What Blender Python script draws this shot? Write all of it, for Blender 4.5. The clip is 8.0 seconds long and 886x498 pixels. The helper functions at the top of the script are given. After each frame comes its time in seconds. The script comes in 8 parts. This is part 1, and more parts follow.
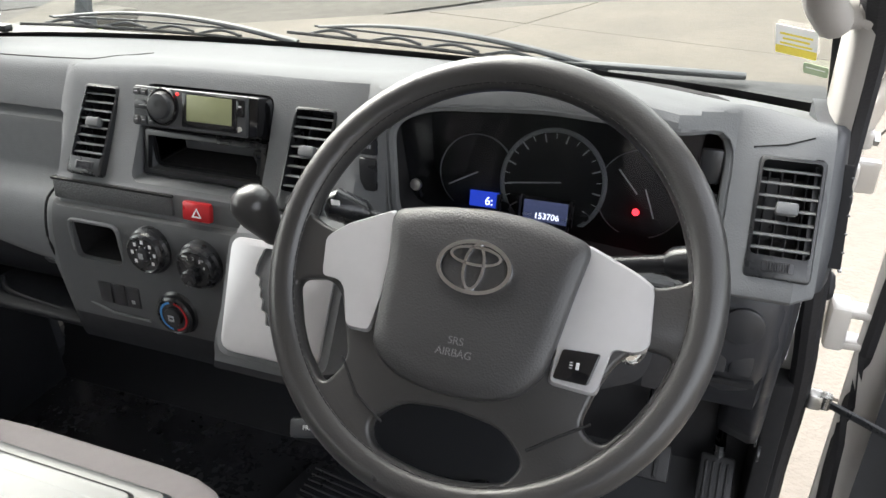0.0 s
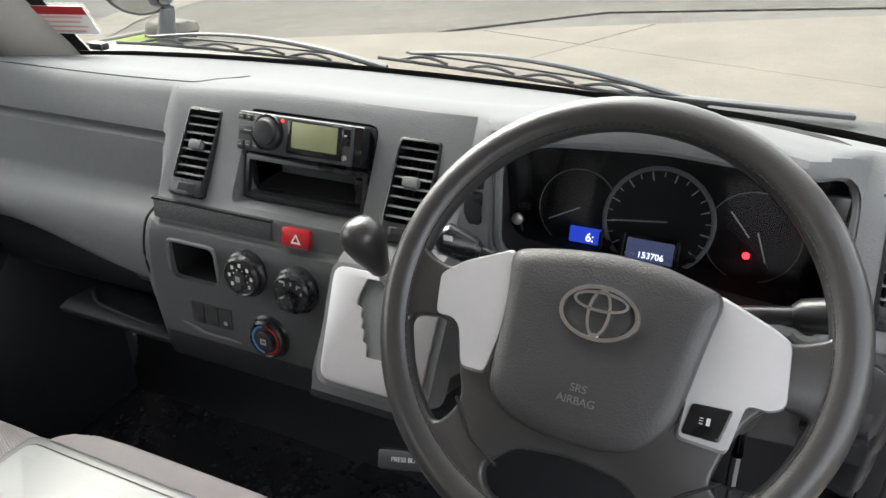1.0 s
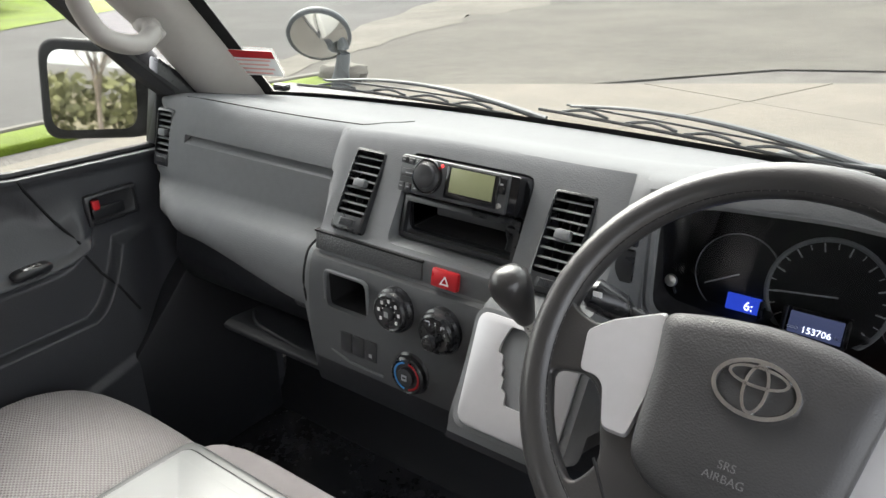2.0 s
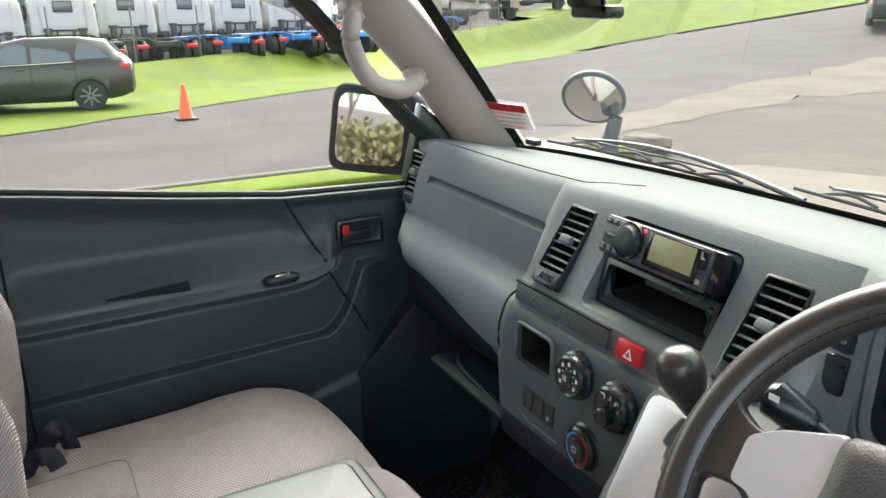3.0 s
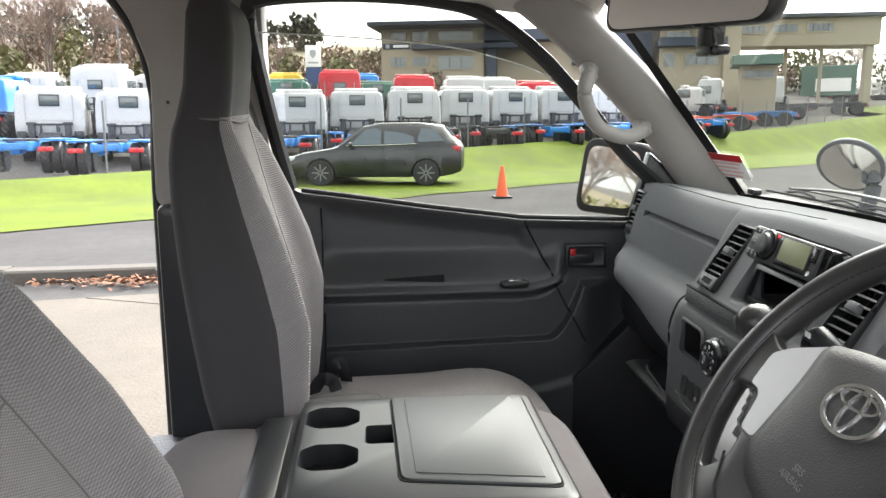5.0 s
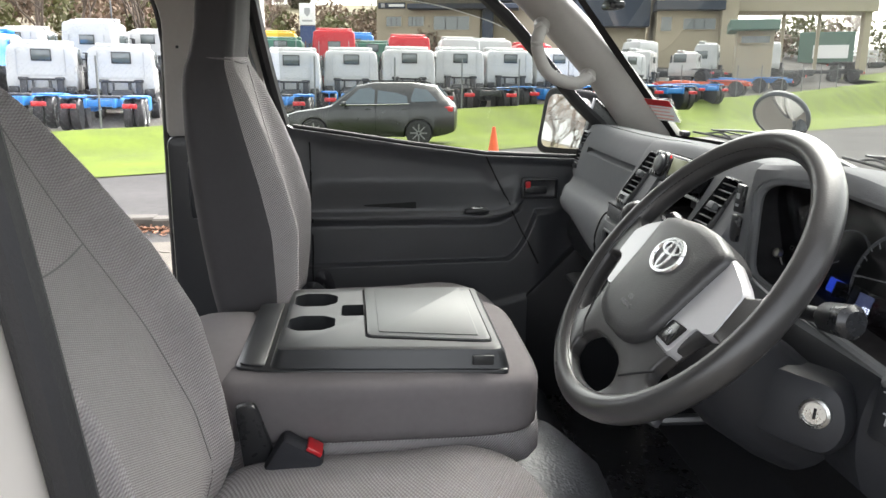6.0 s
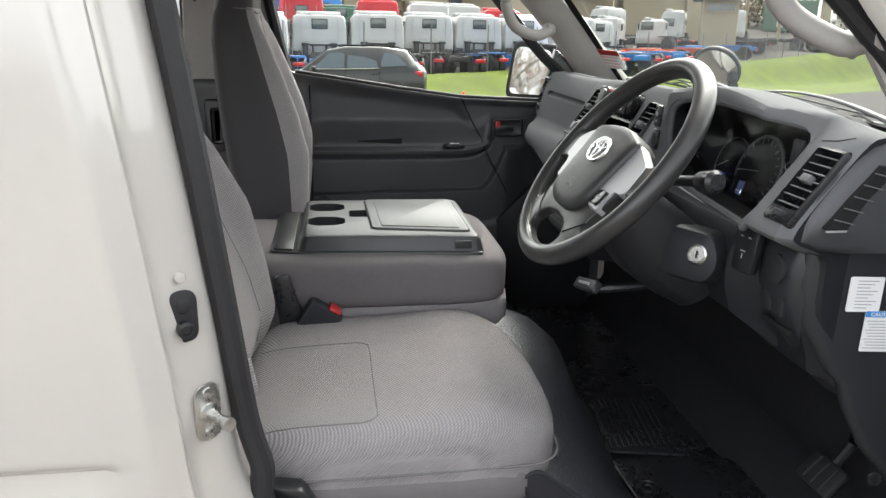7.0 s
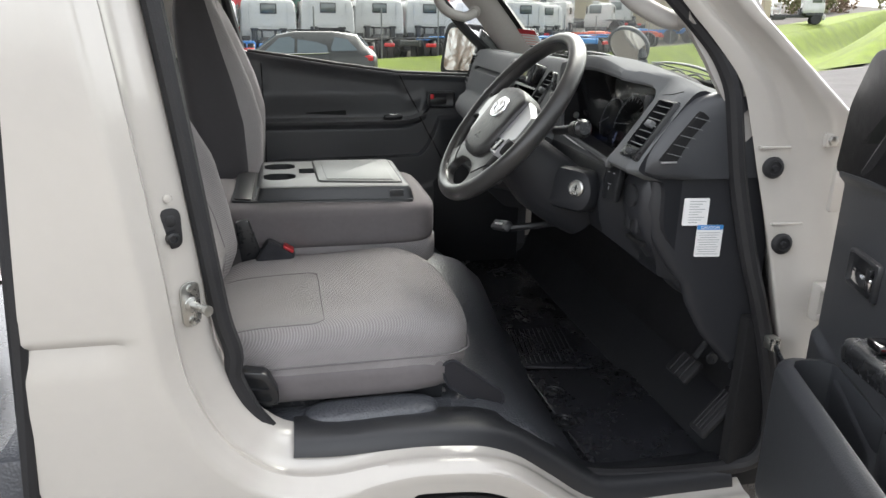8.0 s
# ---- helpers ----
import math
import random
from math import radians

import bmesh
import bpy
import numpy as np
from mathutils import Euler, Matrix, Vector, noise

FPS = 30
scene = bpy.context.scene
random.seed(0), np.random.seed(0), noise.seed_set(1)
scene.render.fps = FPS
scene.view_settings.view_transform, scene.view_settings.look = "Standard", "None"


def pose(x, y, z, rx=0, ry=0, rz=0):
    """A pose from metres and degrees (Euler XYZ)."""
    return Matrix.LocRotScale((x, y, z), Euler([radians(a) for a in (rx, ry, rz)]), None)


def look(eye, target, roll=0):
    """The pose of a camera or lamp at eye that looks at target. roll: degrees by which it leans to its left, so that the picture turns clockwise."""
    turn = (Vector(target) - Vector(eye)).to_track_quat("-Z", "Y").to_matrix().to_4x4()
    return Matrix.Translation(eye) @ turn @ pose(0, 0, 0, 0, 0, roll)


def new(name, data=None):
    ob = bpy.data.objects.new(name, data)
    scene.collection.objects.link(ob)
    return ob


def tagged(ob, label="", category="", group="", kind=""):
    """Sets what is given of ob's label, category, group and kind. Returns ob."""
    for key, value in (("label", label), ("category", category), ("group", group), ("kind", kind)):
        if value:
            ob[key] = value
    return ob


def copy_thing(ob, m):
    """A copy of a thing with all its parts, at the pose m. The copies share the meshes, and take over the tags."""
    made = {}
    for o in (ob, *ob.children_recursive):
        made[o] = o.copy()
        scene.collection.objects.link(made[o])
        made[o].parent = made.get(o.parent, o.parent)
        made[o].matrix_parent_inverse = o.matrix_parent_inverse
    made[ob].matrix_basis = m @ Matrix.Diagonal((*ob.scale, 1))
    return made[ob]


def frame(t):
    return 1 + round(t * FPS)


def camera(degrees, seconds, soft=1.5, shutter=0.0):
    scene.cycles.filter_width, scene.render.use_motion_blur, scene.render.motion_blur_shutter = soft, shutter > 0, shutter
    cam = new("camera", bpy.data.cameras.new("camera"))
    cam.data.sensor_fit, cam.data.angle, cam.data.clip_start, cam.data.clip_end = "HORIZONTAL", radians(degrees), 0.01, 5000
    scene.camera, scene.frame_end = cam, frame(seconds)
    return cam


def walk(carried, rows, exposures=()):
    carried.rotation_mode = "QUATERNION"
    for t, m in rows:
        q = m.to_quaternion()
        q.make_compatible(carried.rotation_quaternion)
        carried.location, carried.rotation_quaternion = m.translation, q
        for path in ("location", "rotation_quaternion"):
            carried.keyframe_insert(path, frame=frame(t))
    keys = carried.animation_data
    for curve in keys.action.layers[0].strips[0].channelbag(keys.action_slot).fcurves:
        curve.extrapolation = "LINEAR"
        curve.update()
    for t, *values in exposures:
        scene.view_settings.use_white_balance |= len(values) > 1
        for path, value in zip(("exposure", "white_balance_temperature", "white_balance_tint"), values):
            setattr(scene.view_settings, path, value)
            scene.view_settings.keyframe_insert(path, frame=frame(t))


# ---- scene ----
cam = camera(62.1, 8.0)
PATH = [
    (0, (0.595, 0.114, 1.67), (-0.036, 1.744, 0.697), -1.2),
    (0.5, (0.554, 0.11, 1.682), (-0.106, 1.733, 0.718), -0.8),
    (1, (0.52, 0.105, 1.686), (-0.217, 1.712, 0.751), -0.7),
    (1.2, (0.509, 0.104, 1.689), (-0.276, 1.699, 0.771), -0.9),
    (2.3, (0.525, 0.097, 1.692), (-0.747, 1.438, 0.93), -1.4),
    (2.5, (0.538, 0.135, 1.688), (-0.865, 1.358, 0.957), -1.8),
    (3, (0.585, 0.199, 1.667), (-1.063, 1.132, 1.024), -0.4),
    (3.5, (0.652, 0.245, 1.636), (-1.157, 0.885, 1.073), 0.5),
    (4, (0.737, 0.264, 1.628), (-1.168, 0.632, 1.144), -0.0),
    (4.2, (0.765, 0.271, 1.622), (-1.168, 0.54, 1.182), -0.3),
    (5.3, (1.039, 0.244, 1.599), (-0.91, 0.42, 1.185), -0.2),
    (5.5, (1.094, 0.245, 1.599), (-0.848, 0.428, 1.158), 0.2),
    (6, (1.247, 0.281, 1.572), (-0.678, 0.481, 1.067), 0.6),
    (6.5, (1.417, 0.28, 1.562), (-0.49, 0.515, 1.008), 0.9),
    (7, (1.599, 0.203, 1.539), (-0.292, 0.485, 0.953), 1.1),
    (7.5, (1.75, 0.18, 1.539), (-0.118, 0.56, 0.933), 1.4),
    (7.7, (1.814, 0.188, 1.537), (-0.05, 0.612, 0.925), 1.2),
    (8, (1.91, 0.206, 1.535), (0.051, 0.603, 0.914), 0.9),
]
walk(cam, [(t, look(eye, target, roll)) for t, eye, target, roll in PATH], exposures=[(0.0, 3.25), (2.5, 3.29), (4.2, 3.19), (5.5, 2.97), (6.5, 3.08), (7.2, 2.82), (8.0, 2.77)])

# ---- world, sun, exposure ----
world = bpy.data.worlds.new("world")
scene.world = world
world.use_nodes = True
wn, wl = world.node_tree.nodes, world.node_tree.links
wn.clear()
sky = wn.new("ShaderNodeTexSky")
sky.sky_type, sky.sun_disc = "NISHITA", False
sky.sun_elevation, sky.sun_rotation = radians(47), radians(304)
sky.air_density, sky.dust_density = 1.0, 4.0
soft_sky = wn.new("ShaderNodeHueSaturation")
soft_sky.inputs["Saturation"].default_value = 0.17
cloud_at = wn.new("ShaderNodeTexCoord")
cloud = wn.new("ShaderNodeTexNoise")
cloud.inputs["Scale"].default_value, cloud.inputs["Detail"].default_value = 2.2, 5.0
cloud_tone = wn.new("ShaderNodeMapRange")
cloud_tone.inputs["From Min"].default_value, cloud_tone.inputs["From Max"].default_value = 0.3, 0.7
cloud_tone.inputs["To Min"].default_value, cloud_tone.inputs["To Max"].default_value = 0.62, 1.06
cloudy = wn.new("ShaderNodeMix")
cloudy.data_type, cloudy.blend_type = "RGBA", "MULTIPLY"
cloudy.inputs[0].default_value = 1.0
back = wn.new("ShaderNodeBackground")
back.inputs["Strength"].default_value = 0.15
world_out = wn.new("ShaderNodeOutputWorld")
wl.new(sky.outputs[0], soft_sky.inputs["Color"])
wl.new(cloud_at.outputs["Generated"], cloud.inputs["Vector"])
wl.new(cloud.outputs[0], cloud_tone.inputs["Value"])
wl.new(soft_sky.outputs[0], cloudy.inputs[6])
wl.new(cloud_tone.outputs[0], cloudy.inputs[7])
wl.new(cloudy.outputs[2], back.inputs["Color"])
wl.new(back.outputs[0], world_out.inputs["Surface"])
sun = new("sun", bpy.data.lights.new("sun", "SUN"))
sun.data.energy, sun.data.angle, sun.data.color = 0.55, radians(60), (1.0, 0.93, 0.87)
sun.matrix_world = look((-6.0, 4.1, 8.0), (0, 0, 0))

# ---- materials ----
def material(name, colour, rough=0.5, metal=0.0, grain=0.0, grain_scale=400.0, vary=0.12, vary_scale=6.0, spread=0.1,
             kind="noise", random_tint=0.0, coat=0.0, spec=0.5, stains=0.0):
    """A surface: base colour varied at two scales, gloss varied, fine relief. Scales are per metre."""
    m = bpy.data.materials.new(name)
    m.use_nodes = True
    n, l = m.node_tree.nodes, m.node_tree.links
    b = n["Principled BSDF"]
    b.inputs["Metallic"].default_value = metal
    b.inputs["Coat Weight"].default_value = coat
    b.inputs["Specular IOR Level"].default_value = spec
    at = n.new("ShaderNodeTexCoord")
    big = n.new("ShaderNodeTexNoise")
    big.inputs["Scale"].default_value, big.inputs["Detail"].default_value = vary_scale, 4.0
    fine = n.new("ShaderNodeTexNoise")
    fine.inputs["Scale"].default_value, fine.inputs["Detail"].default_value = vary_scale * 14, 3.0
    both = n.new("ShaderNodeMath")
    both.operation = "MULTIPLY_ADD"
    both.inputs[1].default_value = 0.5
    l.new(at.outputs["Object"], big.inputs["Vector"])
    l.new(at.outputs["Object"], fine.inputs["Vector"])
    l.new(fine.outputs[0], both.inputs[0])
    l.new(big.outputs[0], both.inputs[2])
    tone = n.new("ShaderNodeMapRange")
    tone.inputs["From Min"].default_value, tone.inputs["From Max"].default_value = 0.45, 1.05
    tone.inputs["To Min"].default_value, tone.inputs["To Max"].default_value = 1 - vary, 1 + vary
    l.new(both.outputs[0], tone.inputs["Value"])
    mix = n.new("ShaderNodeMix")
    mix.data_type, mix.blend_type = "RGBA", "MULTIPLY"
    mix.inputs[0].default_value = 1.0
    mix.inputs[6].default_value = (*colour, 1)
    l.new(tone.outputs[0], mix.inputs[7])
    last = mix.outputs[2]
    if random_tint:
        info = n.new("ShaderNodeObjectInfo")
        rt = n.new("ShaderNodeMapRange")
        rt.inputs["To Min"].default_value, rt.inputs["To Max"].default_value = 1 - random_tint, 1 + random_tint
        l.new(info.outputs["Random"], rt.inputs["Value"])
        mix2 = n.new("ShaderNodeMix")
        mix2.data_type, mix2.blend_type = "RGBA", "MULTIPLY"
        mix2.inputs[0].default_value = 1.0
        l.new(last, mix2.inputs[6])
        l.new(rt.outputs[0], mix2.inputs[7])
        last = mix2.outputs[2]
    l.new(last, b.inputs["Base Color"])
    gloss = n.new("ShaderNodeMapRange")
    gloss.inputs["From Min"].default_value, gloss.inputs["From Max"].default_value = 0.45, 1.05
    gloss.inputs["To Min"].default_value, gloss.inputs["To Max"].default_value = max(0.02, rough - spread), min(1, rough + spread)
    l.new(both.outputs[0], gloss.inputs["Value"])
    l.new(gloss.outputs[0], b.inputs["Roughness"])
    if grain:
        bump = n.new("ShaderNodeBump")
        bump.inputs["Strength"].default_value = grain
        bump.inputs["Distance"].default_value = 0.6 / grain_scale
        if kind == "leather":
            tex = n.new("ShaderNodeTexVoronoi")
            tex.feature = "SMOOTH_F1"
            tex.inputs["Scale"].default_value = grain_scale
            l.new(at.outputs["Object"], tex.inputs["Vector"])
            out = tex.outputs["Distance"]
        elif kind == "weave":
            # little cells in offset rows, like warp-knitted car cloth
            sep = n.new("ShaderNodeSeparateXYZ")
            l.new(at.outputs["Object"], sep.inputs[0])
            rise = n.new("ShaderNodeMath")
            rise.operation = "SUBTRACT"
            l.new(sep.outputs[1], rise.inputs[0])
            l.new(sep.outputs[2], rise.inputs[1])
            waves = []
            for socket, k in ((rise.outputs[0], 6.283), (sep.outputs[0], 3.63)):
                mul = n.new("ShaderNodeMath")
                mul.operation = "MULTIPLY"
                mul.inputs[1].default_value = k * grain_scale
                l.new(socket, mul.inputs[0])
                sin = n.new("ShaderNodeMath")
                sin.operation = "SINE"
                l.new(mul.outputs[0], sin.inputs[0])
                waves.append(sin.outputs[0])
            prod = n.new("ShaderNodeMath")
            prod.operation = "MULTIPLY_ADD"
            l.new(waves[0], prod.inputs[0])
            l.new(waves[1], prod.inputs[1])
            prod.inputs[2].default_value = 0.0
            out = prod.outputs[0]
            yarn = n.new("ShaderNodeMapRange")
            yarn.inputs["From Min"].default_value, yarn.inputs["From Max"].default_value = -1.0, 1.0
            yarn.inputs["To Min"].default_value, yarn.inputs["To Max"].default_value = 0.74, 1.22
            l.new(out, yarn.inputs["Value"])
            mix3 = n.new("ShaderNodeMix")
            mix3.data_type, mix3.blend_type = "RGBA", "MULTIPLY"
            mix3.inputs[0].default_value = 1.0
            l.new(last, mix3.inputs[6])
            l.new(yarn.outputs[0], mix3.inputs[7])
            l.new(mix3.outputs[2], b.inputs["Base Color"])
        elif kind == "cells":
            tex = n.new("ShaderNodeTexVoronoi")
            tex.inputs["Scale"].default_value = grain_scale
            tex.inputs["Randomness"].default_value = 0.6
            l.new(at.outputs["Object"], tex.inputs["Vector"])
            out = tex.outputs["Distance"]
            yarn = n.new("ShaderNodeMapRange")
            yarn.inputs["From Max"].default_value = 0.75
            yarn.inputs["To Min"].default_value, yarn.inputs["To Max"].default_value = 1.16, 0.76
            l.new(out, yarn.inputs["Value"])
            mix3 = n.new("ShaderNodeMix")
            mix3.data_type, mix3.blend_type = "RGBA", "MULTIPLY"
            mix3.inputs[0].default_value = 1.0
            l.new(last, mix3.inputs[6])
            l.new(yarn.outputs[0], mix3.inputs[7])
            l.new(mix3.outputs[2], b.inputs["Base Color"])
            bump.invert = True
        else:
            tex = n.new("ShaderNodeTexNoise")
            tex.inputs["Scale"].default_value, tex.inputs["Detail"].default_value = grain_scale, 4.0
            l.new(at.outputs["Object"], tex.inputs["Vector"])
            out = tex.outputs[0]
        l.new(out, bump.inputs["Height"])
        l.new(bump.outputs[0], b.inputs["Normal"])
    return m


def glowing(name, colour, strength):
    m = material(name, colour, 0.4)
    b = m.node_tree.nodes["Principled BSDF"]
    b.inputs["Emission Color"].default_value = (*colour, 1)
    b.inputs["Emission Strength"].default_value = strength
    return m


def glass_material(name, colour=(0.9, 0.95, 0.93), gloss=0.03):
    """Thin clear glass: see-through with a faint mirror film that grows at grazing angles."""
    m = bpy.data.materials.new(name)
    m.use_nodes = True
    n, l = m.node_tree.nodes, m.node_tree.links
    n.remove(n["Principled BSDF"])
    clear, shine, mix, edge, power = (n.new("ShaderNodeBsdfTransparent"), n.new("ShaderNodeBsdfGlossy"), n.new("ShaderNodeMixShader"), n.new("ShaderNodeLayerWeight"), n.new("ShaderNodeMath"))
    clear.inputs["Color"].default_value = (*colour, 1)
    shine.inputs["Roughness"].default_value = 0.02
    edge.inputs["Blend"].default_value = 0.12
    power.operation = "MULTIPLY_ADD"
    power.inputs[1].default_value, power.inputs[2].default_value = 0.5, gloss
    l.new(edge.outputs["Facing"], power.inputs[0])
    l.new(power.outputs[0], mix.inputs["Fac"])
    l.new(clear.outputs[0], mix.inputs[1])
    l.new(shine.outputs[0], mix.inputs[2])
    l.new(mix.outputs[0], n["Material Output"].inputs["Surface"])
    return m


DASH = material("dark grey grained plastic", (0.143, 0.148, 0.152), 0.85, grain=0.30, grain_scale=620, kind="leather", vary=0.08, spread=0.06, spec=0.03)
BLACK = material("black grained plastic", (0.022, 0.023, 0.026), 0.38, grain=0.14, grain_scale=600, kind="leather", vary=0.12)
DOOR_TRIM = material("charcoal moulded plastic", (0.040, 0.042, 0.047), 0.44, grain=0.15, grain_scale=420, kind="leather", vary=0.06, spread=0.02, spec=0.6)
SATIN_BLACK = material("satin black plastic", (0.015, 0.016, 0.018), 0.3, vary=0.15)
GLOSS_BLACK = material("gloss black plastic", (0.006, 0.006, 0.007), 0.12, vary=0.1, spread=0.04)
# near black, for black parts and for shade put into gaps and recesses
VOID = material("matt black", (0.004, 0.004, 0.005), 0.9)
RUBBER = material("black rubber", (0.012, 0.012, 0.014), 0.6, grain=0.3, grain_scale=300, vary=0.2)
MAT_RUBBER = material("worn rubber mat", (0.024, 0.025, 0.029), 0.27, grain=0.08, grain_scale=420, kind="leather", vary=0.14, vary_scale=5, spread=0.07, spec=0.7)
LEATHER = material("steering wheel urethane", (0.029, 0.0285, 0.0285), 0.30, grain=0.15, grain_scale=620, kind="leather", vary=0.05, spread=0.03)
PAD = material("airbag pad plastic", (0.027, 0.027, 0.028), 0.42, grain=0.3, grain_scale=620, kind="leather", vary=0.08)
SILVER = material("silver painted plastic", (0.44, 0.44, 0.45), 0.38, metal=0.45, vary=0.05, spread=0.06)
CHROME = material("chrome", (0.85, 0.85, 0.86), 0.08, metal=1.0, vary=0.04, spread=0.03)
STEEL = material("zinc plated steel", (0.55, 0.55, 0.53), 0.3, metal=1.0, vary=0.15, vary_scale=30)
FABRIC = material("grey honeycomb seat cloth", (0.265, 0.250, 0.254), 0.9, grain=0.5, grain_scale=190, kind="weave", vary=0.08, spread=0.05, spec=0.2)
FABRIC_MID = material("grey ribbed seat cloth", (0.255, 0.242, 0.244), 0.9, grain=0.5, grain_scale=260, kind="weave", vary=0.07, spread=0.05, spec=0.2)
# black lower plastic; also put where dash undersides lie in shade
LOWER = material("black lower dash plastic, also for shade", (0.014, 0.015, 0.018), 0.5, grain=0.12, grain_scale=560, kind="leather", vary=0.1, spec=0.3)
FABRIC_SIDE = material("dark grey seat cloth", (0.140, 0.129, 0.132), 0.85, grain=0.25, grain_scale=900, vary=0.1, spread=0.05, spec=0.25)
KNEE = material("charcoal knee panel plastic", (0.024, 0.025, 0.029), 0.45, grain=0.15, grain_scale=560, kind="leather", vary=0.1, spec=0.4)
BACK_CLOTH = material("charcoal backrest cover", (0.046, 0.044, 0.047), 0.8, grain=0.25, grain_scale=900, vary=0.1, spread=0.05, spec=0.3)
BELT = material("black belt webbing", (0.015, 0.016, 0.022), 0.75, grain=0.6, grain_scale=700, kind="cells", vary=0.1)
PAINT = material("white body paint", (0.47, 0.447, 0.413), 0.2, vary=0.03, vary_scale=3, spread=0.05, coat=1.0)
HEADLINER = material("beige grey moulded trim", (0.66, 0.635, 0.60), 0.7, grain=0.2, grain_scale=500, vary=0.06)
PILLAR = material("warm grey moulded trim", (0.345, 0.33, 0.31), 0.55, grain=0.2, grain_scale=600, vary=0.06)
RED = material("red plastic", (0.46, 0.016, 0.022), 0.3, vary=0.08)
WHITE = material("white plastic print", (0.8, 0.8, 0.8), 0.45, vary=0.04)
GREY_PRINT = material("grey print", (0.35, 0.36, 0.37), 0.5, vary=0.05)
BLUE_PRINT = material("blue print", (0.05, 0.25, 0.6), 0.45, vary=0.05)
YELLOW = material("yellow print", (0.8, 0.65, 0.06), 0.5, vary=0.05)
GLASS = glass_material("clear glass", (0.66, 0.68, 0.637))
MIRROR = material("mirror silvering", (0.9, 0.9, 0.9), 0.02, metal=1.0, vary=0.01, spread=0.01)
# slight emission added to lift the unlit radio display
LCD = glowing("grey green lcd with added glow", (0.15, 0.16, 0.085), 0.05)


# ---- mesh tools ----
def catmull(pts, n=6, closed=False):
    """A smooth run of points through pts."""
    p = [Vector(q) for q in pts]
    out, c = [], len(p)
    for i in range(c if closed else c - 1):
        a, b, d = p[i], p[(i + 1) % c], p[(i + 2) % c if closed else min(i + 2, c - 1)]
        z = p[i - 1] if (closed or i) else a
        for k in range(n):
            t = k / n
            out.append(0.5 * ((2 * a) + (b - z) * t + (2 * z - 5 * a + 4 * b - d) * t * t + (3 * a - z - 3 * b + d) * t ** 3))
    if not closed:
        out.append(p[-1])
    return out


def lerp_table(x, table):
    """Values between rows (x, ...) of a table, eased by straight lines."""
    if x <= table[0][0]:
        return table[0][1:]
    for a, b in zip(table, table[1:]):
        if x <= b[0]:
            f = (x - a[0]) / (b[0] - a[0])
            return tuple(u + (v - u) * f for u, v in zip(a[1:], b[1:]))
    return table[-1][1:]


def loft(bm, rings, closed=True, caps=True, wrap=False):
    """Skin rings of points; returns their vertices."""
    rows = [[bm.verts.new(p) for p in r] for r in rings]
    n = len(rows[0])
    pairs = list(zip(rows, rows[1:])) + ([(rows[-1], rows[0])] if wrap else [])
    for a, b in pairs:
        for i in range(n if closed else n - 1):
            j = (i + 1) % n
            bm.faces.new((a[i], a[j], b[j], b[i]))
    if caps and closed and not wrap:
        bm.faces.new(rows[0][::-1])
        bm.faces.new(rows[-1])
    bmesh.ops.recalc_face_normals(bm, faces=bm.faces[:])
    return rows


def bevel(bm, width, segments=2, angle=30, faces=None):
    edges = [e for e in bm.edges if len(e.link_faces) == 2 and e.calc_face_angle(0) > radians(angle)]
    if edges:
        bmesh.ops.bevel(bm, geom=edges, offset=width, segments=segments, profile=0.5, affect="EDGES", clamp_overlap=True)
    return bm


def rbox(c, s, r=0.0, seg=2, m=None):
    """A box with rounded edges, centre c, size s."""
    bm = bmesh.new()
    bmesh.ops.create_cube(bm, size=1)
    bmesh.ops.scale(bm, vec=s, verts=bm.verts)
    if r:
        bmesh.ops.bevel(bm, geom=bm.edges[:], offset=min(r, min(s) * 0.49), segments=seg, profile=0.5, affect="EDGES")
    bmesh.ops.transform(bm, matrix=(m or Matrix()), verts=bm.verts)
    bmesh.ops.translate(bm, vec=c, verts=bm.verts)
    return bm


def prism(pts, axis, a, b, r=0.0, seg=2):
    """A polygon pushed along an axis from a to b. pts: for x (y, z), for y (x, z), for z (x, y)."""
    bm = bmesh.new()
    def at(p, v):
        return {"x": (v, p[0], p[1]), "y": (p[0], v, p[1]), "z": (p[0], p[1], v)}[axis]
    loft(bm, [[at(p, a) for p in pts], [at(p, b) for p in pts]])
    if r:
        bevel(bm, r, seg, 40)
    return bm


def rounded(pts, r, n=4):
    """A polygon with rounded corners (2D)."""
    out, c = [], len(pts)
    for i in range(c):
        p, a, b = Vector(pts[i]), Vector(pts[i - 1]), Vector(pts[(i + 1) % c])
        u, v = (a - p), (b - p)
        d = min(r, u.length * 0.48, v.length * 0.48)
        s, e = p + u.normalized() * d, p + v.normalized() * d
        for k in range(n + 1):
            t = k / n
            out.append(tuple((1 - t) ** 2 * s + 2 * t * (1 - t) * p + t * t * e))
    return out


def rect(w, h, r=0.0, n=4, cx=0.0, cy=0.0):
    p = [(cx - w / 2, cy - h / 2), (cx + w / 2, cy - h / 2), (cx + w / 2, cy + h / 2), (cx - w / 2, cy + h / 2)]
    return rounded(p, r, n) if r else p


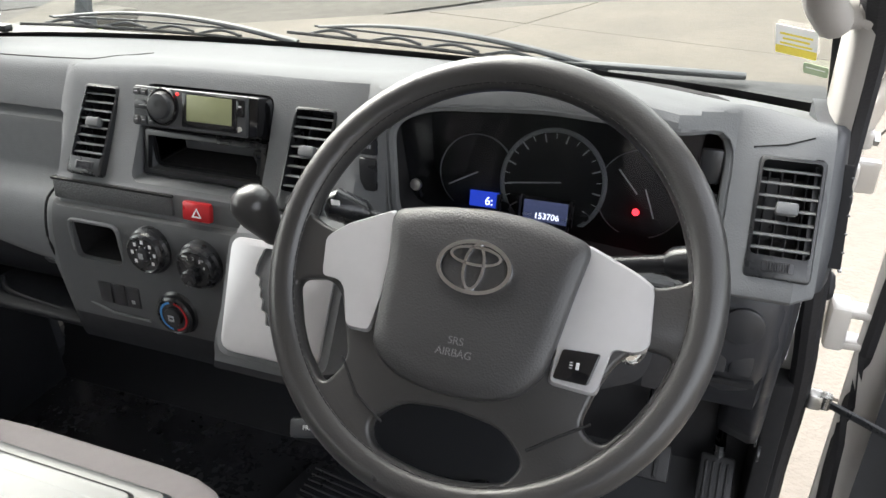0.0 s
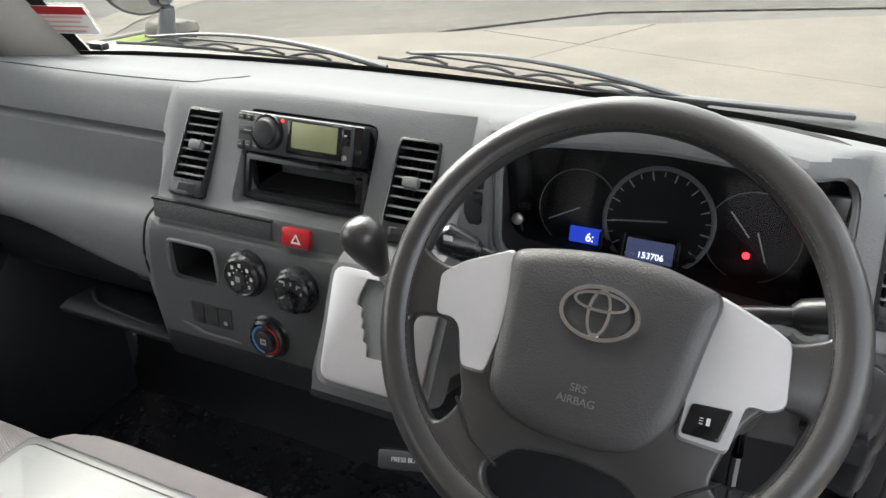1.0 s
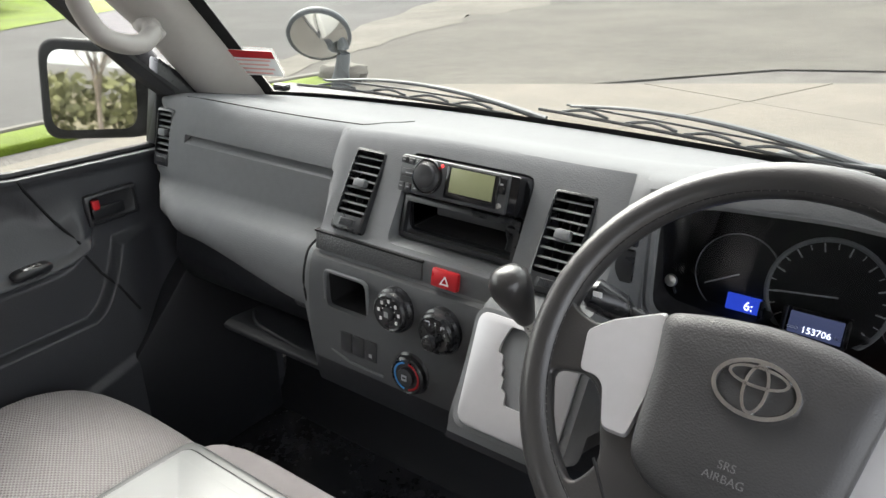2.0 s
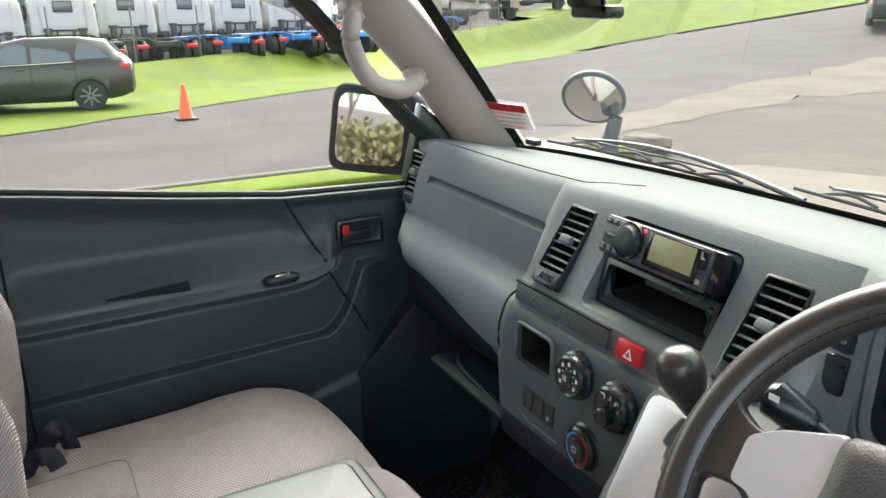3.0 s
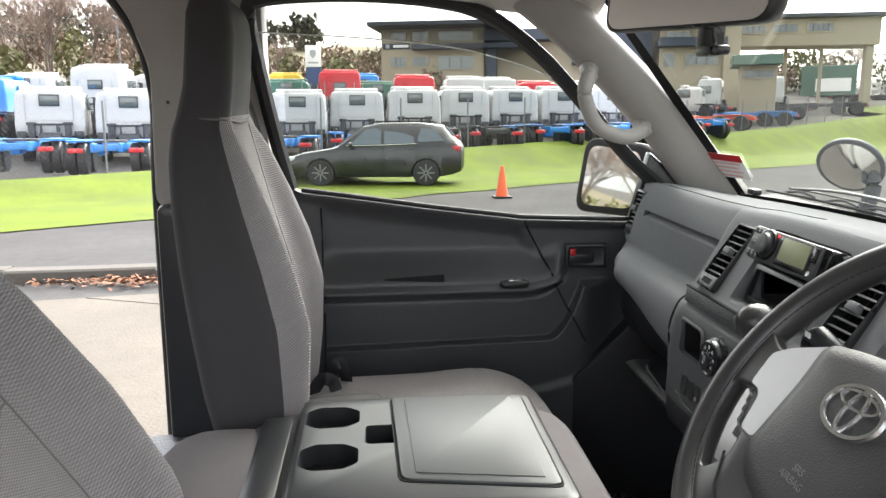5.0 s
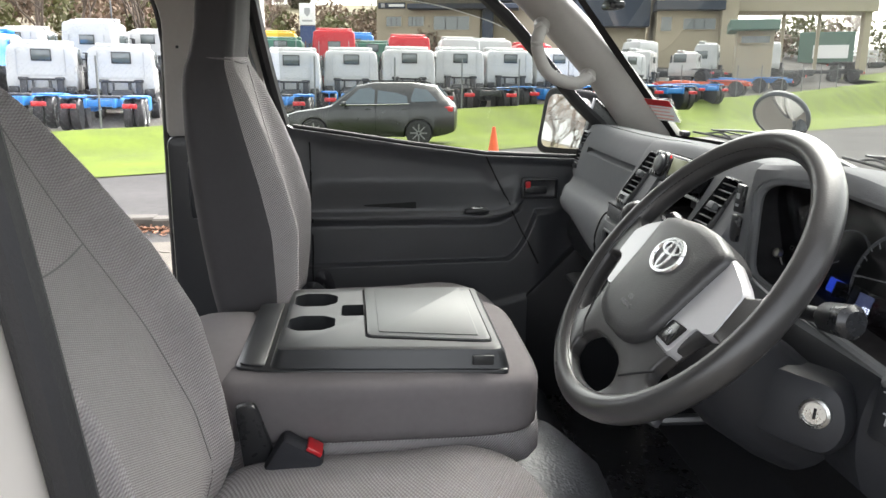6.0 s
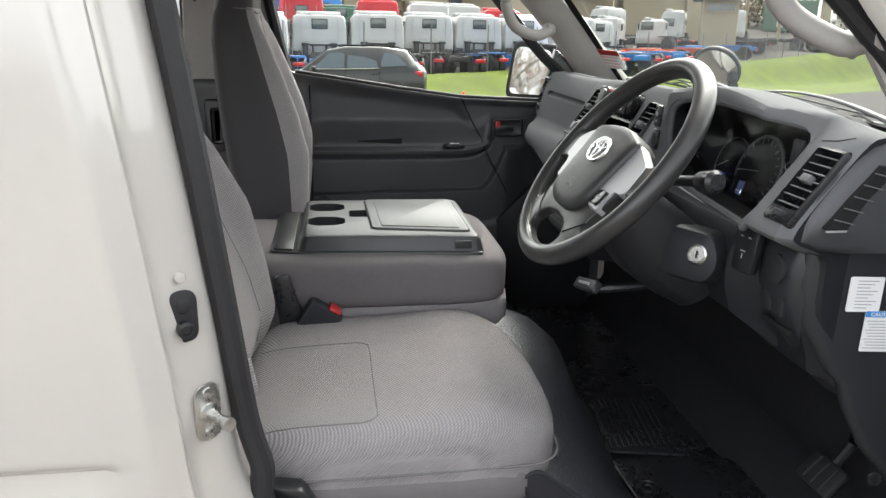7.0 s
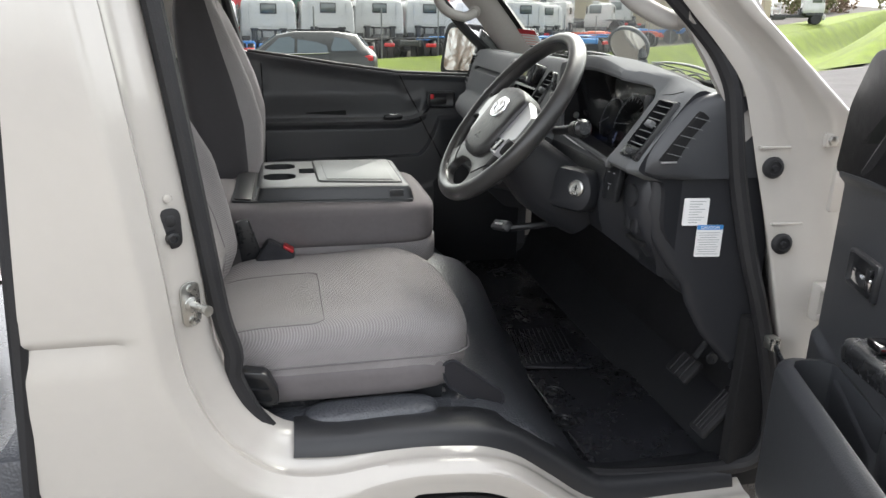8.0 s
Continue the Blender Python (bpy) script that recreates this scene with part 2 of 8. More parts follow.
def tube(pts, r, n=10, closed=False, flat=1.0, up=(0, 0, 1)):
    """A round (or flattened) rod along points; r a number or one for each point."""
    bm = bmesh.new()
    p = [Vector(q) for q in pts]
    rs = r if isinstance(r, (list, tuple)) else [r] * len(p)
    rings, c = [], len(p)
    for i in range(c):
        t = (p[(i + 1) % c] - p[i - 1]) if closed else (p[min(i + 1, c - 1)] - p[max(i - 1, 0)])
        t.normalize()
        s = t.cross(Vector(up))
        if s.length < 1e-4:
            s = t.cross(Vector((1, 0, 0)))
        s.normalize()
        w = s.cross(t)
        rings.append([p[i] + rs[i] * (math.cos(k * math.tau / n) * s + flat * math.sin(k * math.tau / n) * w) for k in range(n)])
    loft(bm, rings, wrap=closed)
    return bm


def lathe(profile, n=24, m=None, wrap=False):
    """(radius, height) pairs turned round z; wrap closes the profile on itself."""
    bm = bmesh.new()
    loft(bm, [[(r * math.cos(k * math.tau / n), r * math.sin(k * math.tau / n), z) for k in range(n)] for r, z in profile], wrap=wrap)
    if m is not None:
        bmesh.ops.transform(bm, matrix=m, verts=bm.verts)
    return bm


def pillow(c, s, e=4.0, n=10, shape=None):
    """A stuffed block: a cube drawn towards a rounded box; shape(u, v, w) moves points (all -1 to 1) in metres."""
    bm = bmesh.new()
    bmesh.ops.create_cube(bm, size=2)
    bmesh.ops.subdivide_edges(bm, edges=bm.edges[:], cuts=n, use_grid_fill=True)
    for v in bm.verts:
        u = Vector([math.copysign(abs(math.sin(a * math.pi / 2)) ** 0.85, a) for a in v.co])
        k = sum(abs(a) ** e for a in u) ** (1 / e) or 1
        f = max(abs(a) for a in u) / k
        q = u * f
        d = Vector(shape(*q)) if shape else Vector((0, 0, 0))
        v.co = Vector((c[0] + q.x * s[0] / 2, c[1] + q.y * s[1] / 2, c[2] + q.z * s[2] / 2)) + d
    bmesh.ops.recalc_face_normals(bm, faces=bm.faces[:])
    return bm


def join(*parts):
    """One bmesh out of several."""
    out = bmesh.new()
    for b in parts:
        me = bpy.data.meshes.new("piece")
        b.to_mesh(me)
        b.free()
        out.from_mesh(me)
        bpy.data.meshes.remove(me)
    return out


def moved(bm, m):
    bmesh.ops.transform(bm, matrix=m, verts=bm.verts)
    return bm


def cut(bm, *cutters):
    """bm with the cutters taken out of it."""
    tool = join(*cutters)
    obs = []
    for b in (bm, tool):
        me = bpy.data.meshes.new("piece")
        b.to_mesh(me)
        b.free()
        obs.append(new("piece", me))
    mod = obs[0].modifiers.new("cut", "BOOLEAN")
    mod.operation, mod.solver, mod.object = "DIFFERENCE", "EXACT", obs[1]
    made = bpy.data.meshes.new_from_object(obs[0].evaluated_get(bpy.context.evaluated_depsgraph_get()))
    out = bmesh.new()
    out.from_mesh(made)
    for o in obs:
        me = o.data
        bpy.data.objects.remove(o)
        bpy.data.meshes.remove(me)
    bpy.data.meshes.remove(made)
    return out


def mesh_object(name, bm, mat, smooth=35):
    me = bpy.data.meshes.new(name)
    bm.to_mesh(me)
    bm.free()
    me.materials.append(mat)
    me.polygons.foreach_set("use_smooth", [True] * len(me.polygons))
    me.set_sharp_from_angle(angle=radians(smooth))
    return new(name, me)


def thing(name, at, label, category, group="", kind="", m=None):
    """An empty that holds a thing's parts. With m its parts are drawn round the origin and posed by m; else they are drawn in place."""
    ob = new(name)
    ob.empty_display_size = 0.05
    if m is None:
        ob.location = at
        ob["in_place"] = 1
    else:
        ob.matrix_world = m
    return tagged(ob, label, category, group, kind)


def part(name, bm, mat, parent, label="", smooth=35):
    ob = mesh_object(name, bm, mat, smooth)
    ob.parent = parent
    if parent.get("in_place"):
        ob.matrix_parent_inverse = Matrix.Translation(-parent.location)
    return tagged(ob, label) if label else ob


def solid(name, bm, mat, label="", category="", group="", kind="", smooth=35):
    """A thing of one mesh."""
    return tagged(mesh_object(name, bm, mat, smooth), label, category, group, kind)


def letters(text, size, m, depth=0.0004):
    """Built-in letters as a flat mesh, facing z of m, centred."""
    cu = bpy.data.curves.new("text", "FONT")
    cu.body, cu.size, cu.align_x, cu.align_y, cu.extrude = text, size, "CENTER", "CENTER", depth
    ob = new("text", cu)
    me = bpy.data.meshes.new_from_object(ob.evaluated_get(bpy.context.evaluated_depsgraph_get()))
    bm = bmesh.new()
    bm.from_mesh(me)
    bpy.data.objects.remove(ob)
    bpy.data.curves.remove(cu)
    bpy.data.meshes.remove(me)
    return moved(bm, m)


def facing(at, normal, up=(0, 0, 1)):
    """A pose at a place whose z axis is the normal and whose y axis is as near up as can be."""
    z = Vector(normal).normalized()
    x = Vector(up).cross(z).normalized()
    y = z.cross(x)
    m = Matrix((x, y, z)).transposed().to_4x4()
    m.translation = at
    return m


def drape(tree, pts, lift=0.0, way=(0, 0, -1), start=(0, 0, 3.0)):
    """Lay points on a surface: cast each along a way, from where a start offset puts it."""
    out = []
    for p in pts:
        hit = tree.ray_cast(Vector(p) + Vector(start), Vector(way))[0]
        if hit is not None:
            out.append(hit - Vector(way).normalized() * lift)
    return out

# ---- the van's shell: x to its right, y ahead, z up; the ground is about z = 0 ----

# floor pan, raised seat platform with its rubber cover
floor = solid("floor", rbox((0, -0.75, 0.56), (1.52, 4.1, 0.10)), MAT_RUBBER, "black rubber covered van cab floor", "floor", kind="structure")


def platform():
    """Rubber-covered box under the seats, its front falling to the floor."""
    prof = [(-0.30, 0.61), (-0.30, 0.812), (0.30, 0.812), (0.55, 0.802), (0.63, 0.775), (0.69, 0.72), (0.745, 0.655), (0.795, 0.612)]
    rings = []
    for i in range(25):
        x = -0.74 + 1.48 * i / 24
        # between the seats the cover stands higher and reaches further ahead
        k = max(0.0, 1 - abs(x - 0.02) / 0.24) ** 0.5
        rings.append([(x, y + (0.03 * k if y > 0.4 else 0), z + (0.09 * k if z > 0.7 else 0.02 * k if z > 0.63 else 0)) for y, z in prof])
    bm = bmesh.new()
    loft(bm, rings)
    bevel(bm, 0.012, 2, 25)
    return bm


PEBBLE = material("pebbled black rubber", (0.058, 0.062, 0.072), 0.42, grain=0.55, grain_scale=190, kind="leather", vary=0.15, spread=0.03, spec=0.8)
seat_platform = thing("seat_platform", (0, 0, 0.62), "raised box under the seats in pebbled black rubber", "platform", kind="structure")
part("cover", platform(), PEBBLE, seat_platform)
part("rib", pillow((0.688, 0.335, 0.808), (0.080, 0.255, 0.050), 3.2, 8), PEBBLE, seat_platform, "long raised rib of pebbled rubber")

# roof and rear of the shell
SIDE_X = 0.845


def roof_shell(z_off, x_in, y0, y1):
    rings = []
    for i in range(15):
        f = i / 14
        y = y0 + (y1 - y0) * f
        drop = 0.05 * max(0, (f - 0.8) / 0.2) ** 2
        ring = []
        for k in range(13):
            a = -1 + 2 * k / 12
            x = a * (0.70 - x_in)
            ring.append((x, y, 1.90 + z_off - 0.09 * abs(a) ** 4 - drop))
        ring += [(x, y, z - 0.03) for x, y, z in ring[::-1]]
        rings.append(ring)
    bm = bmesh.new()
    loft(bm, rings)
    return bm


ceiling = solid("ceiling", roof_shell(0.025, 0.01, -2.75, 0.74), HEADLINER, "beige grey moulded headliner of the van", "ceiling", kind="structure")
roof = solid("roof", roof_shell(0.085, -0.02, -2.8, 0.76), PAINT, "white painted van roof", "roof", kind="structure")


# rear quarters and tail, out of the door openings
for sign, word in ((-1, "left"), (1, "right")):
    quarter = prism([(-2.8, 0.5), (-1.32, 0.5), (-1.32, 1.84), (-2.8, 1.84)], "x", sign * 0.80, sign * SIDE_X)
    quarter = cut(quarter, prism(rounded([(-2.6, 1.28), (-1.5, 1.28), (-1.5, 1.72), (-2.6, 1.72)], 0.08), "x", sign * 0.7, sign * 0.95))
    solid("wall_quarter_" + word, quarter, PAINT, "white painted rear quarter panel of the van", "van body", kind="structure")
    rail = solid("wall_rail_" + word, prism([(-1.35, 1.815), (0.56, 1.815), (0.56, 1.92), (-1.35, 1.92)], "x", sign * 0.67, sign * 0.80, 0.015), HEADLINER, "beige grey roof rail trim over the doors", "trim", kind="structure")
    sill = solid("wall_sill_" + word, prism([(-1.35, 0.42), (-0.24, 0.42), (-0.24, 0.61), (-1.35, 0.61)], "x", sign * 0.70, sign * 0.84, 0.015), PAINT, "white painted sliding door sill", "van body", kind="structure")
tail = cut(rbox((0, -2.8, 1.17), (1.66, 0.05, 1.36), 0.01), rbox((0, -2.8, 1.5), (1.3, 0.2, 0.44), 0.02))
solid("wall_tail", tail, PAINT, "white painted tail of the van", "van body", kind="structure")

# left centre pillar: warm grey above, black below, rubber edge towards the sliding door opening
left_pillar = thing("pillar_left", (-0.75, -0.1, 0.6), "warm grey door pillar trim with a black lower cover", "pillar", kind="structure")
part("upper_trim", prism(rounded([(-0.235, 1.36), (-0.225, 1.66), (-0.262, 1.775), (-0.33, 1.86), (0.02, 1.86), (0.02, 1.36)], 0.03), "x", -0.80, -0.725, 0.012), PILLAR, left_pillar)
part("lower_trim", prism(rounded([(-0.245, 0.62), (-0.235, 1.37), (0.04, 1.37), (0.06, 0.62)], 0.03), "x", -0.80, -0.715, 0.014), BLACK, left_pillar, "black grained lower pillar cover")
part("grip", cut(rbox((-0.718, -0.15, 1.23), (0.03, 0.07, 0.16), 0.012), rbox((-0.70, -0.15, 1.23), (0.03, 0.035, 0.11), 0.01)), BLACK, left_pillar)
part("rubber_edge", tube(catmull([(-0.78, -0.26, 0.60), (-0.78, -0.252, 1.0), (-0.775, -0.243, 1.4), (-0.765, -0.232, 1.62), (-0.745, -0.268, 1.765), (-0.72, -0.36, 1.85), (-0.71, -0.6, 1.86), (-0.71, -1.25, 1.86)], 5), 0.011, 8), RUBBER, left_pillar)
part("screw", lathe([(0.0, 0), (0.004, 0.0), (0.004, 0.002), (0.0, 0.003)], 12, facing((-0.725, -0.19, 1.59), (1, 0, 0))), SATIN_BLACK, left_pillar)

# right centre pillar: painted, stepped towards the door opening
EDGE = [(0.72, 0.36), (0.78, 0.30), (0.82, 0.235), (0.85, 0.185), (0.88, 0.140), (0.93, 0.100), (1.0, 0.066), (1.15, 0.048), (1.35, 0.026), (1.55, 0.000), (1.70, -0.02), (1.86, -0.055)]


def edge_y(z):
    return lerp_table(z, EDGE)[0]


# the shut flange follows the door opening from the roof down the pillar and along the sill
OPENING = [(-0.055, 1.86), (-0.02, 1.70), (0.0, 1.55), (0.026, 1.35), (0.049, 1.15), (0.061, 1.01), (0.080, 0.940), (0.104, 0.886), (0.136, 0.846), (0.180, 0.815), (0.25, 0.802), (0.34, 0.802), (0.46, 0.796), (0.54, 0.784), (0.605, 0.756), (0.675, 0.704), (0.745, 0.652), (0.81, 0.632), (0.94, 0.630), (1.08, 0.630)]
STEPS = [(0.715, -0.008), (0.735, -0.008), (0.748, -0.005), (0.760, 0.002), (0.770, 0.011), (0.780, 0.021), (0.790, 0.030), (0.799, 0.0355), (0.806, 0.0370), (0.812, 0.0355), (0.819, 0.0360), (0.827, 0.044), (0.834, 0.052), (0.841, 0.058), (0.845, 0.064), (0.8462, 0.072), (0.845, 0.10)]


def right_pillar():
    pts = catmull([(0, y, z) for y, z in OPENING], 22)
    rings = []
    n = len(pts)
    for i, p in enumerate(pts):
        t = (pts[min(i + 1, n - 1)] - pts[max(i - 1, 0)]).normalized()
        out = Vector((0, t.z, -t.y))
        narrow = 1 - 0.48 * ease_to(p.y, 0.20, 0.42)
        ring = []
        for x, d in STEPS:
            q = p + out * d * (narrow if d > 0 else 1)
            tuck = 0.035 * max(0, (q.z - 1.15) / 0.7) ** 1.5 + 0.012 * max(0, (0.95 - q.z) / 0.4)
            ring.append((x - tuck * (1 if x > 0.8 else 0.8), q.y, q.z))
        last = Vector((0, ring[-1][1], ring[-1][2]))
        # the outer skin runs on to the rear edge, then to the wheel arch
        k = ease_to(p.y, 0.10, 0.34)
        rear = lerp_table(last.z, [(0.44, -0.235), (0.80, -0.200), (1.107, -0.184), (1.33, -0.168), (1.9, -0.13)])[0]
        aim = Vector((0, rear, last.z)).lerp(Vector((0, 0.10, 0.46)), k) if p.y < 0.34 else last + out * 0.02 + (Vector((0, 0.10, 0.46)) - last - out * 0.02) * max(0, 1 - (p.y - 0.34) / 0.06)
        for m in range(1, 9):
            q = last.lerp(aim, m / 8)
            tuck = 0.035 * max(0, (q.z - 1.15) / 0.7) ** 1.5 + 0.012 * max(0, (0.95 - q.z) / 0.4)
            crease = 0.009 * (math.exp(-((q.z - 1.052) / 0.006) ** 2) if q.z > 1.052 else max(0.0, 1 - (1.052 - q.z) / 0.05) ** 1.3) if p.y < 0.2 else 0.0
            ring.append((0.845 - tuck - crease, q.y, q.z))
        ring.append((0.715, aim.y, aim.z))
        rings.append(ring)
    bm = bmesh.new()
    loft(bm, rings)
    return bm


def ease_to(v, a, b):
    t = min(1, max(0, (v - a) / (b - a)))
    return t * t * (3 - 2 * t)


right = thing("pillar_right", (0.8, -0.1, 0.5), "white painted door pillar with stepped shut edges", "pillar", kind="structure")
part("panel", right_pillar(), PAINT, right, smooth=30)
part("rear_rubber", tube(catmull([(0.83, -0.240, 0.45), (0.835, -0.202, 0.9), (0.825, -0.178, 1.3), (0.80, -0.165, 1.6), (0.78, -0.22, 1.78), (0.76, -0.5, 1.83)], 4), 0.014, 8), RUBBER, right)

# door seal: black rubber all round the driver's opening
seal_line = [(0.735, edge_y(z) + 0.022, z) for z in (1.78, 1.6, 1.4, 1.2, 1.05, 0.98)] + [(0.735, 0.095, 0.935), (0.735, 0.110, 0.892), (0.735, 0.130, 0.850), (0.735, 0.170, 0.805), (0.735, 0.24, 0.790), (0.735, 0.33, 0.792), (0.735, 0.46, 0.788), (0.735, 0.58, 0.752), (0.735, 0.70, 0.680), (0.735, 0.80, 0.642), (0.750, 1.03, 0.64), (0.778, 1.110, 0.68), (0.780, 1.120, 0.78), (0.776, 1.088, 0.92), (0.768, 1.060, 1.02), (0.757, 1.035, 1.102), (0.742, 1.003, 1.235), (0.738, 0.983, 1.335), (0.735, 0.968, 1.41), (0.730, 0.938, 1.468), (0.722, 0.897, 1.515), (0.705, 0.83, 1.583), (0.690, 0.74, 1.665), (0.680, 0.64, 1.745), (0.68, 0.54, 1.79), (0.69, 0.35, 1.815), (0.70, 0.10, 1.82)]
right_seal = solid("door_seal", tube(catmull(seal_line, 4, True), 0.016, 10, True, 1.0, (1, 0, 0)), RUBBER, "black rubber seal round the driver door opening", "door seal", kind="structure")

# sill over the front wheel, with its scuff plate
def strip(line, offs, caps=True):
    """Skin a run of (y, z) with a cross-section of (x, dz, along) offsets square to it."""
    pts = catmull([(0, y, z) for y, z in line], 5)
    rings = []
    for i, p in enumerate(pts):
        t = (pts[min(i + 1, len(pts) - 1)] - pts[max(i - 1, 0)]).normalized()
        nrm = Vector((0, -t.z, t.y))
        rings.append([(x, p.y + nrm.y * d, p.z + nrm.z * d) for x, d in offs])
    bm = bmesh.new()
    loft(bm, rings)
    return bm


sill = thing("door_sill", (0.8, 0.5, 0.45), "white painted sill arched over the front wheel with a grey scuff plate", "sill", kind="structure")
part("scuff_plate", strip([(0.19, 0.812), (0.27, 0.806), (0.37, 0.808), (0.47, 0.803), (0.54, 0.793), (0.605, 0.765), (0.675, 0.714), (0.745, 0.660), (0.81, 0.637), (1.06, 0.634)], [(0.69, 0.0), (0.70, 0.012), (0.745, 0.014), (0.764, 0.010), (0.776, 0.0), (0.782, -0.022), (0.779, -0.024), (0.768, -0.006), (0.69, -0.006)]), BLACK, sill, "dark grained plastic scuff plate", smooth=60)
part("wheel_arch", strip([(0.10, 0.55), (0.25, 0.675), (0.45, 0.715), (0.60, 0.675), (0.74, 0.57), (0.82, 0.42)], [(0.45, 0.0), (0.838, 0.0), (0.838, -0.02), (0.45, -0.02)]), RUBBER, sill, "black wheel arch liner")

# front wheel in its arch
wheel = thing("front_wheel", (0.72, 0.5, 0.0), "black tyre on a silver steel wheel under the sill", "wheel")
part("tyre", lathe([(0.19, -0.09), (0.29, -0.095), (0.315, -0.07), (0.318, 0.07), (0.29, 0.095), (0.19, 0.09)], 36, facing((0.70, 0.5, 0.318), (1, 0, 0))), RUBBER, wheel)
part("rim", lathe([(0.02, 0.03), (0.10, 0.02), (0.15, 0.04), (0.195, 0.085), (0.20, -0.08), (0.02, -0.05)], 36, facing((0.70, 0.5, 0.318), (1, 0, 0))), STEEL, wheel)

# pillars at the windscreen
def left_slant_pillar():
    """Between the window's edge and the glass, bowed inwards, with rolled edges."""
    window_edge = [(1.345, -0.742, 1.005), (1.40, -0.733, 0.957), (1.50, -0.719, 0.876), (1.60, -0.706, 0.775), (1.70, -0.693, 0.665), (1.78, -0.683, 0.56), (1.86, -0.672, 0.43)]
    glass_edge = [(1.345, -0.700, 1.150), (1.385, -0.690, 1.112), (1.464, -0.676, 1.035), (1.543, -0.660, 0.962), (1.60, -0.648, 0.898), (1.668, -0.634, 0.822), (1.78, -0.612, 0.690), (1.86, -0.597, 0.60)]
    rings = []
    for i in range(23):
        z = 1.345 + 0.515 * i / 22
        (xw, yw), (xg, yg) = lerp_table(z, window_edge), lerp_table(z, glass_edge)
        a, b = Vector((xw, yw, z)), Vector((xg, yg, z))
        n = Vector((0.80, -0.42, -0.42))
        ring = [a - n * 0.045]
        for f, h in ((0.0, -0.012), (0.03, 0.0), (0.10, 0.008), (0.25, 0.016), (0.5, 0.021), (0.75, 0.017), (0.90, 0.009), (0.97, 0.001), (1.0, -0.008)):
            ring.append(a.lerp(b, f) + n * h)
        ring.append(b - n * 0.03)
        rings.append(ring)
    bm = bmesh.new()
    loft(bm, rings)
    return bm


def slant_pillar(sign):
    if sign < 0:
        return left_slant_pillar()
    low, high = Vector((0.722, 1.035, 1.385)), Vector((0.640, 0.672, 1.83))
    girth = 0.068
    rings = []
    for i in range(9):
        f = -0.05 + 1.1 * i / 8
        c = low.lerp(high, f)
        c += Vector((sign * 0.012, 0.018, 0.018)) * math.sin(math.pi * f)
        w = girth - 0.02 * f * girth / 0.105
        ring = []
        for dy, dx in ((-1.0, 0.075), (-1.0, 0.02), (-0.92, 0.0), (-0.5, -0.022), (0.0, -0.03), (0.5, -0.022), (0.92, 0.0), (1.0, 0.02), (1.0, 0.075)):
            ring.append((c.x + sign * dx * (0.7 if sign < 0 else 0.22), c.y + w * 0.72 * dy * 1.0, c.z + w * 0.69 * dy * 1.0))
        rings.append(ring)
    bm = bmesh.new()
    loft(bm, rings)
    return bm


def windscreen_pillar(sign, word):
    p = thing("pillar_windscreen_" + word, (sign * 0.68, 0.9, 1.37), "warm grey windscreen pillar trim with a grab handle bolted on", "pillar", kind="structure")
    part("trim", slant_pillar(sign), PILLAR, p, smooth=60)
    return p


left_a = windscreen_pillar(-1, "left")
right_a = windscreen_pillar(1, "right")


def grab_handle(sign):
    a, b = Vector((sign * 0.652, 0.722, 1.648)), Vector((sign * 0.680, 0.858, 1.530))
    if sign > 0:
        a, b = Vector((0.672, 0.755, 1.650)), Vector((0.700, 0.885, 1.528))
    inward = Vector((-sign * 1.0, -0.25, -0.25)).normalized()
    h = thing("grab_handle", a, "grey moulded plastic grab handle on the windscreen pillar", "grab handle", "grab handles")
    back = Vector((0, -0.68, -0.72))
    bow, lift = (0.040, 0.062) if sign < 0 else (0.026, 0.030)
    pts = catmull([a - inward * 0.03, a + inward * 0.015, a.lerp(b, 0.12) + (inward + back) * 0.58 * lift, a.lerp(b, 0.5) + inward * bow + back * lift, a.lerp(b, 0.88) + (inward + back) * 0.58 * lift, b + inward * 0.015, b - inward * 0.03], 6)
    part("bar", tube(pts, [0.021 if i < 4 or i > len(pts) - 5 else 0.0165 for i in range(len(pts))], 12), PILLAR, h)
    for c in (a, b):
        part("end_cover", rbox((0, 0, 0), (0.026, 0.036, 0.014), 0.006, 2, facing((c + inward * 0.024), inward, (0, 0.7, -0.7))), PILLAR, h)


grab_handle(-1)
grab_handle(1)

# painted outer skin of the driver's windscreen pillar and the stepped shut face down to the hinges
def run(pts, n=3):
    return catmull(pts, n)


seal_side = run([(0.735, 0.62, 1.80), (0.738, 0.74, 1.675), (0.742, 0.846, 1.556), (0.747, 0.918, 1.485), (0.748, 0.976, 1.418), (0.748, 1.003, 1.349), (0.750, 1.028, 1.267), (0.764, 1.063, 1.137), (0.780, 1.088, 1.021), (0.790, 1.140, 0.80), (0.790, 1.165, 0.62)])
ridge = run([(0.752, 0.65, 1.80), (0.756, 0.77, 1.675), (0.757, 0.870, 1.556), (0.757, 0.946, 1.493), (0.757, 1.011, 1.419), (0.757, 1.045, 1.350), (0.759, 1.068, 1.267), (0.773, 1.104, 1.137), (0.789, 1.128, 1.021), (0.799, 1.180, 0.80), (0.799, 1.205, 0.62)])
ditch = run([(0.748, 0.67, 1.80), (0.748, 0.79, 1.675), (0.747, 0.890, 1.556), (0.747, 0.968, 1.494), (0.747, 1.040, 1.419), (0.752, 1.070, 1.355), (0.759, 1.098, 1.267), (0.774, 1.140, 1.137), (0.790, 1.163, 1.021), (0.800, 1.205, 0.80), (0.800, 1.23, 0.62)])
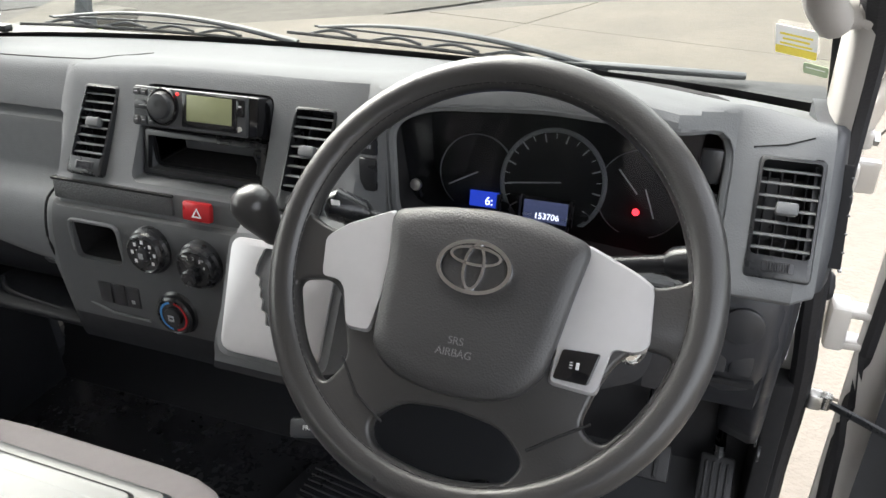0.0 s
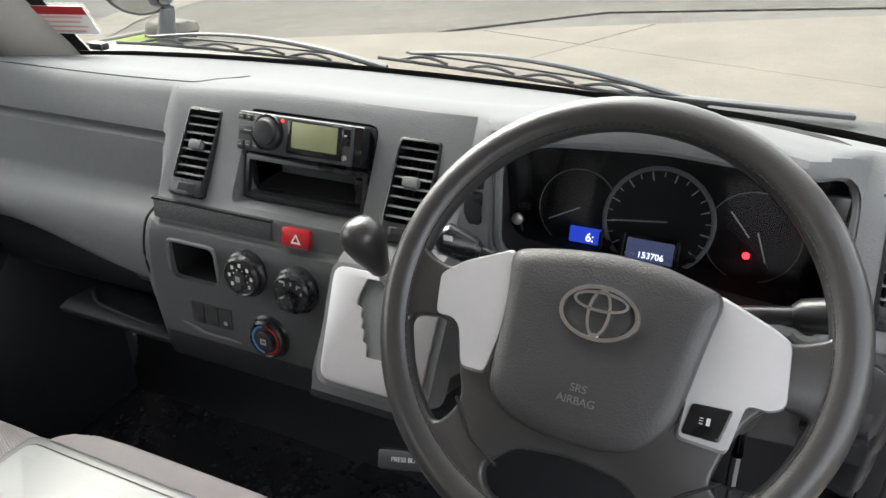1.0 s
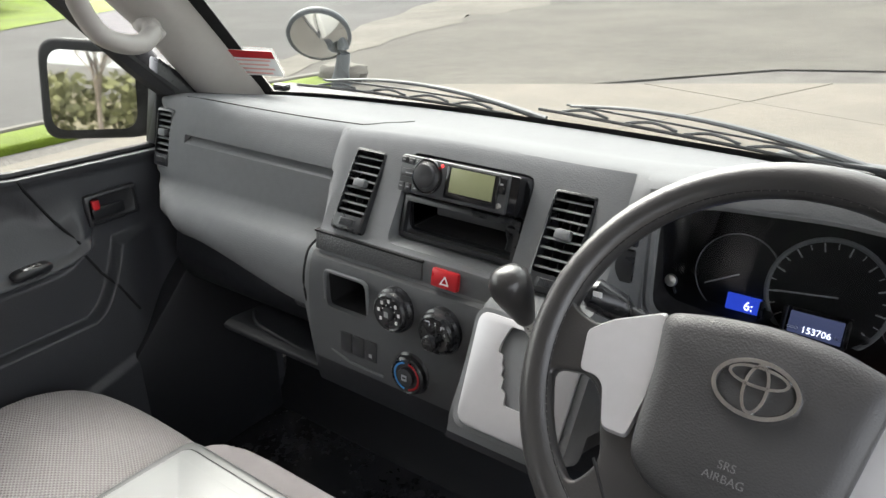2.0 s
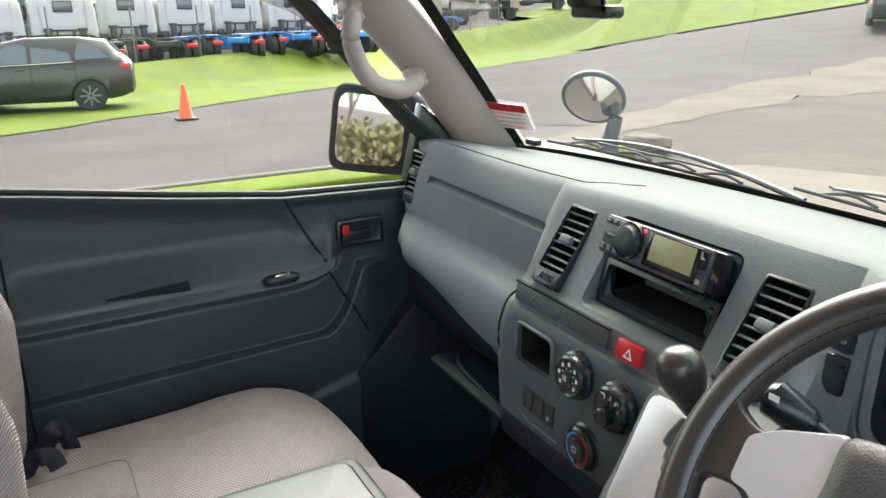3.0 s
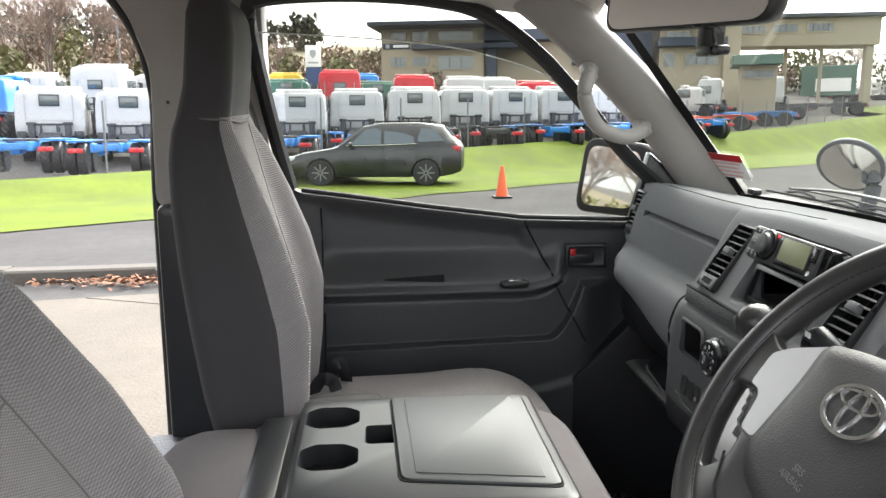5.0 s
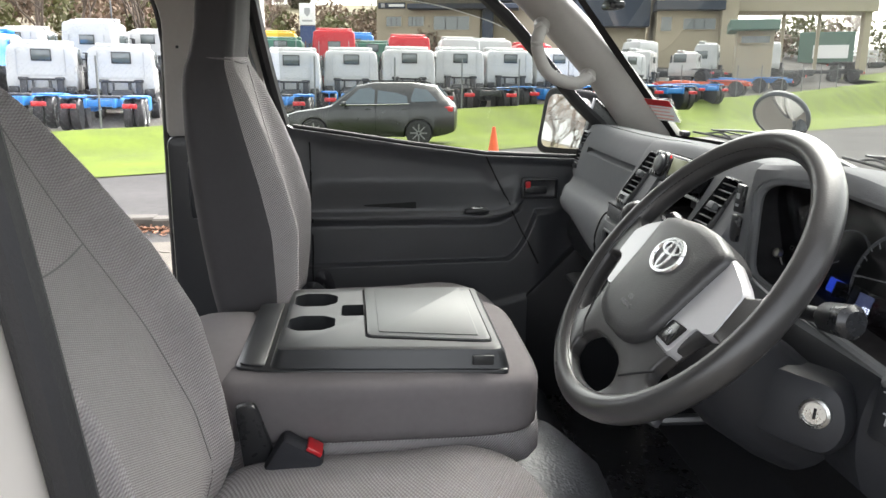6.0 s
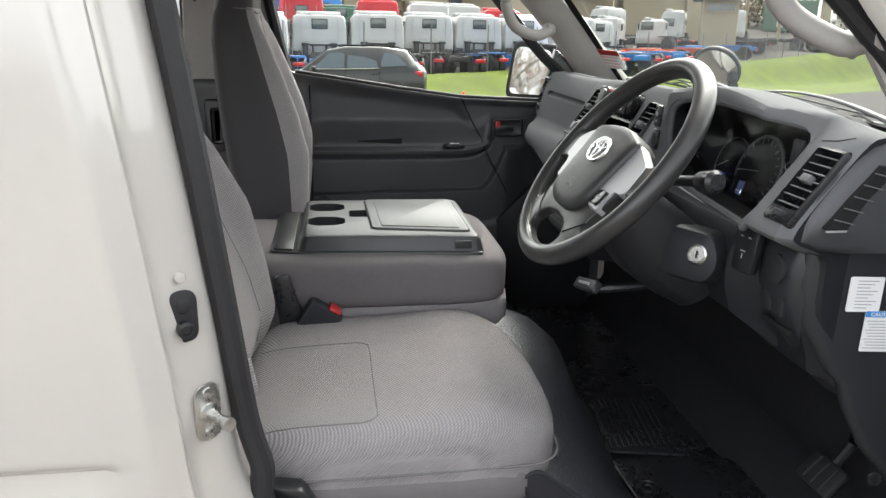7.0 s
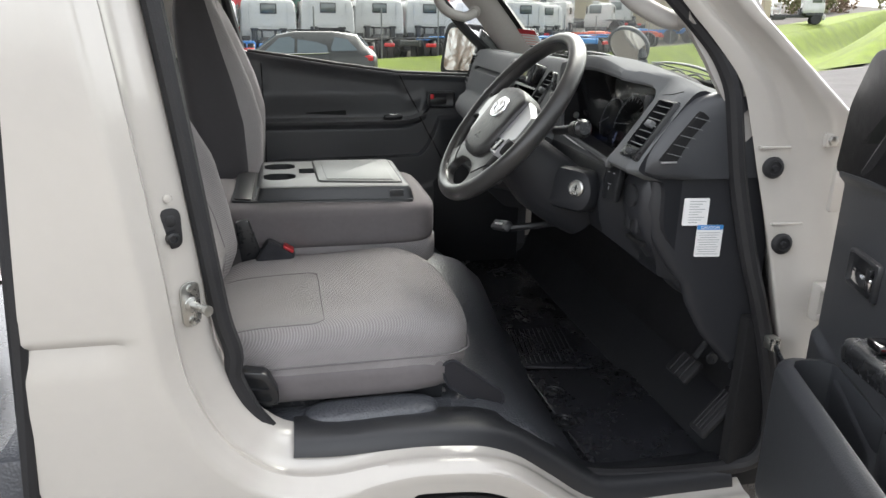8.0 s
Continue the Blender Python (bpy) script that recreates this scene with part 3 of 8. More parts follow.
wall_foot = run([(0.764, 0.69, 1.80), (0.764, 0.805, 1.675), (0.764, 0.905, 1.556), (0.764, 0.982, 1.495), (0.764, 1.062, 1.421), (0.764, 1.105, 1.352), (0.768, 1.125, 1.267), (0.784, 1.165, 1.137), (0.800, 1.188, 1.021), (0.810, 1.225, 0.80), (0.810, 1.25, 0.62)])
skin_in = run([(0.796, 0.70, 1.80), (0.796, 0.815, 1.675), (0.796, 0.915, 1.556), (0.796, 0.990, 1.497), (0.796, 1.072, 1.424), (0.792, 1.135, 1.350), (0.782, 1.155, 1.267), (0.792, 1.178, 1.137), (0.806, 1.20, 1.021), (0.814, 1.24, 0.80), (0.814, 1.265, 0.62)])
skin_out = run([(0.800, 0.72, 1.81), (0.803, 0.835, 1.685), (0.804, 0.934, 1.562), (0.804, 1.006, 1.500), (0.804, 1.094, 1.428), (0.804, 1.176, 1.352), (0.788, 1.180, 1.275), (0.796, 1.190, 1.137), (0.810, 1.21, 1.021), (0.816, 1.25, 0.80), (0.816, 1.275, 0.62)])
inner = [(0.735, p[1] + 0.02, p[2] + 0.02) for p in skin_out]
inner0 = [(0.735, p[1] + 0.01, p[2] + 0.01) for p in seal_side]
hinge_wall = thing("wall_hinge", (0.76, 1.1, 0.6), "white painted windscreen and hinge pillar with two black rubber buffers", "pillar", kind="structure")
face = bmesh.new()
loft(face, [list(r) for r in zip(inner0, seal_side, ridge, ditch, wall_foot, skin_in, skin_out, inner)])
bevel(face, 0.005, 2, 22)
part("panel", face, PAINT, hinge_wall, smooth=50)
for y, z in ((1.053, 1.273), (1.093, 1.133)):
    part("buffer", lathe([(0.0, 0.0), (0.019, 0.0), (0.020, 0.005), (0.016, 0.010), (0.012, 0.011), (0.011, 0.008), (0.006, 0.008), (0.004, 0.012), (0.0, 0.012)], 20, facing((0.759 if z > 1.2 else 0.773, y if z > 1.2 else 1.085, z), (1, -0.1, 0.08))), RUBBER, hinge_wall)
    part("ledge", rbox((0.756 if z > 1.2 else 0.767, y + 0.002, z + 0.036), (0.010, 0.062, 0.005), 0.002), PAINT, hinge_wall)
part("lower_hinge", join(rbox((0.815, 1.165, 1.03), (0.03, 0.05, 0.075), 0.008), rbox((0.845, 1.16, 1.058), (0.06, 0.035, 0.014), 0.005), rbox((0.845, 1.16, 1.004), (0.06, 0.035, 0.014), 0.005), lathe([(0.008, 0), (0.008, 0.075), (0.0, 0.076)], 12, pose(0.858, 1.155, 0.994))), PAINT, hinge_wall)
part("upper_hinge", join(rbox((0.782, 1.185, 1.235), (0.02, 0.05, 0.085), 0.006), rbox((0.80, 1.215, 1.245), (0.05, 0.02, 0.05), 0.006), rbox((0.785, 1.165, 1.325), (0.014, 0.075, 0.026), 0.006, 2, pose(0, 0, 0))), PAINT, hinge_wall)
part("hinge_bolt", lathe([(0.0, 0.0), (0.009, 0.0), (0.009, 0.006), (0.0, 0.007)], 6, facing((0.792, 1.140, 1.325), (1, 0, 0))), STEEL, hinge_wall)

# pillar hardware
latch = thing("door_striker", (0.775, 0.05, 1.086), "zinc plated door striker bolted to the pillar", "door striker")
sm = facing((0.776, 0.042, 1.086), (0.75, 0.66, 0))
part("plate", moved(prism(rect(0.034, 0.075, 0.016), "z", 0, 0.003, 0.001), sm), STEEL, latch)
part("pin", lathe([(0.0, 0.0), (0.012, 0.0), (0.012, 0.006), (0.0065, 0.008), (0.0065, 0.040), (0.0085, 0.041), (0.0085, 0.047), (0.0, 0.048)], 16, sm), STEEL, latch)
for v in (-0.027, 0.027):
    part("screw", lathe([(0.0, 0.003), (0.006, 0.003), (0.006, 0.006), (0.0, 0.007)], 12, sm @ pose(0, v, 0)), STEEL, latch)
switch = thing("door_switch", (0.76, 0.03, 1.2), "black rubber door light switch on the pillar", "switch")
sm = facing((0.776, 0.024, 1.211), (0.93, 0.37, 0))
part("boot", moved(prism(rect(0.032, 0.064, 0.0159, 6), "z", 0, 0.005, 0.002), sm), RUBBER, switch)
part("plunger", lathe([(0.011, 0.0), (0.010, 0.009), (0.006, 0.010), (0.005, 0.007), (0.0, 0.007)], 16, sm @ pose(0, -0.014, 0.004)), SATIN_BLACK, switch)
part("cap", moved(pillow((0, 0.013, 0.004), (0.017, 0.020, 0.007), 2.4, 3), sm), RUBBER, switch)
part("plug", lathe([(0.0, 0.003), (0.006, 0.002), (0.007, 0.0)], 14, sm @ pose(0, 0.047, 0)), PAINT, switch)

# windscreen
def screen_at(a, f):
    """A point on the windscreen: a from -1 to 1 across, f from 0 (base) to 1 (top)."""
    base = Vector(((0.70 if a < 0 else 0.735) * a, 1.205 - 0.075 * a * a - 0.03 * a ** 6, 1.372))
    top = Vector(((0.60 if a < 0 else 0.64) * a, 0.76 - 0.055 * a * a, 1.83))
    return base.lerp(top, f) + Vector((0, 0.025, 0.025)) * math.sin(math.pi * f) * (1 - a * a)


def screen_patch(a0, a1, f0, f1, off=0.0, na=12, nf=8):
    bm = bmesh.new()
    n = Vector((0, -0.7, -0.72))
    loft(bm, [[screen_at(a0 + (a1 - a0) * i / na, f0 + (f1 - f0) * j / nf) + n * off for i in range(na + 1)] for j in range(nf + 1)], closed=False, caps=False)
    return bm


windscreen = thing("windscreen", (0, 1.2, 1.37), "clear windscreen with a black edge", "windscreen", kind="structure")
pane = part("pane", screen_patch(-1, 1, -0.03, 1.0), GLASS, windscreen)
pane.visible_shadow = False
for a0, a1, f0, f1 in ((-1, 1, -0.04, 0.012), (-1, -0.955, 0.012, 1), (0.985, 1, 0.012, 1), (-1, 1, 0.965, 1)):
    part("black_edge", screen_patch(a0, a1, f0, f1, 0.003), VOID, windscreen)
header = solid("trim_header", prism([(0.70, 1.795), (0.76, 1.79), (0.74, 1.86), (0.60, 1.88), (0.58, 1.845)], "x", -0.60, 0.60, 0.01), HEADLINER, "beige grey header trim over the windscreen", "trim", kind="structure")

# ---- dashboard ----
from mathutils.bvhtree import BVHTree


def dash_body():
    #        under      base        mid         lip back    lip         face top    face mid    face low    step        strip       lower top   lower       lower end   foot        back foot
    left = [(1.12, 1.20), (1.10, 1.366), (0.99, 1.385), (0.925, 1.400), (0.885, 1.398), (0.868, 1.383), (0.848, 1.345), (0.834, 1.285), (0.829, 1.266), (0.815, 1.256), (0.787, 1.245), (0.771, 1.218), (0.793, 1.186), (0.860, 1.172), (1.06, 1.17)]
    inboard = left[:11] + [(0.767, 1.195), (0.783, 1.145), (0.860, 1.125), (1.06, 1.11)]
    mid = [(1.20, 1.20), (1.195, 1.368), (1.04, 1.392), (0.93, 1.414), (0.885, 1.421), (0.866, 1.410), (0.829, 1.345), (0.795, 1.290), (0.787, 1.279), (0.785, 1.250), (0.772, 1.238), (0.762, 1.180), (0.757, 1.060), (0.800, 1.030), (1.06, 1.03)]
    gear = [(1.20, 1.20), (1.195, 1.368), (1.04, 1.392), (0.93, 1.414), (0.885, 1.421), (0.866, 1.410), (0.829, 1.345), (0.795, 1.290), (0.787, 1.283), (0.770, 1.280), (0.735, 1.268), (0.690, 1.200), (0.664, 1.152), (0.700, 1.118), (1.06, 1.06)]
    hood = [(1.19, 1.20), (1.19, 1.368), (1.06, 1.398), (0.93, 1.438), (0.865, 1.447), (0.838, 1.440), (0.835, 1.360), (0.832, 1.270), (0.830, 1.255), (0.828, 1.245), (0.822, 1.230), (0.812, 1.180), (0.822, 1.120), (0.860, 1.090), (1.06, 1.08)]
    vent = [(1.16, 1.20), (1.15, 1.368), (1.03, 1.388), (0.93, 1.412), (0.880, 1.420), (0.898, 1.400), (0.852, 1.340), (0.806, 1.276), (0.806, 1.258), (0.836, 1.244), (0.856, 1.230), (0.858, 1.150), (0.880, 1.085), (0.905, 1.045), (1.06, 1.035)]
    end = [(1.12, 1.20), (1.11, 1.366), (1.03, 1.376), (0.95, 1.396), (0.908, 1.402), (0.905, 1.395), (0.862, 1.340), (0.820, 1.278), (0.822, 1.260), (0.856, 1.246), (0.872, 1.230), (0.880, 1.150), (0.930, 1.080), (0.970, 1.040), (1.06, 1.03)]
    # towards the door the lower roll shrinks up into the corner under the side vent
    upper = left[:8]
    corner = [(y + 0.02, z - (0.012 if 1.25 < z else 0)) for y, z in upper] + [(0.857, 1.262), (0.859, 1.254), (0.864, 1.245), (0.880, 1.233), (0.912, 1.224), (0.960, 1.220), (1.06, 1.22)]
    near_corner = upper + [(0.836, 1.265), (0.832, 1.256), (0.827, 1.245), (0.831, 1.224), (0.858, 1.204), (0.91, 1.195), (1.06, 1.19)]
    taper = upper + [(0.831, 1.266), (0.822, 1.256), (0.802, 1.245), (0.796, 1.219), (0.820, 1.193), (0.88, 1.18), (1.06, 1.175)]
    keys = [(-0.728, corner), (-0.69, near_corner), (-0.645, taper), (-0.57, left), (-0.255, inboard), (-0.225, mid), (0.078, mid), (0.094, gear), (0.215, gear), (0.245, hood), (0.34, hood), (0.46, hood), (0.565, hood), (0.622, vent), (0.695, vent), (0.716, end)]
    rings = []
    xs = sorted({round(-0.728 + 0.0205 * i, 4) for i in range(71)} | {k[0] for k in keys})
    for x in xs:
        x = min(x, 0.716)
        for (xa, a), (xb, b) in zip(keys, keys[1:]):
            if xa <= x <= xb:
                f = (x - xa) / (xb - xa)
                f = f * f * (3 - 2 * f)
                ring = [(0, ya + (yb - ya) * f, za + (zb - za) * f) for (ya, za), (yb, zb) in zip(a, b)]
                # the top pad swells smoothly over the instruments
                b_ = math.exp(-((x - 0.43) / 0.21) ** 2)
                c_ = math.exp(-((x + 0.0) / 0.24) ** 2)
                e_ = max(0.0, abs(x) - 0.64) / 0.1
                base_y = 1.200 - 0.075 * (x / 0.7) ** 2 - 0.03 * (x / 0.7) ** 6
                ring[1] = (0, base_y, 1.367)
                ring[2] = (0, 1.030, 1.385 + 0.012 * b_ + 0.006 * c_ - 0.008 * e_)
                ring[3] = (0, 0.940, 1.402 + 0.033 * b_ + 0.010 * c_ - 0.008 * e_)
                f_ = ease_to(x, 0.57, 0.64)
                ring[4] = (0, 0.892 - 0.024 * b_ - 0.004 * c_ + 0.040 * f_, 1.404 + 0.041 * b_ + 0.016 * c_ - 0.008 * e_)
                ring[5] = (0, ring[5][1], min(ring[5][2], ring[4][2] - 0.008))
                ring = [ring[0]] + [(x_, q.y, q.z) for x_, q in ((x, q) for q in catmull(ring[1:], 4))]
                ring[0] = (x, ring[0][1], ring[0][2])
                rings.append(ring)
                break
    bm = bmesh.new()
    loft(bm, rings)
    holes = [
        prism(rect(0.057, 0.100, 0.006, 3, -0.174, 1.341), "y", 0.70, 0.925),
        prism(rect(0.057, 0.104, 0.006, 3, 0.150, 1.339), "y", 0.70, 0.925),
        prism(rect(0.061, 0.100, 0.006, 3, 0.678, 1.333), "y", 0.70, 0.945),
        prism(rect(0.046, 0.100, 0.008, 3, -0.683, 1.335), "y", 0.70, 0.935),
        prism(rect(0.196, 0.112, 0.014, 4, -0.006, 1.344), "y", 0.70, 0.90),
        prism(rect(0.080, 0.056, 0.012, 4, -0.158, 1.202), "y", 0.70, 0.86),
        prism(rounded([(0.248, 1.262), (0.60, 1.246), (0.622, 1.275), (0.622, 1.400), (0.565, 1.420), (0.43, 1.427), (0.30, 1.418), (0.248, 1.395)], 0.03), "y", 0.70, 0.985),
        prism(rect(0.19, 0.10, 0.008, 3, -0.41, 1.045), "y", 0.70, 0.95),
        prism([(0.78, 1.351), (0.868, 1.351), (0.862, 1.345), (0.842, 1.334), (0.78, 1.330)], "x", -0.615, -0.242),
    ]
    bm = cut(bm, *holes)
    return bm


dash = thing("dashboard", (0, 1.0, 1.0), "dark grey grained plastic van dashboard with matt top", "dashboard", kind="structure")
dash_bm = dash_body()
dash_tree = BVHTree.FromBMesh(dash_bm)
moulding = part("moulding", dash_bm, DASH, dash, smooth=28)
moulding.data.materials.append(LOWER)
# darker copy of the dash grey for the lower centre
moulding.data.materials.append(material("darker dash plastic of the lower centre", (0.078, 0.081, 0.085), 0.6, grain=0.25, grain_scale=560, kind="leather", vary=0.08, spread=0.04, spec=0.25))
# undersides and the end face take black plastic in place of their shade
for poly in moulding.data.polygons:
    c = poly.center
    if (c.x > 0.235 and c.z < 1.243) or c.z < 1.10 or (c.x > 0.09 and c.z < 1.140) or c.x > 0.7155:
        poly.material_index = 1
    elif -0.236 < c.x < 0.094 and c.z < 1.248:
        poly.material_index = 2


def vent(x, y0, z, w, h, lean, slats, parent):
    """An air vent tipped with the face it sits in: dark box, slats, sliding tab, thumb wheel under it."""
    vm = pose(x, y0, z, -math.degrees(math.atan(lean)))
    hh = h / math.cos(math.atan(lean))
    v = part("air_vent", moved(cut(rbox((0, 0.035, 0), (w + 0.002, 0.078, hh + 0.002), 0.005), rbox((0, 0.028, 0.009), (w - 0.006, 0.080, hh - 0.026), 0.004)), vm), SATIN_BLACK, parent)
    top, low = hh / 2 - 0.006, -hh / 2 + 0.024
    for i in range(slats):
        zz = low + (top - low) * (i + 0.5) / slats
        part("slat", moved(rbox((0, 0.003, zz), (w - 0.005, 0.007, 0.0021), 0.0008, 1, pose(0, 0, 0, 25)), vm), DASH, v)
    for i in range(4):
        part("fin", moved(rbox((-w / 2 + w * (i + 1) / 5, 0.032, (top + low) / 2), (0.0012, 0.02, top - low)), vm), BLACK, v)
    part("tab", moved(rbox((0, -0.003, low + (top - low) * 0.5), (0.021, 0.012, 0.013), 0.003), vm), DASH, v, "grey ribbed sliding tab")
    zw = -hh / 2 + 0.0115
    part("thumb_wheel", moved(join(*[rbox((0.0024 * (k - 4), -0.005, zw), (0.0012, 0.004, 0.009), 0.0004, 1) for k in range(9)], rbox((0, -0.002, zw), (0.030, 0.006, 0.011), 0.001)), vm), BLACK, v)


vent(-0.174, 0.823, 1.341, 0.057, 0.100, 0.70, 8, dash)
vent(0.150, 0.821, 1.339, 0.057, 0.104, 0.70, 8, dash)
vent(0.678, 0.846, 1.333, 0.061, 0.100, 0.72, 7, dash)
vent(-0.683, 0.852, 1.335, 0.046, 0.100, 0.30, 7, dash)

# centre stack frame, radio and empty slot
frame_cut = cut(prism(rect(0.194, 0.110, 0.014, 4, -0.006, 1.344), "y", 0.846, 0.90, 0.0), rbox((-0.006, 0.85, 1.381), (0.182, 0.12, 0.052), 0.003), rbox((-0.006, 0.85, 1.318), (0.176, 0.15, 0.046), 0.004))
part("stack_frame", frame_cut, SATIN_BLACK, dash)
part("slot_lip", moved(cut(rbox((-0.006, 0.0, 0.0), (0.186, 0.008, 0.060), 0.003), rbox((-0.006, 0, 0), (0.172, 0.03, 0.044), 0.003)), pose(0, 0.828, 1.318, -18)), SATIN_BLACK, dash)
# slot interior coloured near black for the shade inside it
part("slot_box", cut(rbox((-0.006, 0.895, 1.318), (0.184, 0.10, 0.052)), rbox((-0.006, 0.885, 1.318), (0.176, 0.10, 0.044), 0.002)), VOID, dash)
part("slot_clip", join(rbox((0.066, 0.852, 1.325), (0.018, 0.02, 0.012), 0.004), lathe([(0.0, 0.0), (0.009, 0.0), (0.006, 0.012), (0.008, 0.022), (0.0, 0.024)], 12, pose(0.064, 0.85, 1.298))), SATIN_BLACK, dash, "small black bracket left in the empty slot")

RM = pose(-0.004, 0.832, 1.3800, -17)
radio = thing("car_radio", (0, 0, 0), "black single slot car radio with a grey green display", "car radio", m=RM)
part("case", rbox((0.0, 0.02, 0), (0.180, 0.056, 0.049), 0.004), GLOSS_BLACK, radio)
RADIO_GREY = material("dark grey radio plastic", (0.052, 0.054, 0.057), 0.36, vary=0.08)
part("face_plate", rbox((-0.006, -0.010, 0), (0.168, 0.008, 0.0495), 0.003), RADIO_GREY, radio)
part("volume_knob", lathe([(0.0205, 0.0), (0.0205, 0.003), (0.0165, 0.006), (0.0155, 0.011), (0.013, 0.012), (0.0, 0.0105)], 32, facing((-0.043, -0.014, 0.002), (0, -1, 0))), BLACK, radio, "round ribbed volume knob")
part("knob_ring", lathe([(0.0205, 0.0), (0.0235, 0.0), (0.0225, 0.004), (0.0205, 0.0045)], 32, facing((-0.043, -0.014, 0.002), (0, -1, 0)), True), GLOSS_BLACK, radio)
part("display", rbox((0.026, -0.0145, 0.004), (0.066, 0.003, 0.032), 0.001), LCD, radio, "unlit grey green display, lifted by a slight glow")
part("display_frame", cut(rbox((0.026, -0.0143, 0.001), (0.080, 0.003, 0.042), 0.002), rbox((0.026, -0.0143, 0.004), (0.066, 0.02, 0.032))), GLOSS_BLACK, radio)
part("power_light", lathe([(0.0, 0.0012), (0.0022, 0.0), (0.0024, -0.001)], 10, facing((-0.022, -0.0148, 0.019), (0, -1, 0))), glowing("red lamp", (0.7, 0.03, 0.03), 0.3), radio)
for i in range(3):
    part("button", rbox((-0.083 + 0.0115 * i, -0.0150, 0.018 - 0.0006 * i), (0.0095, 0.003, 0.008), 0.001), RADIO_GREY, radio)
    part("button", rbox((-0.083 + 0.0115 * i, -0.0150, -0.017), (0.0095, 0.003, 0.010), 0.001), RADIO_GREY, radio)
part("button", rbox((-0.0735, -0.0150, 0.0015), (0.024, 0.003, 0.011), 0.004), RADIO_GREY, radio)
part("button", rbox((0.0705, -0.0150, 0.010), (0.011, 0.003, 0.020), 0.001), GLOSS_BLACK, radio)
for px_, pz_, pw_, ph_ in ((-0.072, 0.0015, 0.012, 0.0012), (0.0705, 0.012, 0.004, 0.002), (-0.083, 0.018, 0.004, 0.001), (-0.0715, 0.018, 0.004, 0.001), (-0.060, 0.018, 0.004, 0.001), (-0.083, -0.017, 0.004, 0.001), (-0.0715, -0.017, 0.004, 0.001), (-0.060, -0.017, 0.004, 0.001)):
    part("print", rbox((px_, -0.0168, pz_), (pw_, 0.0006, ph_)), GREY_PRINT, radio)
part("socket", lathe([(0.0018, 0.001), (0.0035, 0.0012), (0.0035, 0.0), (0.0016, -0.001)], 14, facing((0.070, -0.0150, -0.015), (0, -1, 0))), STEEL, radio)

# strip drawer and hazard switch
DRAWER = material("dark grey coarse grained plastic", (0.062, 0.064, 0.067), 0.5, grain=0.8, grain_scale=380, kind="leather", vary=0.1)
part("drawer_front", moved(rbox((0, 0, 0), (0.196, 0.006, 0.025), 0.0015), pose(-0.132, 0.7850, 1.2650, -8)), DRAWER, dash, "black grained pull-out cup holder front")
hz = part("hazard_switch", moved(rbox((0, 0, 0), (0.042, 0.010, 0.025), 0.003), pose(0.006, 0.783, 1.2655, -14)), RED, dash, "red hazard light button with a white triangle")
tri = [(0, 0.0065), (0.0075, -0.006), (-0.0075, -0.006)]
part("triangle", moved(cut(prism(tri, "z", 0, 0.0008), prism([(x * 0.62, y * 0.62 - 0.0003) for x, y in tri], "z", -0.01, 0.01)), pose(0.008, 0.7775, 1.266, 76)), WHITE, hz)

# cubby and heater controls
# cubby interior coloured near black for the shade inside it
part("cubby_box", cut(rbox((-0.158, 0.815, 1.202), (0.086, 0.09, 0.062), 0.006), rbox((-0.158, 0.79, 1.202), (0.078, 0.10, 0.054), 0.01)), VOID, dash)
part("cubby_lip", tube([(x, 0.765 - 0.0, z) for x, z in rounded([(-0.202, 1.171), (-0.118, 1.171), (-0.118, 1.232), (-0.200, 1.232)], 0.012)], 0.003, 6, True, 1.0, (0, 1, 0)), DASH, dash)


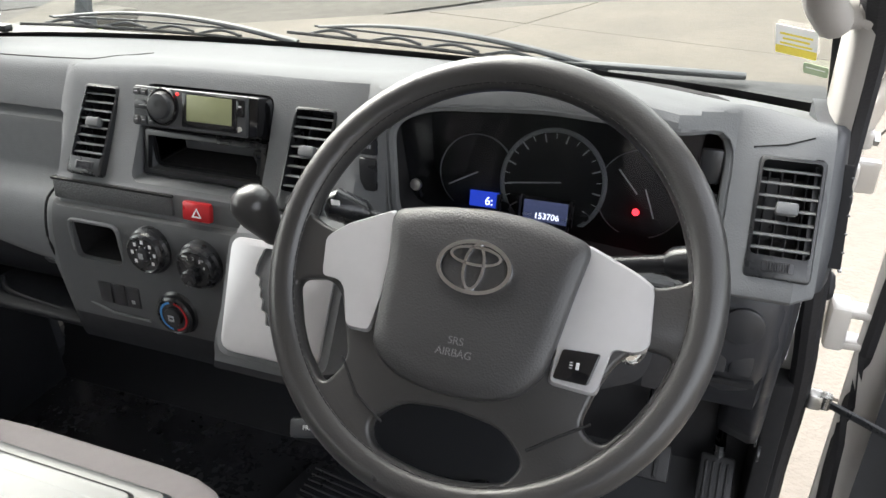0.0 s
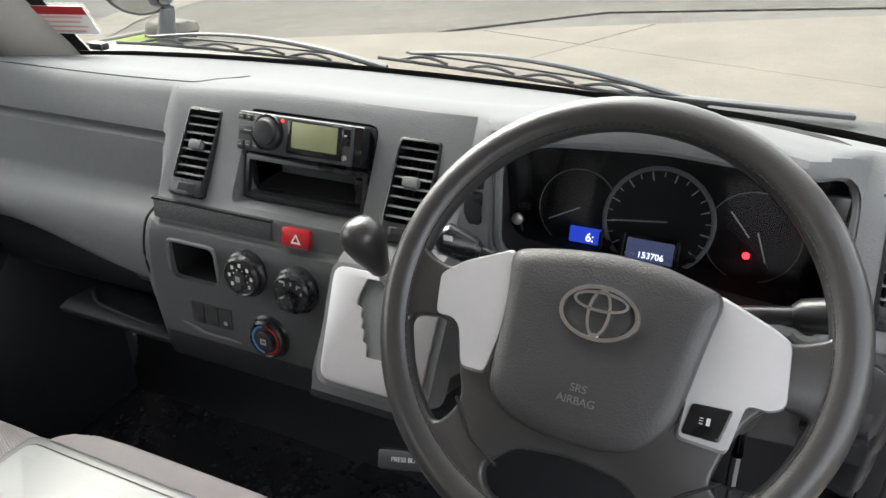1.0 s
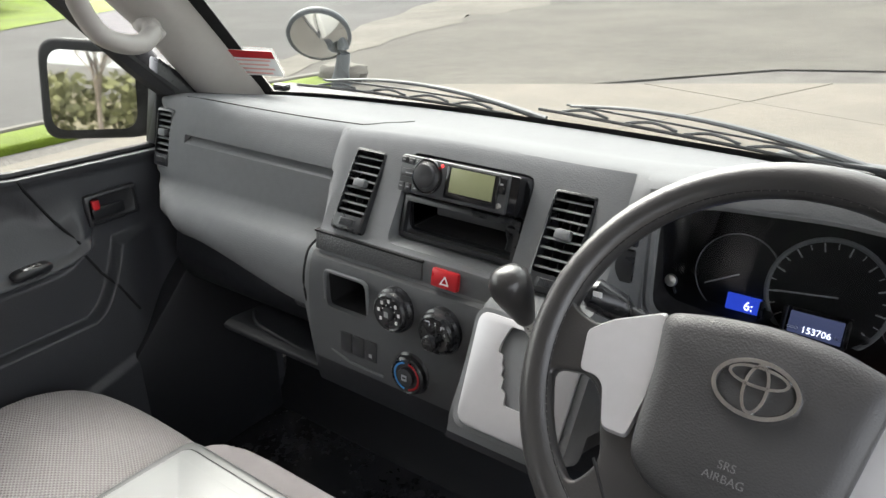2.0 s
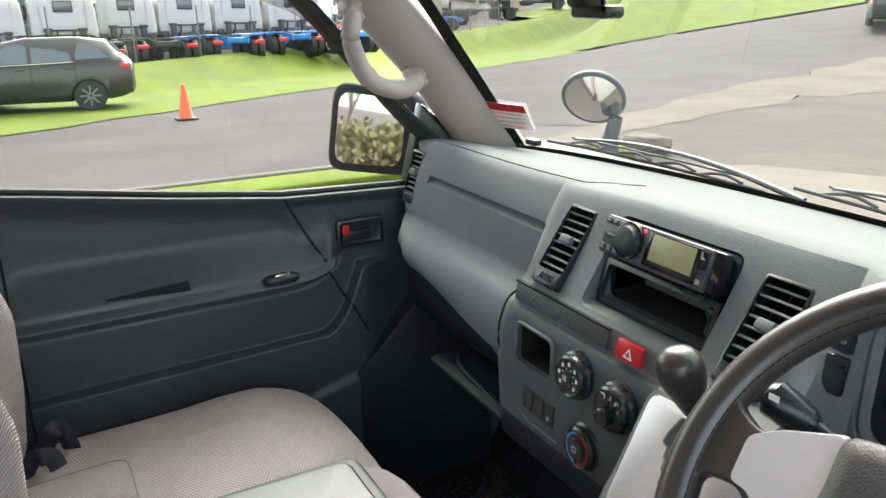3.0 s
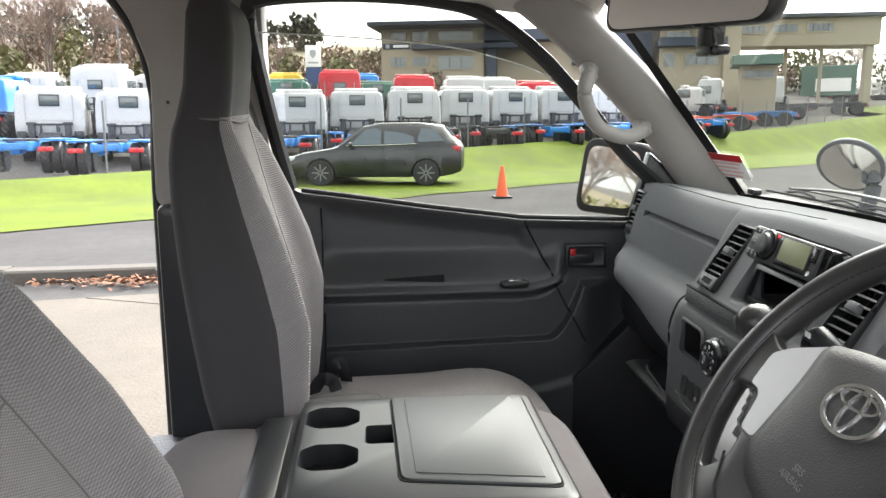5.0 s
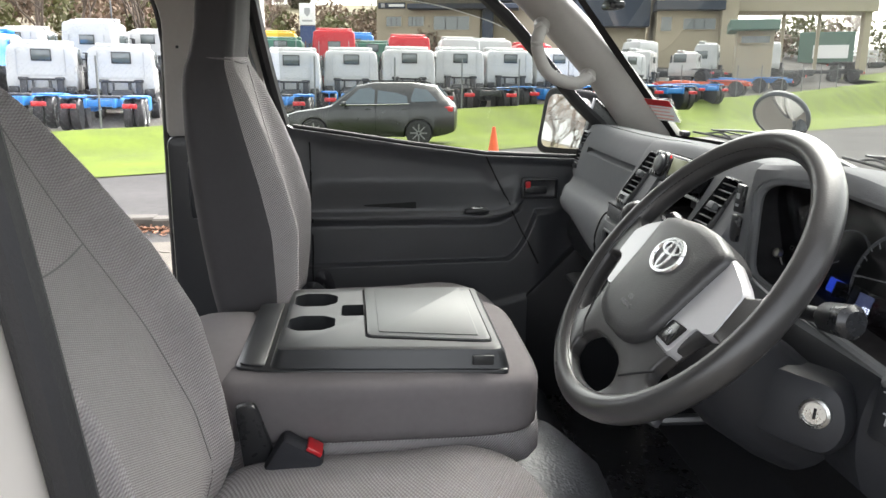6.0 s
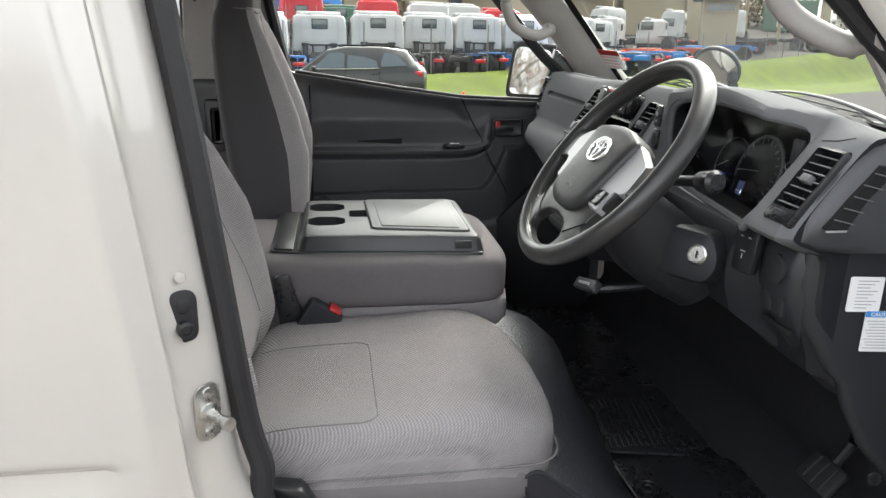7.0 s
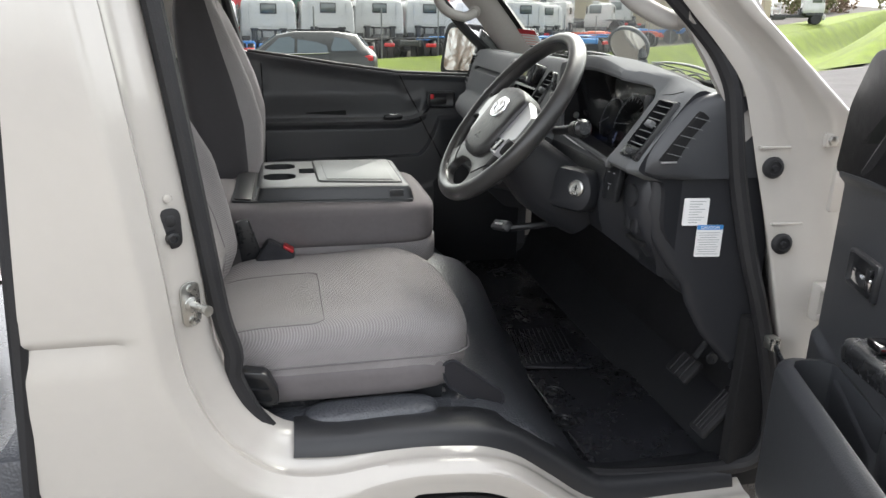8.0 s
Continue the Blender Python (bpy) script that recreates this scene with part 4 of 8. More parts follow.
def dial(x, y, z, r, marks):
    n = (0, -1, 0.06)
    d = part("dial", lathe([(r + 0.004, -0.012), (r + 0.003, 0.003), (r, 0.006), (r - 0.001, 0.012), (r - 0.004, 0.015), (r - 0.006, 0.0135), (0.0, 0.013)], 36, facing((x, y, z), n)), SATIN_BLACK, dash, "round black heater dial")
    fm = facing((x, y - 0.0138, z + 0.001), n)
    if marks == "fan":
        part("hub", lathe([(0.010, 0.0), (0.009, 0.004), (0.0, 0.005)], 20, fm), BLACK, d)
        for k in range(7):
            a = radians(-40 + k * 43)
            part("mark", moved(rbox((0.0175 * math.cos(a), 0.0175 * math.sin(a), 0.0002), (0.004, 0.005, 0.0005)), fm), WHITE, d)
            part("mark", moved(rbox((0.011 * math.cos(a + 0.37) * 1.05, 0.0115 * math.sin(a + 0.37), 0.0002), (0.0015, 0.0015, 0.0005)), fm), WHITE, d)
        part("symbol", moved(rbox((0, 0, 0.0055), (0.007, 0.008, 0.0006)), fm), GREY_PRINT, d)
    elif marks == "speed":
        part("grip", lathe([(0.012, -0.001), (0.0115, 0.009), (0.009, 0.011), (0.0, 0.011)], 20, fm @ pose(-0.003, -0.010, 0)), SATIN_BLACK, d)
        for k, ch in enumerate("1234"):
            a = radians(120 - k * 34)
            part("mark", moved(letters(ch, 0.006, pose(0.0165 * math.cos(a), 0.0165 * math.sin(a) - 0.001, 0.0004)), fm), WHITE, d)
        part("mark", moved(rbox((-0.012, 0.0165, 0.0002), (0.008, 0.002, 0.0005)), fm), WHITE, d)
        part("mark", moved(rbox((0.013, 0.014, 0.0002), (0.006, 0.003, 0.0005)), fm), GREY_PRINT, d)
    else:
        for hue, a0 in ((BLUE_PRINT, 100), (RED, -80)):
            arc = [(0.0205 * math.cos(radians(a0 + 16 * k)), 0.0205 * math.sin(radians(a0 + 16 * k)), 0.0003) for k in range(11)]
            part("mark", moved(tube(arc, 0.0016, 6, False, 0.4), fm), hue, d, "coloured temperature band")
        part("hub", lathe([(0.014, 0.0), (0.013, 0.004), (0.0, 0.005)], 20, fm), BLACK, d)
        part("symbol", moved(cut(rbox((0, 0, 0.0055), (0.009, 0.009, 0.0006)), rbox((0, 0, 0.0055), (0.006, 0.003, 0.01))), fm), GREY_PRINT, d)


dial(-0.067, 0.764, 1.2065, 0.029, "fan")
dial(0.012, 0.762, 1.2005, 0.029, "speed")
dial(-0.037, 0.760, 1.119, 0.029, "temp")
for i in range(3):
    b = part("blank_button", moved(rbox((0, 0, 0), (0.022, 0.006, 0.032), 0.002), pose(-0.158 + 0.024 * i, 0.758, 1.128, -4)), BLACK, dash)
part("print", rbox((-0.110, 0.7545, 1.122), (0.006, 0.001, 0.006), 0.0005), GREY_PRINT, dash)
part("trim_line", tube([(-0.19, 0.757, 1.106), (-0.15, 0.753, 1.098), (-0.085, 0.752, 1.098)], 0.002, 6), DASH, dash)

# glove box side: seams, slot and shelf
part("airbag_seam", tube(drape(dash_tree, [(x, 0.899, 0) for x in (-0.66, -0.60, -0.54, -0.48, -0.42, -0.36, -0.30, -0.25)] + [(-0.232, 0.902, 0), (-0.222, 0.915, 0), (-0.222, 0.94, 0), (-0.228, 0.98, 0), (-0.236, 1.03, 0)], 0.0002), 0.0011, 6), VOID, dash)
part("lid_seam", tube(drape(dash_tree, [(0.612, 0.872, 0), (0.614, 0.885, 0), (0.64, 0.889, 0), (0.67, 0.892, 0), (0.695, 0.899, 0)], 0.0002), 0.0009, 6), VOID, dash)
part("shelf", prism(rounded([(0.77, 1.04), (0.765, 1.052), (0.785, 1.058), (1.05, 1.035), (1.05, 1.02), (0.80, 1.025)], 0.006), "x", -0.47, -0.19, 0.003), LOWER, dash, "open parcel shelf under the glove box")
part("shelf_lip", tube(catmull([(-0.44, 0.815, 1.062), (-0.40, 0.790, 1.060), (-0.30, 0.783, 1.054), (-0.20, 0.779, 1.047)], 4), 0.0045, 8), LOWER, dash, "rounded grey lip of the parcel shelf")
part("shelf_end", prism(rounded([(0.765, 1.04), (0.79, 1.13), (1.0, 1.13), (1.0, 1.03)], 0.01), "x", -0.20, -0.185), BLACK, dash)
# coloured black for the shade under the roll
part("glove_box", prism(rounded([(0.835, 1.19), (0.815, 1.12), (0.840, 1.06), (1.05, 1.05), (1.05, 1.19)], 0.02), "x", -0.66, -0.243, 0.006), LOWER, dash, "glove box tucked under the padded roll, blackened for its shade")
part("glove_handle", moved(rbox((0, 0, 0), (0.060, 0.012, 0.016), 0.005), pose(-0.285, 0.806, 1.128, 30)), BLACK, dash)
part("panel_gap", tube(catmull([(-0.236, 0.790, 1.262), (-0.243, 0.775, 1.245), (-0.243, 0.7615, 1.20), (-0.243, 0.770, 1.15), (-0.235, 0.79, 1.115)], 4), 0.0018, 6), VOID, dash)
part("panel_gap", rbox((-0.132, 0.7885, 1.2795), (0.200, 0.010, 0.0030)), VOID, dash)

# shift panel: silver plate with a notched gate, lever and knob
gm = facing((0.160, 0.7005, 1.224), (0, -0.82, 0.57))
plate = rounded([(-0.064, 0.058), (-0.050, -0.072), (0.075, -0.072), (0.075, 0.058)], 0.016)
gate = [(x - 0.018, y) for x, y in rounded([(0.000, 0.050), (-0.006, 0.030), (-0.006, 0.018), (0.002, 0.016), (0.002, 0.006), (0.006, 0.004), (0.006, -0.006), (0.011, -0.008), (0.011, -0.020), (0.018, -0.022), (0.020, -0.036), (0.045, -0.036), (0.045, 0.050)], 0.003, 2)]
part("shift_plate", moved(cut(prism(plate, "z", 0.0, 0.006, 0.002), prism(gate, "z", -0.02, 0.02)), gm), SILVER, dash, "satin silver shift plate with a notched gate")
part("shift_gate", moved(prism(gate, "z", -0.002, 0.0015), gm), VOID, dash)
part("shift_surround", moved(prism(rounded([(-0.070, 0.063), (-0.056, -0.078), (0.085, -0.078), (0.085, 0.063)], 0.018), "z", -0.05, 0.002), gm), DASH, dash)
lever = thing("gear_lever", (0.18, 0.72, 1.25), "dark grey gear knob on a bare steel lever", "gear lever")
part("rod", tube([(0.188, 0.735, 1.24), (0.173, 0.714, 1.28), (0.165, 0.708, 1.302)], [0.008, 0.007, 0.0075], 12), STEEL, lever)
kp = [(a * 0.92, b * 0.92) for a, b in [(0.009, -0.034), (0.012, -0.030), (0.0165, -0.016), (0.0225, 0.002), (0.0255, 0.016), (0.0245, 0.028), (0.018, 0.038), (0.009, 0.0425), (0.0, 0.0435)]]
part("knob", lathe(kp, 28, facing((0.160, 0.703, 1.319), (-0.30, -0.25, 0.92), (0, 1, 0))), LEATHER, lever)

# instrument cluster
cl = part("instrument_cluster", prism(rounded([(0.244, 1.256), (0.60, 1.240), (0.626, 1.270), (0.626, 1.404), (0.565, 1.416), (0.43, 1.424), (0.30, 1.415), (0.244, 1.398)], 0.03), "y", 0.972, 0.985), VOID, dash, "black instrument cluster with three ringed gauges")
liner = bmesh.new()
def hood_front(x, z):
    return 0.843 + ease_to(x, 0.56, 0.62) * ((z - 1.275) * 0.74 - 0.028)
line_ = rounded([(0.252, 1.264), (0.60, 1.249), (0.619, 1.276), (0.619, 1.398), (0.565, 1.417), (0.43, 1.424), (0.30, 1.415), (0.252, 1.393)], 0.03)
loft(liner, [[(x, hood_front(x, z), z) for x, z in line_], [(x, 0.984, z) for x, z in line_]], caps=False)
part("hood_edge", tube([(x, hood_front(x, z) - 0.001, z) for x, z in line_], 0.0065, 8, True, 1.0, (0, 1, 0)), DASH, cl, "rounded grey edge of the instrument hood")
part("hood_lining", liner, VOID, cl, "matt black lining of the instrument hood")
gn = (0, -0.96, 0.28)
GAUGES = ((0.325, 1.300, 0.049), (0.424, 1.302, 0.066), (0.530, 1.299, 0.053))
for x, z, r in GAUGES:
    c = facing((x, 0.929 if r > 0.06 else 0.934, z), gn)
    part("gauge_face", lathe([(r, -0.004), (r, -0.001), (0.0, -0.001)], 48, c), VOID, cl)
    w = 0.0055 if r > 0.06 else 0.0012
    part("gauge_ring", lathe([(r - w, 0.0), (r - w * 0.5, 0.0015), (r, 0.0), (r, -0.004), (r - w, -0.004)], 64, c, True), GREY_PRINT, cl, "pale ring round a gauge")
c = facing((0.424, 0.9275, 1.302), gn)
for k in range(19):
    a = radians(215 - k * 250 / 18)
    ln = 0.010 if k % 2 == 0 else 0.006
    part("tick", moved(moved(rbox((0.060 - ln / 2, 0, 0.001), (ln, 0.0016 if k % 2 == 0 else 0.001, 0.0006)), pose(0, 0, 0, 0, 0, math.degrees(a))), c), WHITE, cl)
def needle(x, z, a, length, back=0.006):
    c = facing((x, 0.9265, z), gn)
    part("needle", moved(moved(rbox(((length - back) / 2, 0, 0.002), (length + back, 0.0018, 0.0012), 0.0005, 1), pose(0, 0, 0, 0, 0, a)), c), WHITE, cl)
needle(0.325, 1.302, 208, 0.036)
needle(0.430, 1.304, 187, 0.060)
needle(0.512, 1.320, -48, 0.022, 0.014)
needle(0.540, 1.296, -68, 0.022, 0.014)
dm = facing((0.341, 0.921, 1.271), gn)
CLOCK_GLOW = glowing("blue clock display", (0.012, 0.03, 0.28), 0.4)
part("clock_display", moved(rbox((0, 0, 0), (0.040, 0.020, 0.003), 0.001), dm), CLOCK_GLOW, cl, "lit blue clock display")
# added fin that hides the glowing clock from the door side
part("clock_side", moved(rbox((0.0215, 0, 0.010), (0.002, 0.022, 0.022), 0.0005), dm), SATIN_BLACK, cl)
part("clock_digits", moved(letters("6:", 0.015, pose(0.006, -0.002, 0.0022)), dm), glowing("pale digits", (0.8, 0.85, 1.0), 0.45), cl)
dm = facing((0.421, 0.916, 1.269), gn)
part("odometer_display", moved(rbox((0, 0, 0), (0.060, 0.034, 0.003), 0.001), dm), GLOSS_BLACK, cl)
part("odometer_band", moved(rbox((0, -0.002, 0.0012), (0.056, 0.028, 0.003), 0.001), dm), glowing("dim display", (0.05, 0.06, 0.12), 0.22), cl)
part("odometer_digits", moved(letters("153706", 0.0105, pose(0.002, -0.0070, 0.0032)), dm), glowing("pale digits", (0.8, 0.85, 1.0), 0.45), cl)
part("odometer_print", moved(join(letters("ODO", 0.005, pose(-0.023, -0.0065, 0.0032)), letters("km", 0.005, pose(0.024, -0.0075, 0.0032))), dm), WHITE, cl)
part("frame_side", moved(join(rbox((-0.033, 0, 0.006), (0.004, 0.036, 0.012), 0.001), rbox((0.033, 0, 0.014), (0.003, 0.036, 0.030), 0.001)), dm), SATIN_BLACK, cl)
part("warning_lamp", lathe([(0.0, 0.001), (0.004, 0.001), (0.0042, 0.0)], 16, facing((0.527, 0.922, 1.281), gn)), glowing("red warning lamp", (0.9, 0.02, 0.03), 1.2), cl, "lit red warning lamp")
for x in (0.372, 0.470):
    part("trip_stem", lathe([(0.003, 0.0), (0.003, 0.02), (0.005, 0.021), (0.005, 0.027), (0.0, 0.028)], 12, facing((x, 0.93, 1.262), (0, -0.9, 0.4))), SATIN_BLACK, cl)
# pane whose tint is added to dim the gauges behind it
lens = bmesh.new()
loft(lens, [[(x, hood_front(x, z) + 0.055 - 0.25 * (z - 1.26), z) for x, z in line_], [(x, hood_front(x, z) + 0.0565 - 0.25 * (z - 1.26), z) for x, z in line_]])
lens_ = part("lens", lens, glass_material("dimming instrument lens", (0.72, 0.73, 0.74), 0.02), cl, "clear lens over the gauges, tinted to dim them")
lens_.visible_shadow = False
part("cluster_lip", tube(catmull([(0.250, 0.842, 1.31), (0.258, 0.838, 1.270), (0.33, 0.832, 1.258), (0.50, 0.83, 1.250), (0.595, 0.835, 1.248), (0.617, 0.845, 1.28)], 5), 0.002, 6), SILVER, dash, "thin bright line round the cluster")
mic = part("microphone", lathe([(0.0065, -0.004), (0.0075, 0.0), (0.0065, 0.004), (0.0, 0.0055)], 18, facing((0.268, 0.872, 1.302), (0.1, -0.9, 0.3))), STEEL, dash, "small round clip microphone")
part("stem", tube([(0.268, 0.874, 1.302), (0.272, 0.878, 1.285)], 0.003, 8), SATIN_BLACK, mic)
for x, z, y, h in ((0.231, 1.375, 0.826, 0.042), (0.229, 1.330, 0.824, 0.040), (0.601, 1.366, 0.880, 0.038), (0.606, 1.324, 0.870, 0.034)):
    b = part("switch_blank", moved(rbox((0, 0, 0), (0.022, 0.008, h), 0.003), pose(x, y, z, -4)), SATIN_BLACK, dash)
    if z > 1.373 and x < 0.3:
        part("symbol", moved(join(letters("OFF", 0.006, pose(0, -0.010, 0)), rbox((0, 0.004, 0), (0.009, 0.008, 0.0006), 0.0002, 1)), facing((x, y - 0.0045, z), (0, -1, 0.05))), GREY_PRINT, b)

# lower driver's panels
part("round_cap", lathe([(0.022, -0.004), (0.022, 0.001), (0.020, 0.002), (0.0, 0.002)], 28, facing((0.661, 0.833, 1.206), (0, -1, 0.05))), BLACK, dash, "round black blanking cap")
for i in range(2):
    part("switch_blank", rbox((0.640 + 0.028 * i, 0.846, 1.150), (0.025, 0.012, 0.030), 0.003), BLACK, dash)
mirror_pod = part("mirror_switch_panel", moved(rbox((0, 0, 0), (0.045, 0.016, 0.070), 0.006), pose(0.598, 0.826, 1.215, -8, 0, 12)), SATIN_BLACK, dash, "black switch panel with small white marks")
part("mark", moved(join(rbox((-0.010, -0.0085, 0.020), (0.006, 0.001, 0.0016)), rbox((0.006, -0.0085, 0.020), (0.006, 0.001, 0.0016)), rbox((-0.002, -0.0085, -0.002), (0.010, 0.001, 0.0016)), rbox((-0.002, -0.0085, -0.010), (0.0016, 0.001, 0.008))), pose(0.598, 0.826, 1.215, -8, 0, 12)), GREY_PRINT, mirror_pod)
part("card_slot", rbox((0.652, 0.857, 1.114), (0.07, 0.01, 0.008), 0.002), VOID, dash)
side = bmesh.new()
rings = []
for k in range(19):
    z = 1.256 - 0.386 * k / 18
    y0 = lerp_table(z, [(0.86, 1.045), (0.892, 1.020), (0.932, 0.981), (0.995, 0.944), (1.040, 0.928), (1.067, 0.900), (1.13, 0.862), (1.189, 0.848), (1.26, 0.852)])[0]
    ring = [(0.675, y0 + 0.02, z)]
    for f in (0.0, 0.04, 0.12, 0.3, 0.5, 0.75, 1.0):
        y = y0 + (1.088 - y0) * f
        x = lerp_table(y, [(0.84, 0.706), (0.88, 0.713), (0.93, 0.719), (0.97, 0.724), (1.02, 0.729), (1.09, 0.733)])[0]
        ring.append((x - (0.012 if f == 0 else 0.003 if f < 0.05 else 0), y, z))
    ring.append((0.675, 1.088, z))
    rings.append(ring)
loft(side, rings)
bevel(side, 0.006, 2, 40)
part("side_cover", side, KNEE, dash, "charcoal side cover of the dashboard", smooth=50)
# curved knee bolster ending beside the side cover
bol = bmesh.new()
loft(bol, [[(x, y + dy, z) for x, dy in ((0.545, 0.06), (0.555, 0.012), (0.655, -0.012), (0.690, -0.006), (0.704, 0.012), (0.704, 0.06))] for z, y in ((1.25, 0.858), (1.22, 0.846), (1.17, 0.846), (1.127, 0.862), (1.09, 0.885), (1.05, 0.915), (1.02, 0.945), (1.0, 0.970))])
bevel(bol, 0.006, 2, 30)
part("knee_bolster", bol, KNEE, dash, "charcoal curved knee bolster", smooth=60)
for y, z in ((1.005, 0.885), (1.055, 0.868)):
    part("clip", lathe([(0.012, 0.0), (0.011, 0.003), (0.006, 0.001), (0.0, 0.001)], 16, facing((0.731, y, z), (1, -0.1, 0))), SATIN_BLACK, dash)
upper_end = bmesh.new()
rings = []
for z, y0 in ((1.250, 0.850), (1.262, 0.824), (1.285, 0.826), (1.30, 0.832), (1.345, 0.862), (1.375, 0.888), (1.392, 0.908), (1.400, 0.932)):
    rings.append([(0.700, y0 - 0.002, z), (0.712, y0, z), (0.724, y0 + 0.012, z), (0.733, y0 + 0.04, z), (0.737, y0 + 0.09, z), (0.738, 1.04, z), (0.700, 1.04, z)])
loft(upper_end, rings)
# dash grey darkened to charcoal for the shade on this end
part("end_cover", upper_end, DOOR_TRIM, dash, "curved end of the dashboard, darkened for its shade", smooth=60)
outlet = part("side_vent", prism(rounded([(0.846, 1.284), (0.876, 1.284), (0.898, 1.324), (0.930, 1.360), (0.914, 1.372), (0.878, 1.328)], 0.004), "x", 0.722, 0.7388), VOID, dash, "dark side outlet with thin slats")
for i in range(5):
    z = 1.296 + 0.0155 * i
    y0 = lerp_table(z, [(1.284, 0.848), (1.328, 0.880), (1.372, 0.914)])[0]
    part("slat", rbox((0.7388, y0 + 0.013, z), (0.003, 0.030, 0.0016), 0.0005, 1, pose(0, 0, 0, -14)), DASH, outlet)
part("lower_lip", rbox((0.7385, 0.861, 1.283), (0.004, 0.030, 0.003), 0.001), SILVER, outlet)
sheet = thing("paper_label", (0.72, 0.93, 1.2), "white printed paper label stuck on the side cover", "label", "labels on the side cover")
sm = facing((0.7240, 0.934, 1.186), (0.99, -0.13, 0))
part("paper", moved(prism(rect(0.048, 0.052, 0.003), "z", 0, 0.0012), sm), WHITE, sheet)
part("print", moved(join(*[rbox((-0.003 * (k % 3) + 0.002, 0.020 - 0.005 * k, 0.0014), (0.030 - 0.006 * (k % 3), 0.0012, 0.0004)) for k in range(9)]), sm), GREY_PRINT, sheet)
sheet = thing("caution_label", (0.72, 0.98, 1.13), "white caution label with a blue heading stuck on the side cover", "label", "labels on the side cover")
sm = facing((0.7280, 0.965, 1.130), (0.99, -0.13, 0))
part("paper", moved(prism(rect(0.050, 0.062, 0.003), "z", 0, 0.0012), sm), WHITE, sheet)
part("heading", moved(prism(rect(0.050, 0.009, 0.002, 4, 0, 0.0265), "z", 0.0012, 0.0018), sm), BLUE_PRINT, sheet)
part("word", moved(letters("CAUTION", 0.008, pose(0, 0.0262, 0.0022)), sm), WHITE, sheet)
part("print", moved(join(*[rbox((-0.001, 0.016 - 0.0046 * k, 0.0014), (0.042 - 0.005 * (k % 3), 0.001, 0.0004)) for k in range(10)]), sm), GREY_PRINT, sheet)

# ---- steering column and wheel ----
WC = Vector((0.420, 0.658, 1.323))
WN = Vector((0, -0.777, 0.629))
WM = facing(WC, WN)
column = thing("steering_column", (0.42, 0.8, 1.2), "black plastic column cover with two stalks and an ignition lock", "steering column")
rings = []
for d, w, h in ((-0.045, 0.070, 0.075), (-0.09, 0.085, 0.095), (-0.15, 0.092, 0.110), (-0.22, 0.090, 0.105), (-0.27, 0.080, 0.095)):
    rings.append([tuple(WM @ Vector((x, y - 0.014, d))) for x, y in rounded([(-w, -h * 0.6), (-w * 0.6, -h), (w * 0.6, -h), (w, -h * 0.6), (w, h * 0.05), (w * 0.7, h * 0.26), (-w * 0.7, h * 0.26), (-w, h * 0.05)], 0.03, 3)])
bm = bmesh.new()
loft(bm, rings)
part("cover", bm, LOWER, column, smooth=50)
IGN = facing((0.553, 0.768, 1.196), (0.62, -0.76, 0.16))
part("lock_boss", moved(prism(rounded([(-0.070, -0.046), (0.020, -0.050), (0.038, -0.012), (0.022, 0.036), (-0.070, 0.042)], 0.022), "z", -0.08, -0.001, 0.018), IGN), LOWER, column)
ig = part("ignition_lock", lathe([(0.0165, 0.0), (0.0165, 0.004), (0.0135, 0.006), (0.0125, 0.005), (0.012, 0.003), (0.0, 0.003)], 24, IGN), STEEL, column, "bright steel ignition lock")
part("keyhole", moved(rbox((0, 0, 0.0032), (0.003, 0.012, 0.001)), IGN), VOID, ig)
def stalk(sgn, tip, label):
    root = WM @ Vector((sgn * 0.075, 0.035, -0.075))
    mid_p = root.lerp(tip, 0.55)
    s = part("stalk", tube(catmull([root, mid_p, root.lerp(tip, 0.8)], 4), 0.0085, 12), SATIN_BLACK, column, label)
    part("knob", tube([root.lerp(tip, 0.62), root.lerp(tip, 0.68), root.lerp(tip, 0.95), tip], [0.010, 0.0155, 0.0175, 0.012], 14), SATIN_BLACK, s)
    return s
s = stalk(1, Vector((0.622, 0.748, 1.327)), "black indicator stalk")
s = stalk(-1, Vector((0.236, 0.716, 1.345)), "black wiper stalk with white print")
part("symbol", join(rbox((0.252, 0.702, 1.352), (0.010, 0.001, 0.006), 0.0004, 1)), WHITE, s)
knee = bmesh.new()
rings = []
for k in range(17):
    x = 0.235 + 0.45 * k / 16
    zb = lerp_table(x, [(0.23, 1.07), (0.42, 1.09), (0.54, 1.095), (0.62, 1.06), (0.69, 1.015)])[0]
    yf = lerp_table(x, [(0.23, 0.815), (0.42, 0.80), (0.54, 0.84), (0.62, 0.885), (0.69, 0.92)])[0]
    rings.append([(x, y, z) for y, z in ((yf + 0.05, 1.165), (yf + 0.008, 1.15), (yf, zb + 0.035), (yf + 0.012, zb + 0.010), (yf + 0.04, zb), (1.0, zb - 0.01), (1.0, 1.165))])
loft(knee, rings)
bevel(knee, 0.015, 3, 25)
part("knee_panel", knee, LOWER, dash, "charcoal knee panel under the column", smooth=60)

sw = thing("steering_wheel", (0, 0, 0), "dark grey four spoke steering wheel with silver inserts", "steering wheel", m=WM @ pose(0, 0, 0, 0, 0, -1))
R, T = 0.196, 0.0165
ring_pts = [(R * math.cos(math.tau * k / 72), R * math.sin(math.tau * k / 72), 0) for k in range(72)]
part("rim", tube(ring_pts, T, 20, True, 1.08), LEATHER, sw, smooth=60)
RS, ZS = R - T * 0.80, T * 0.62
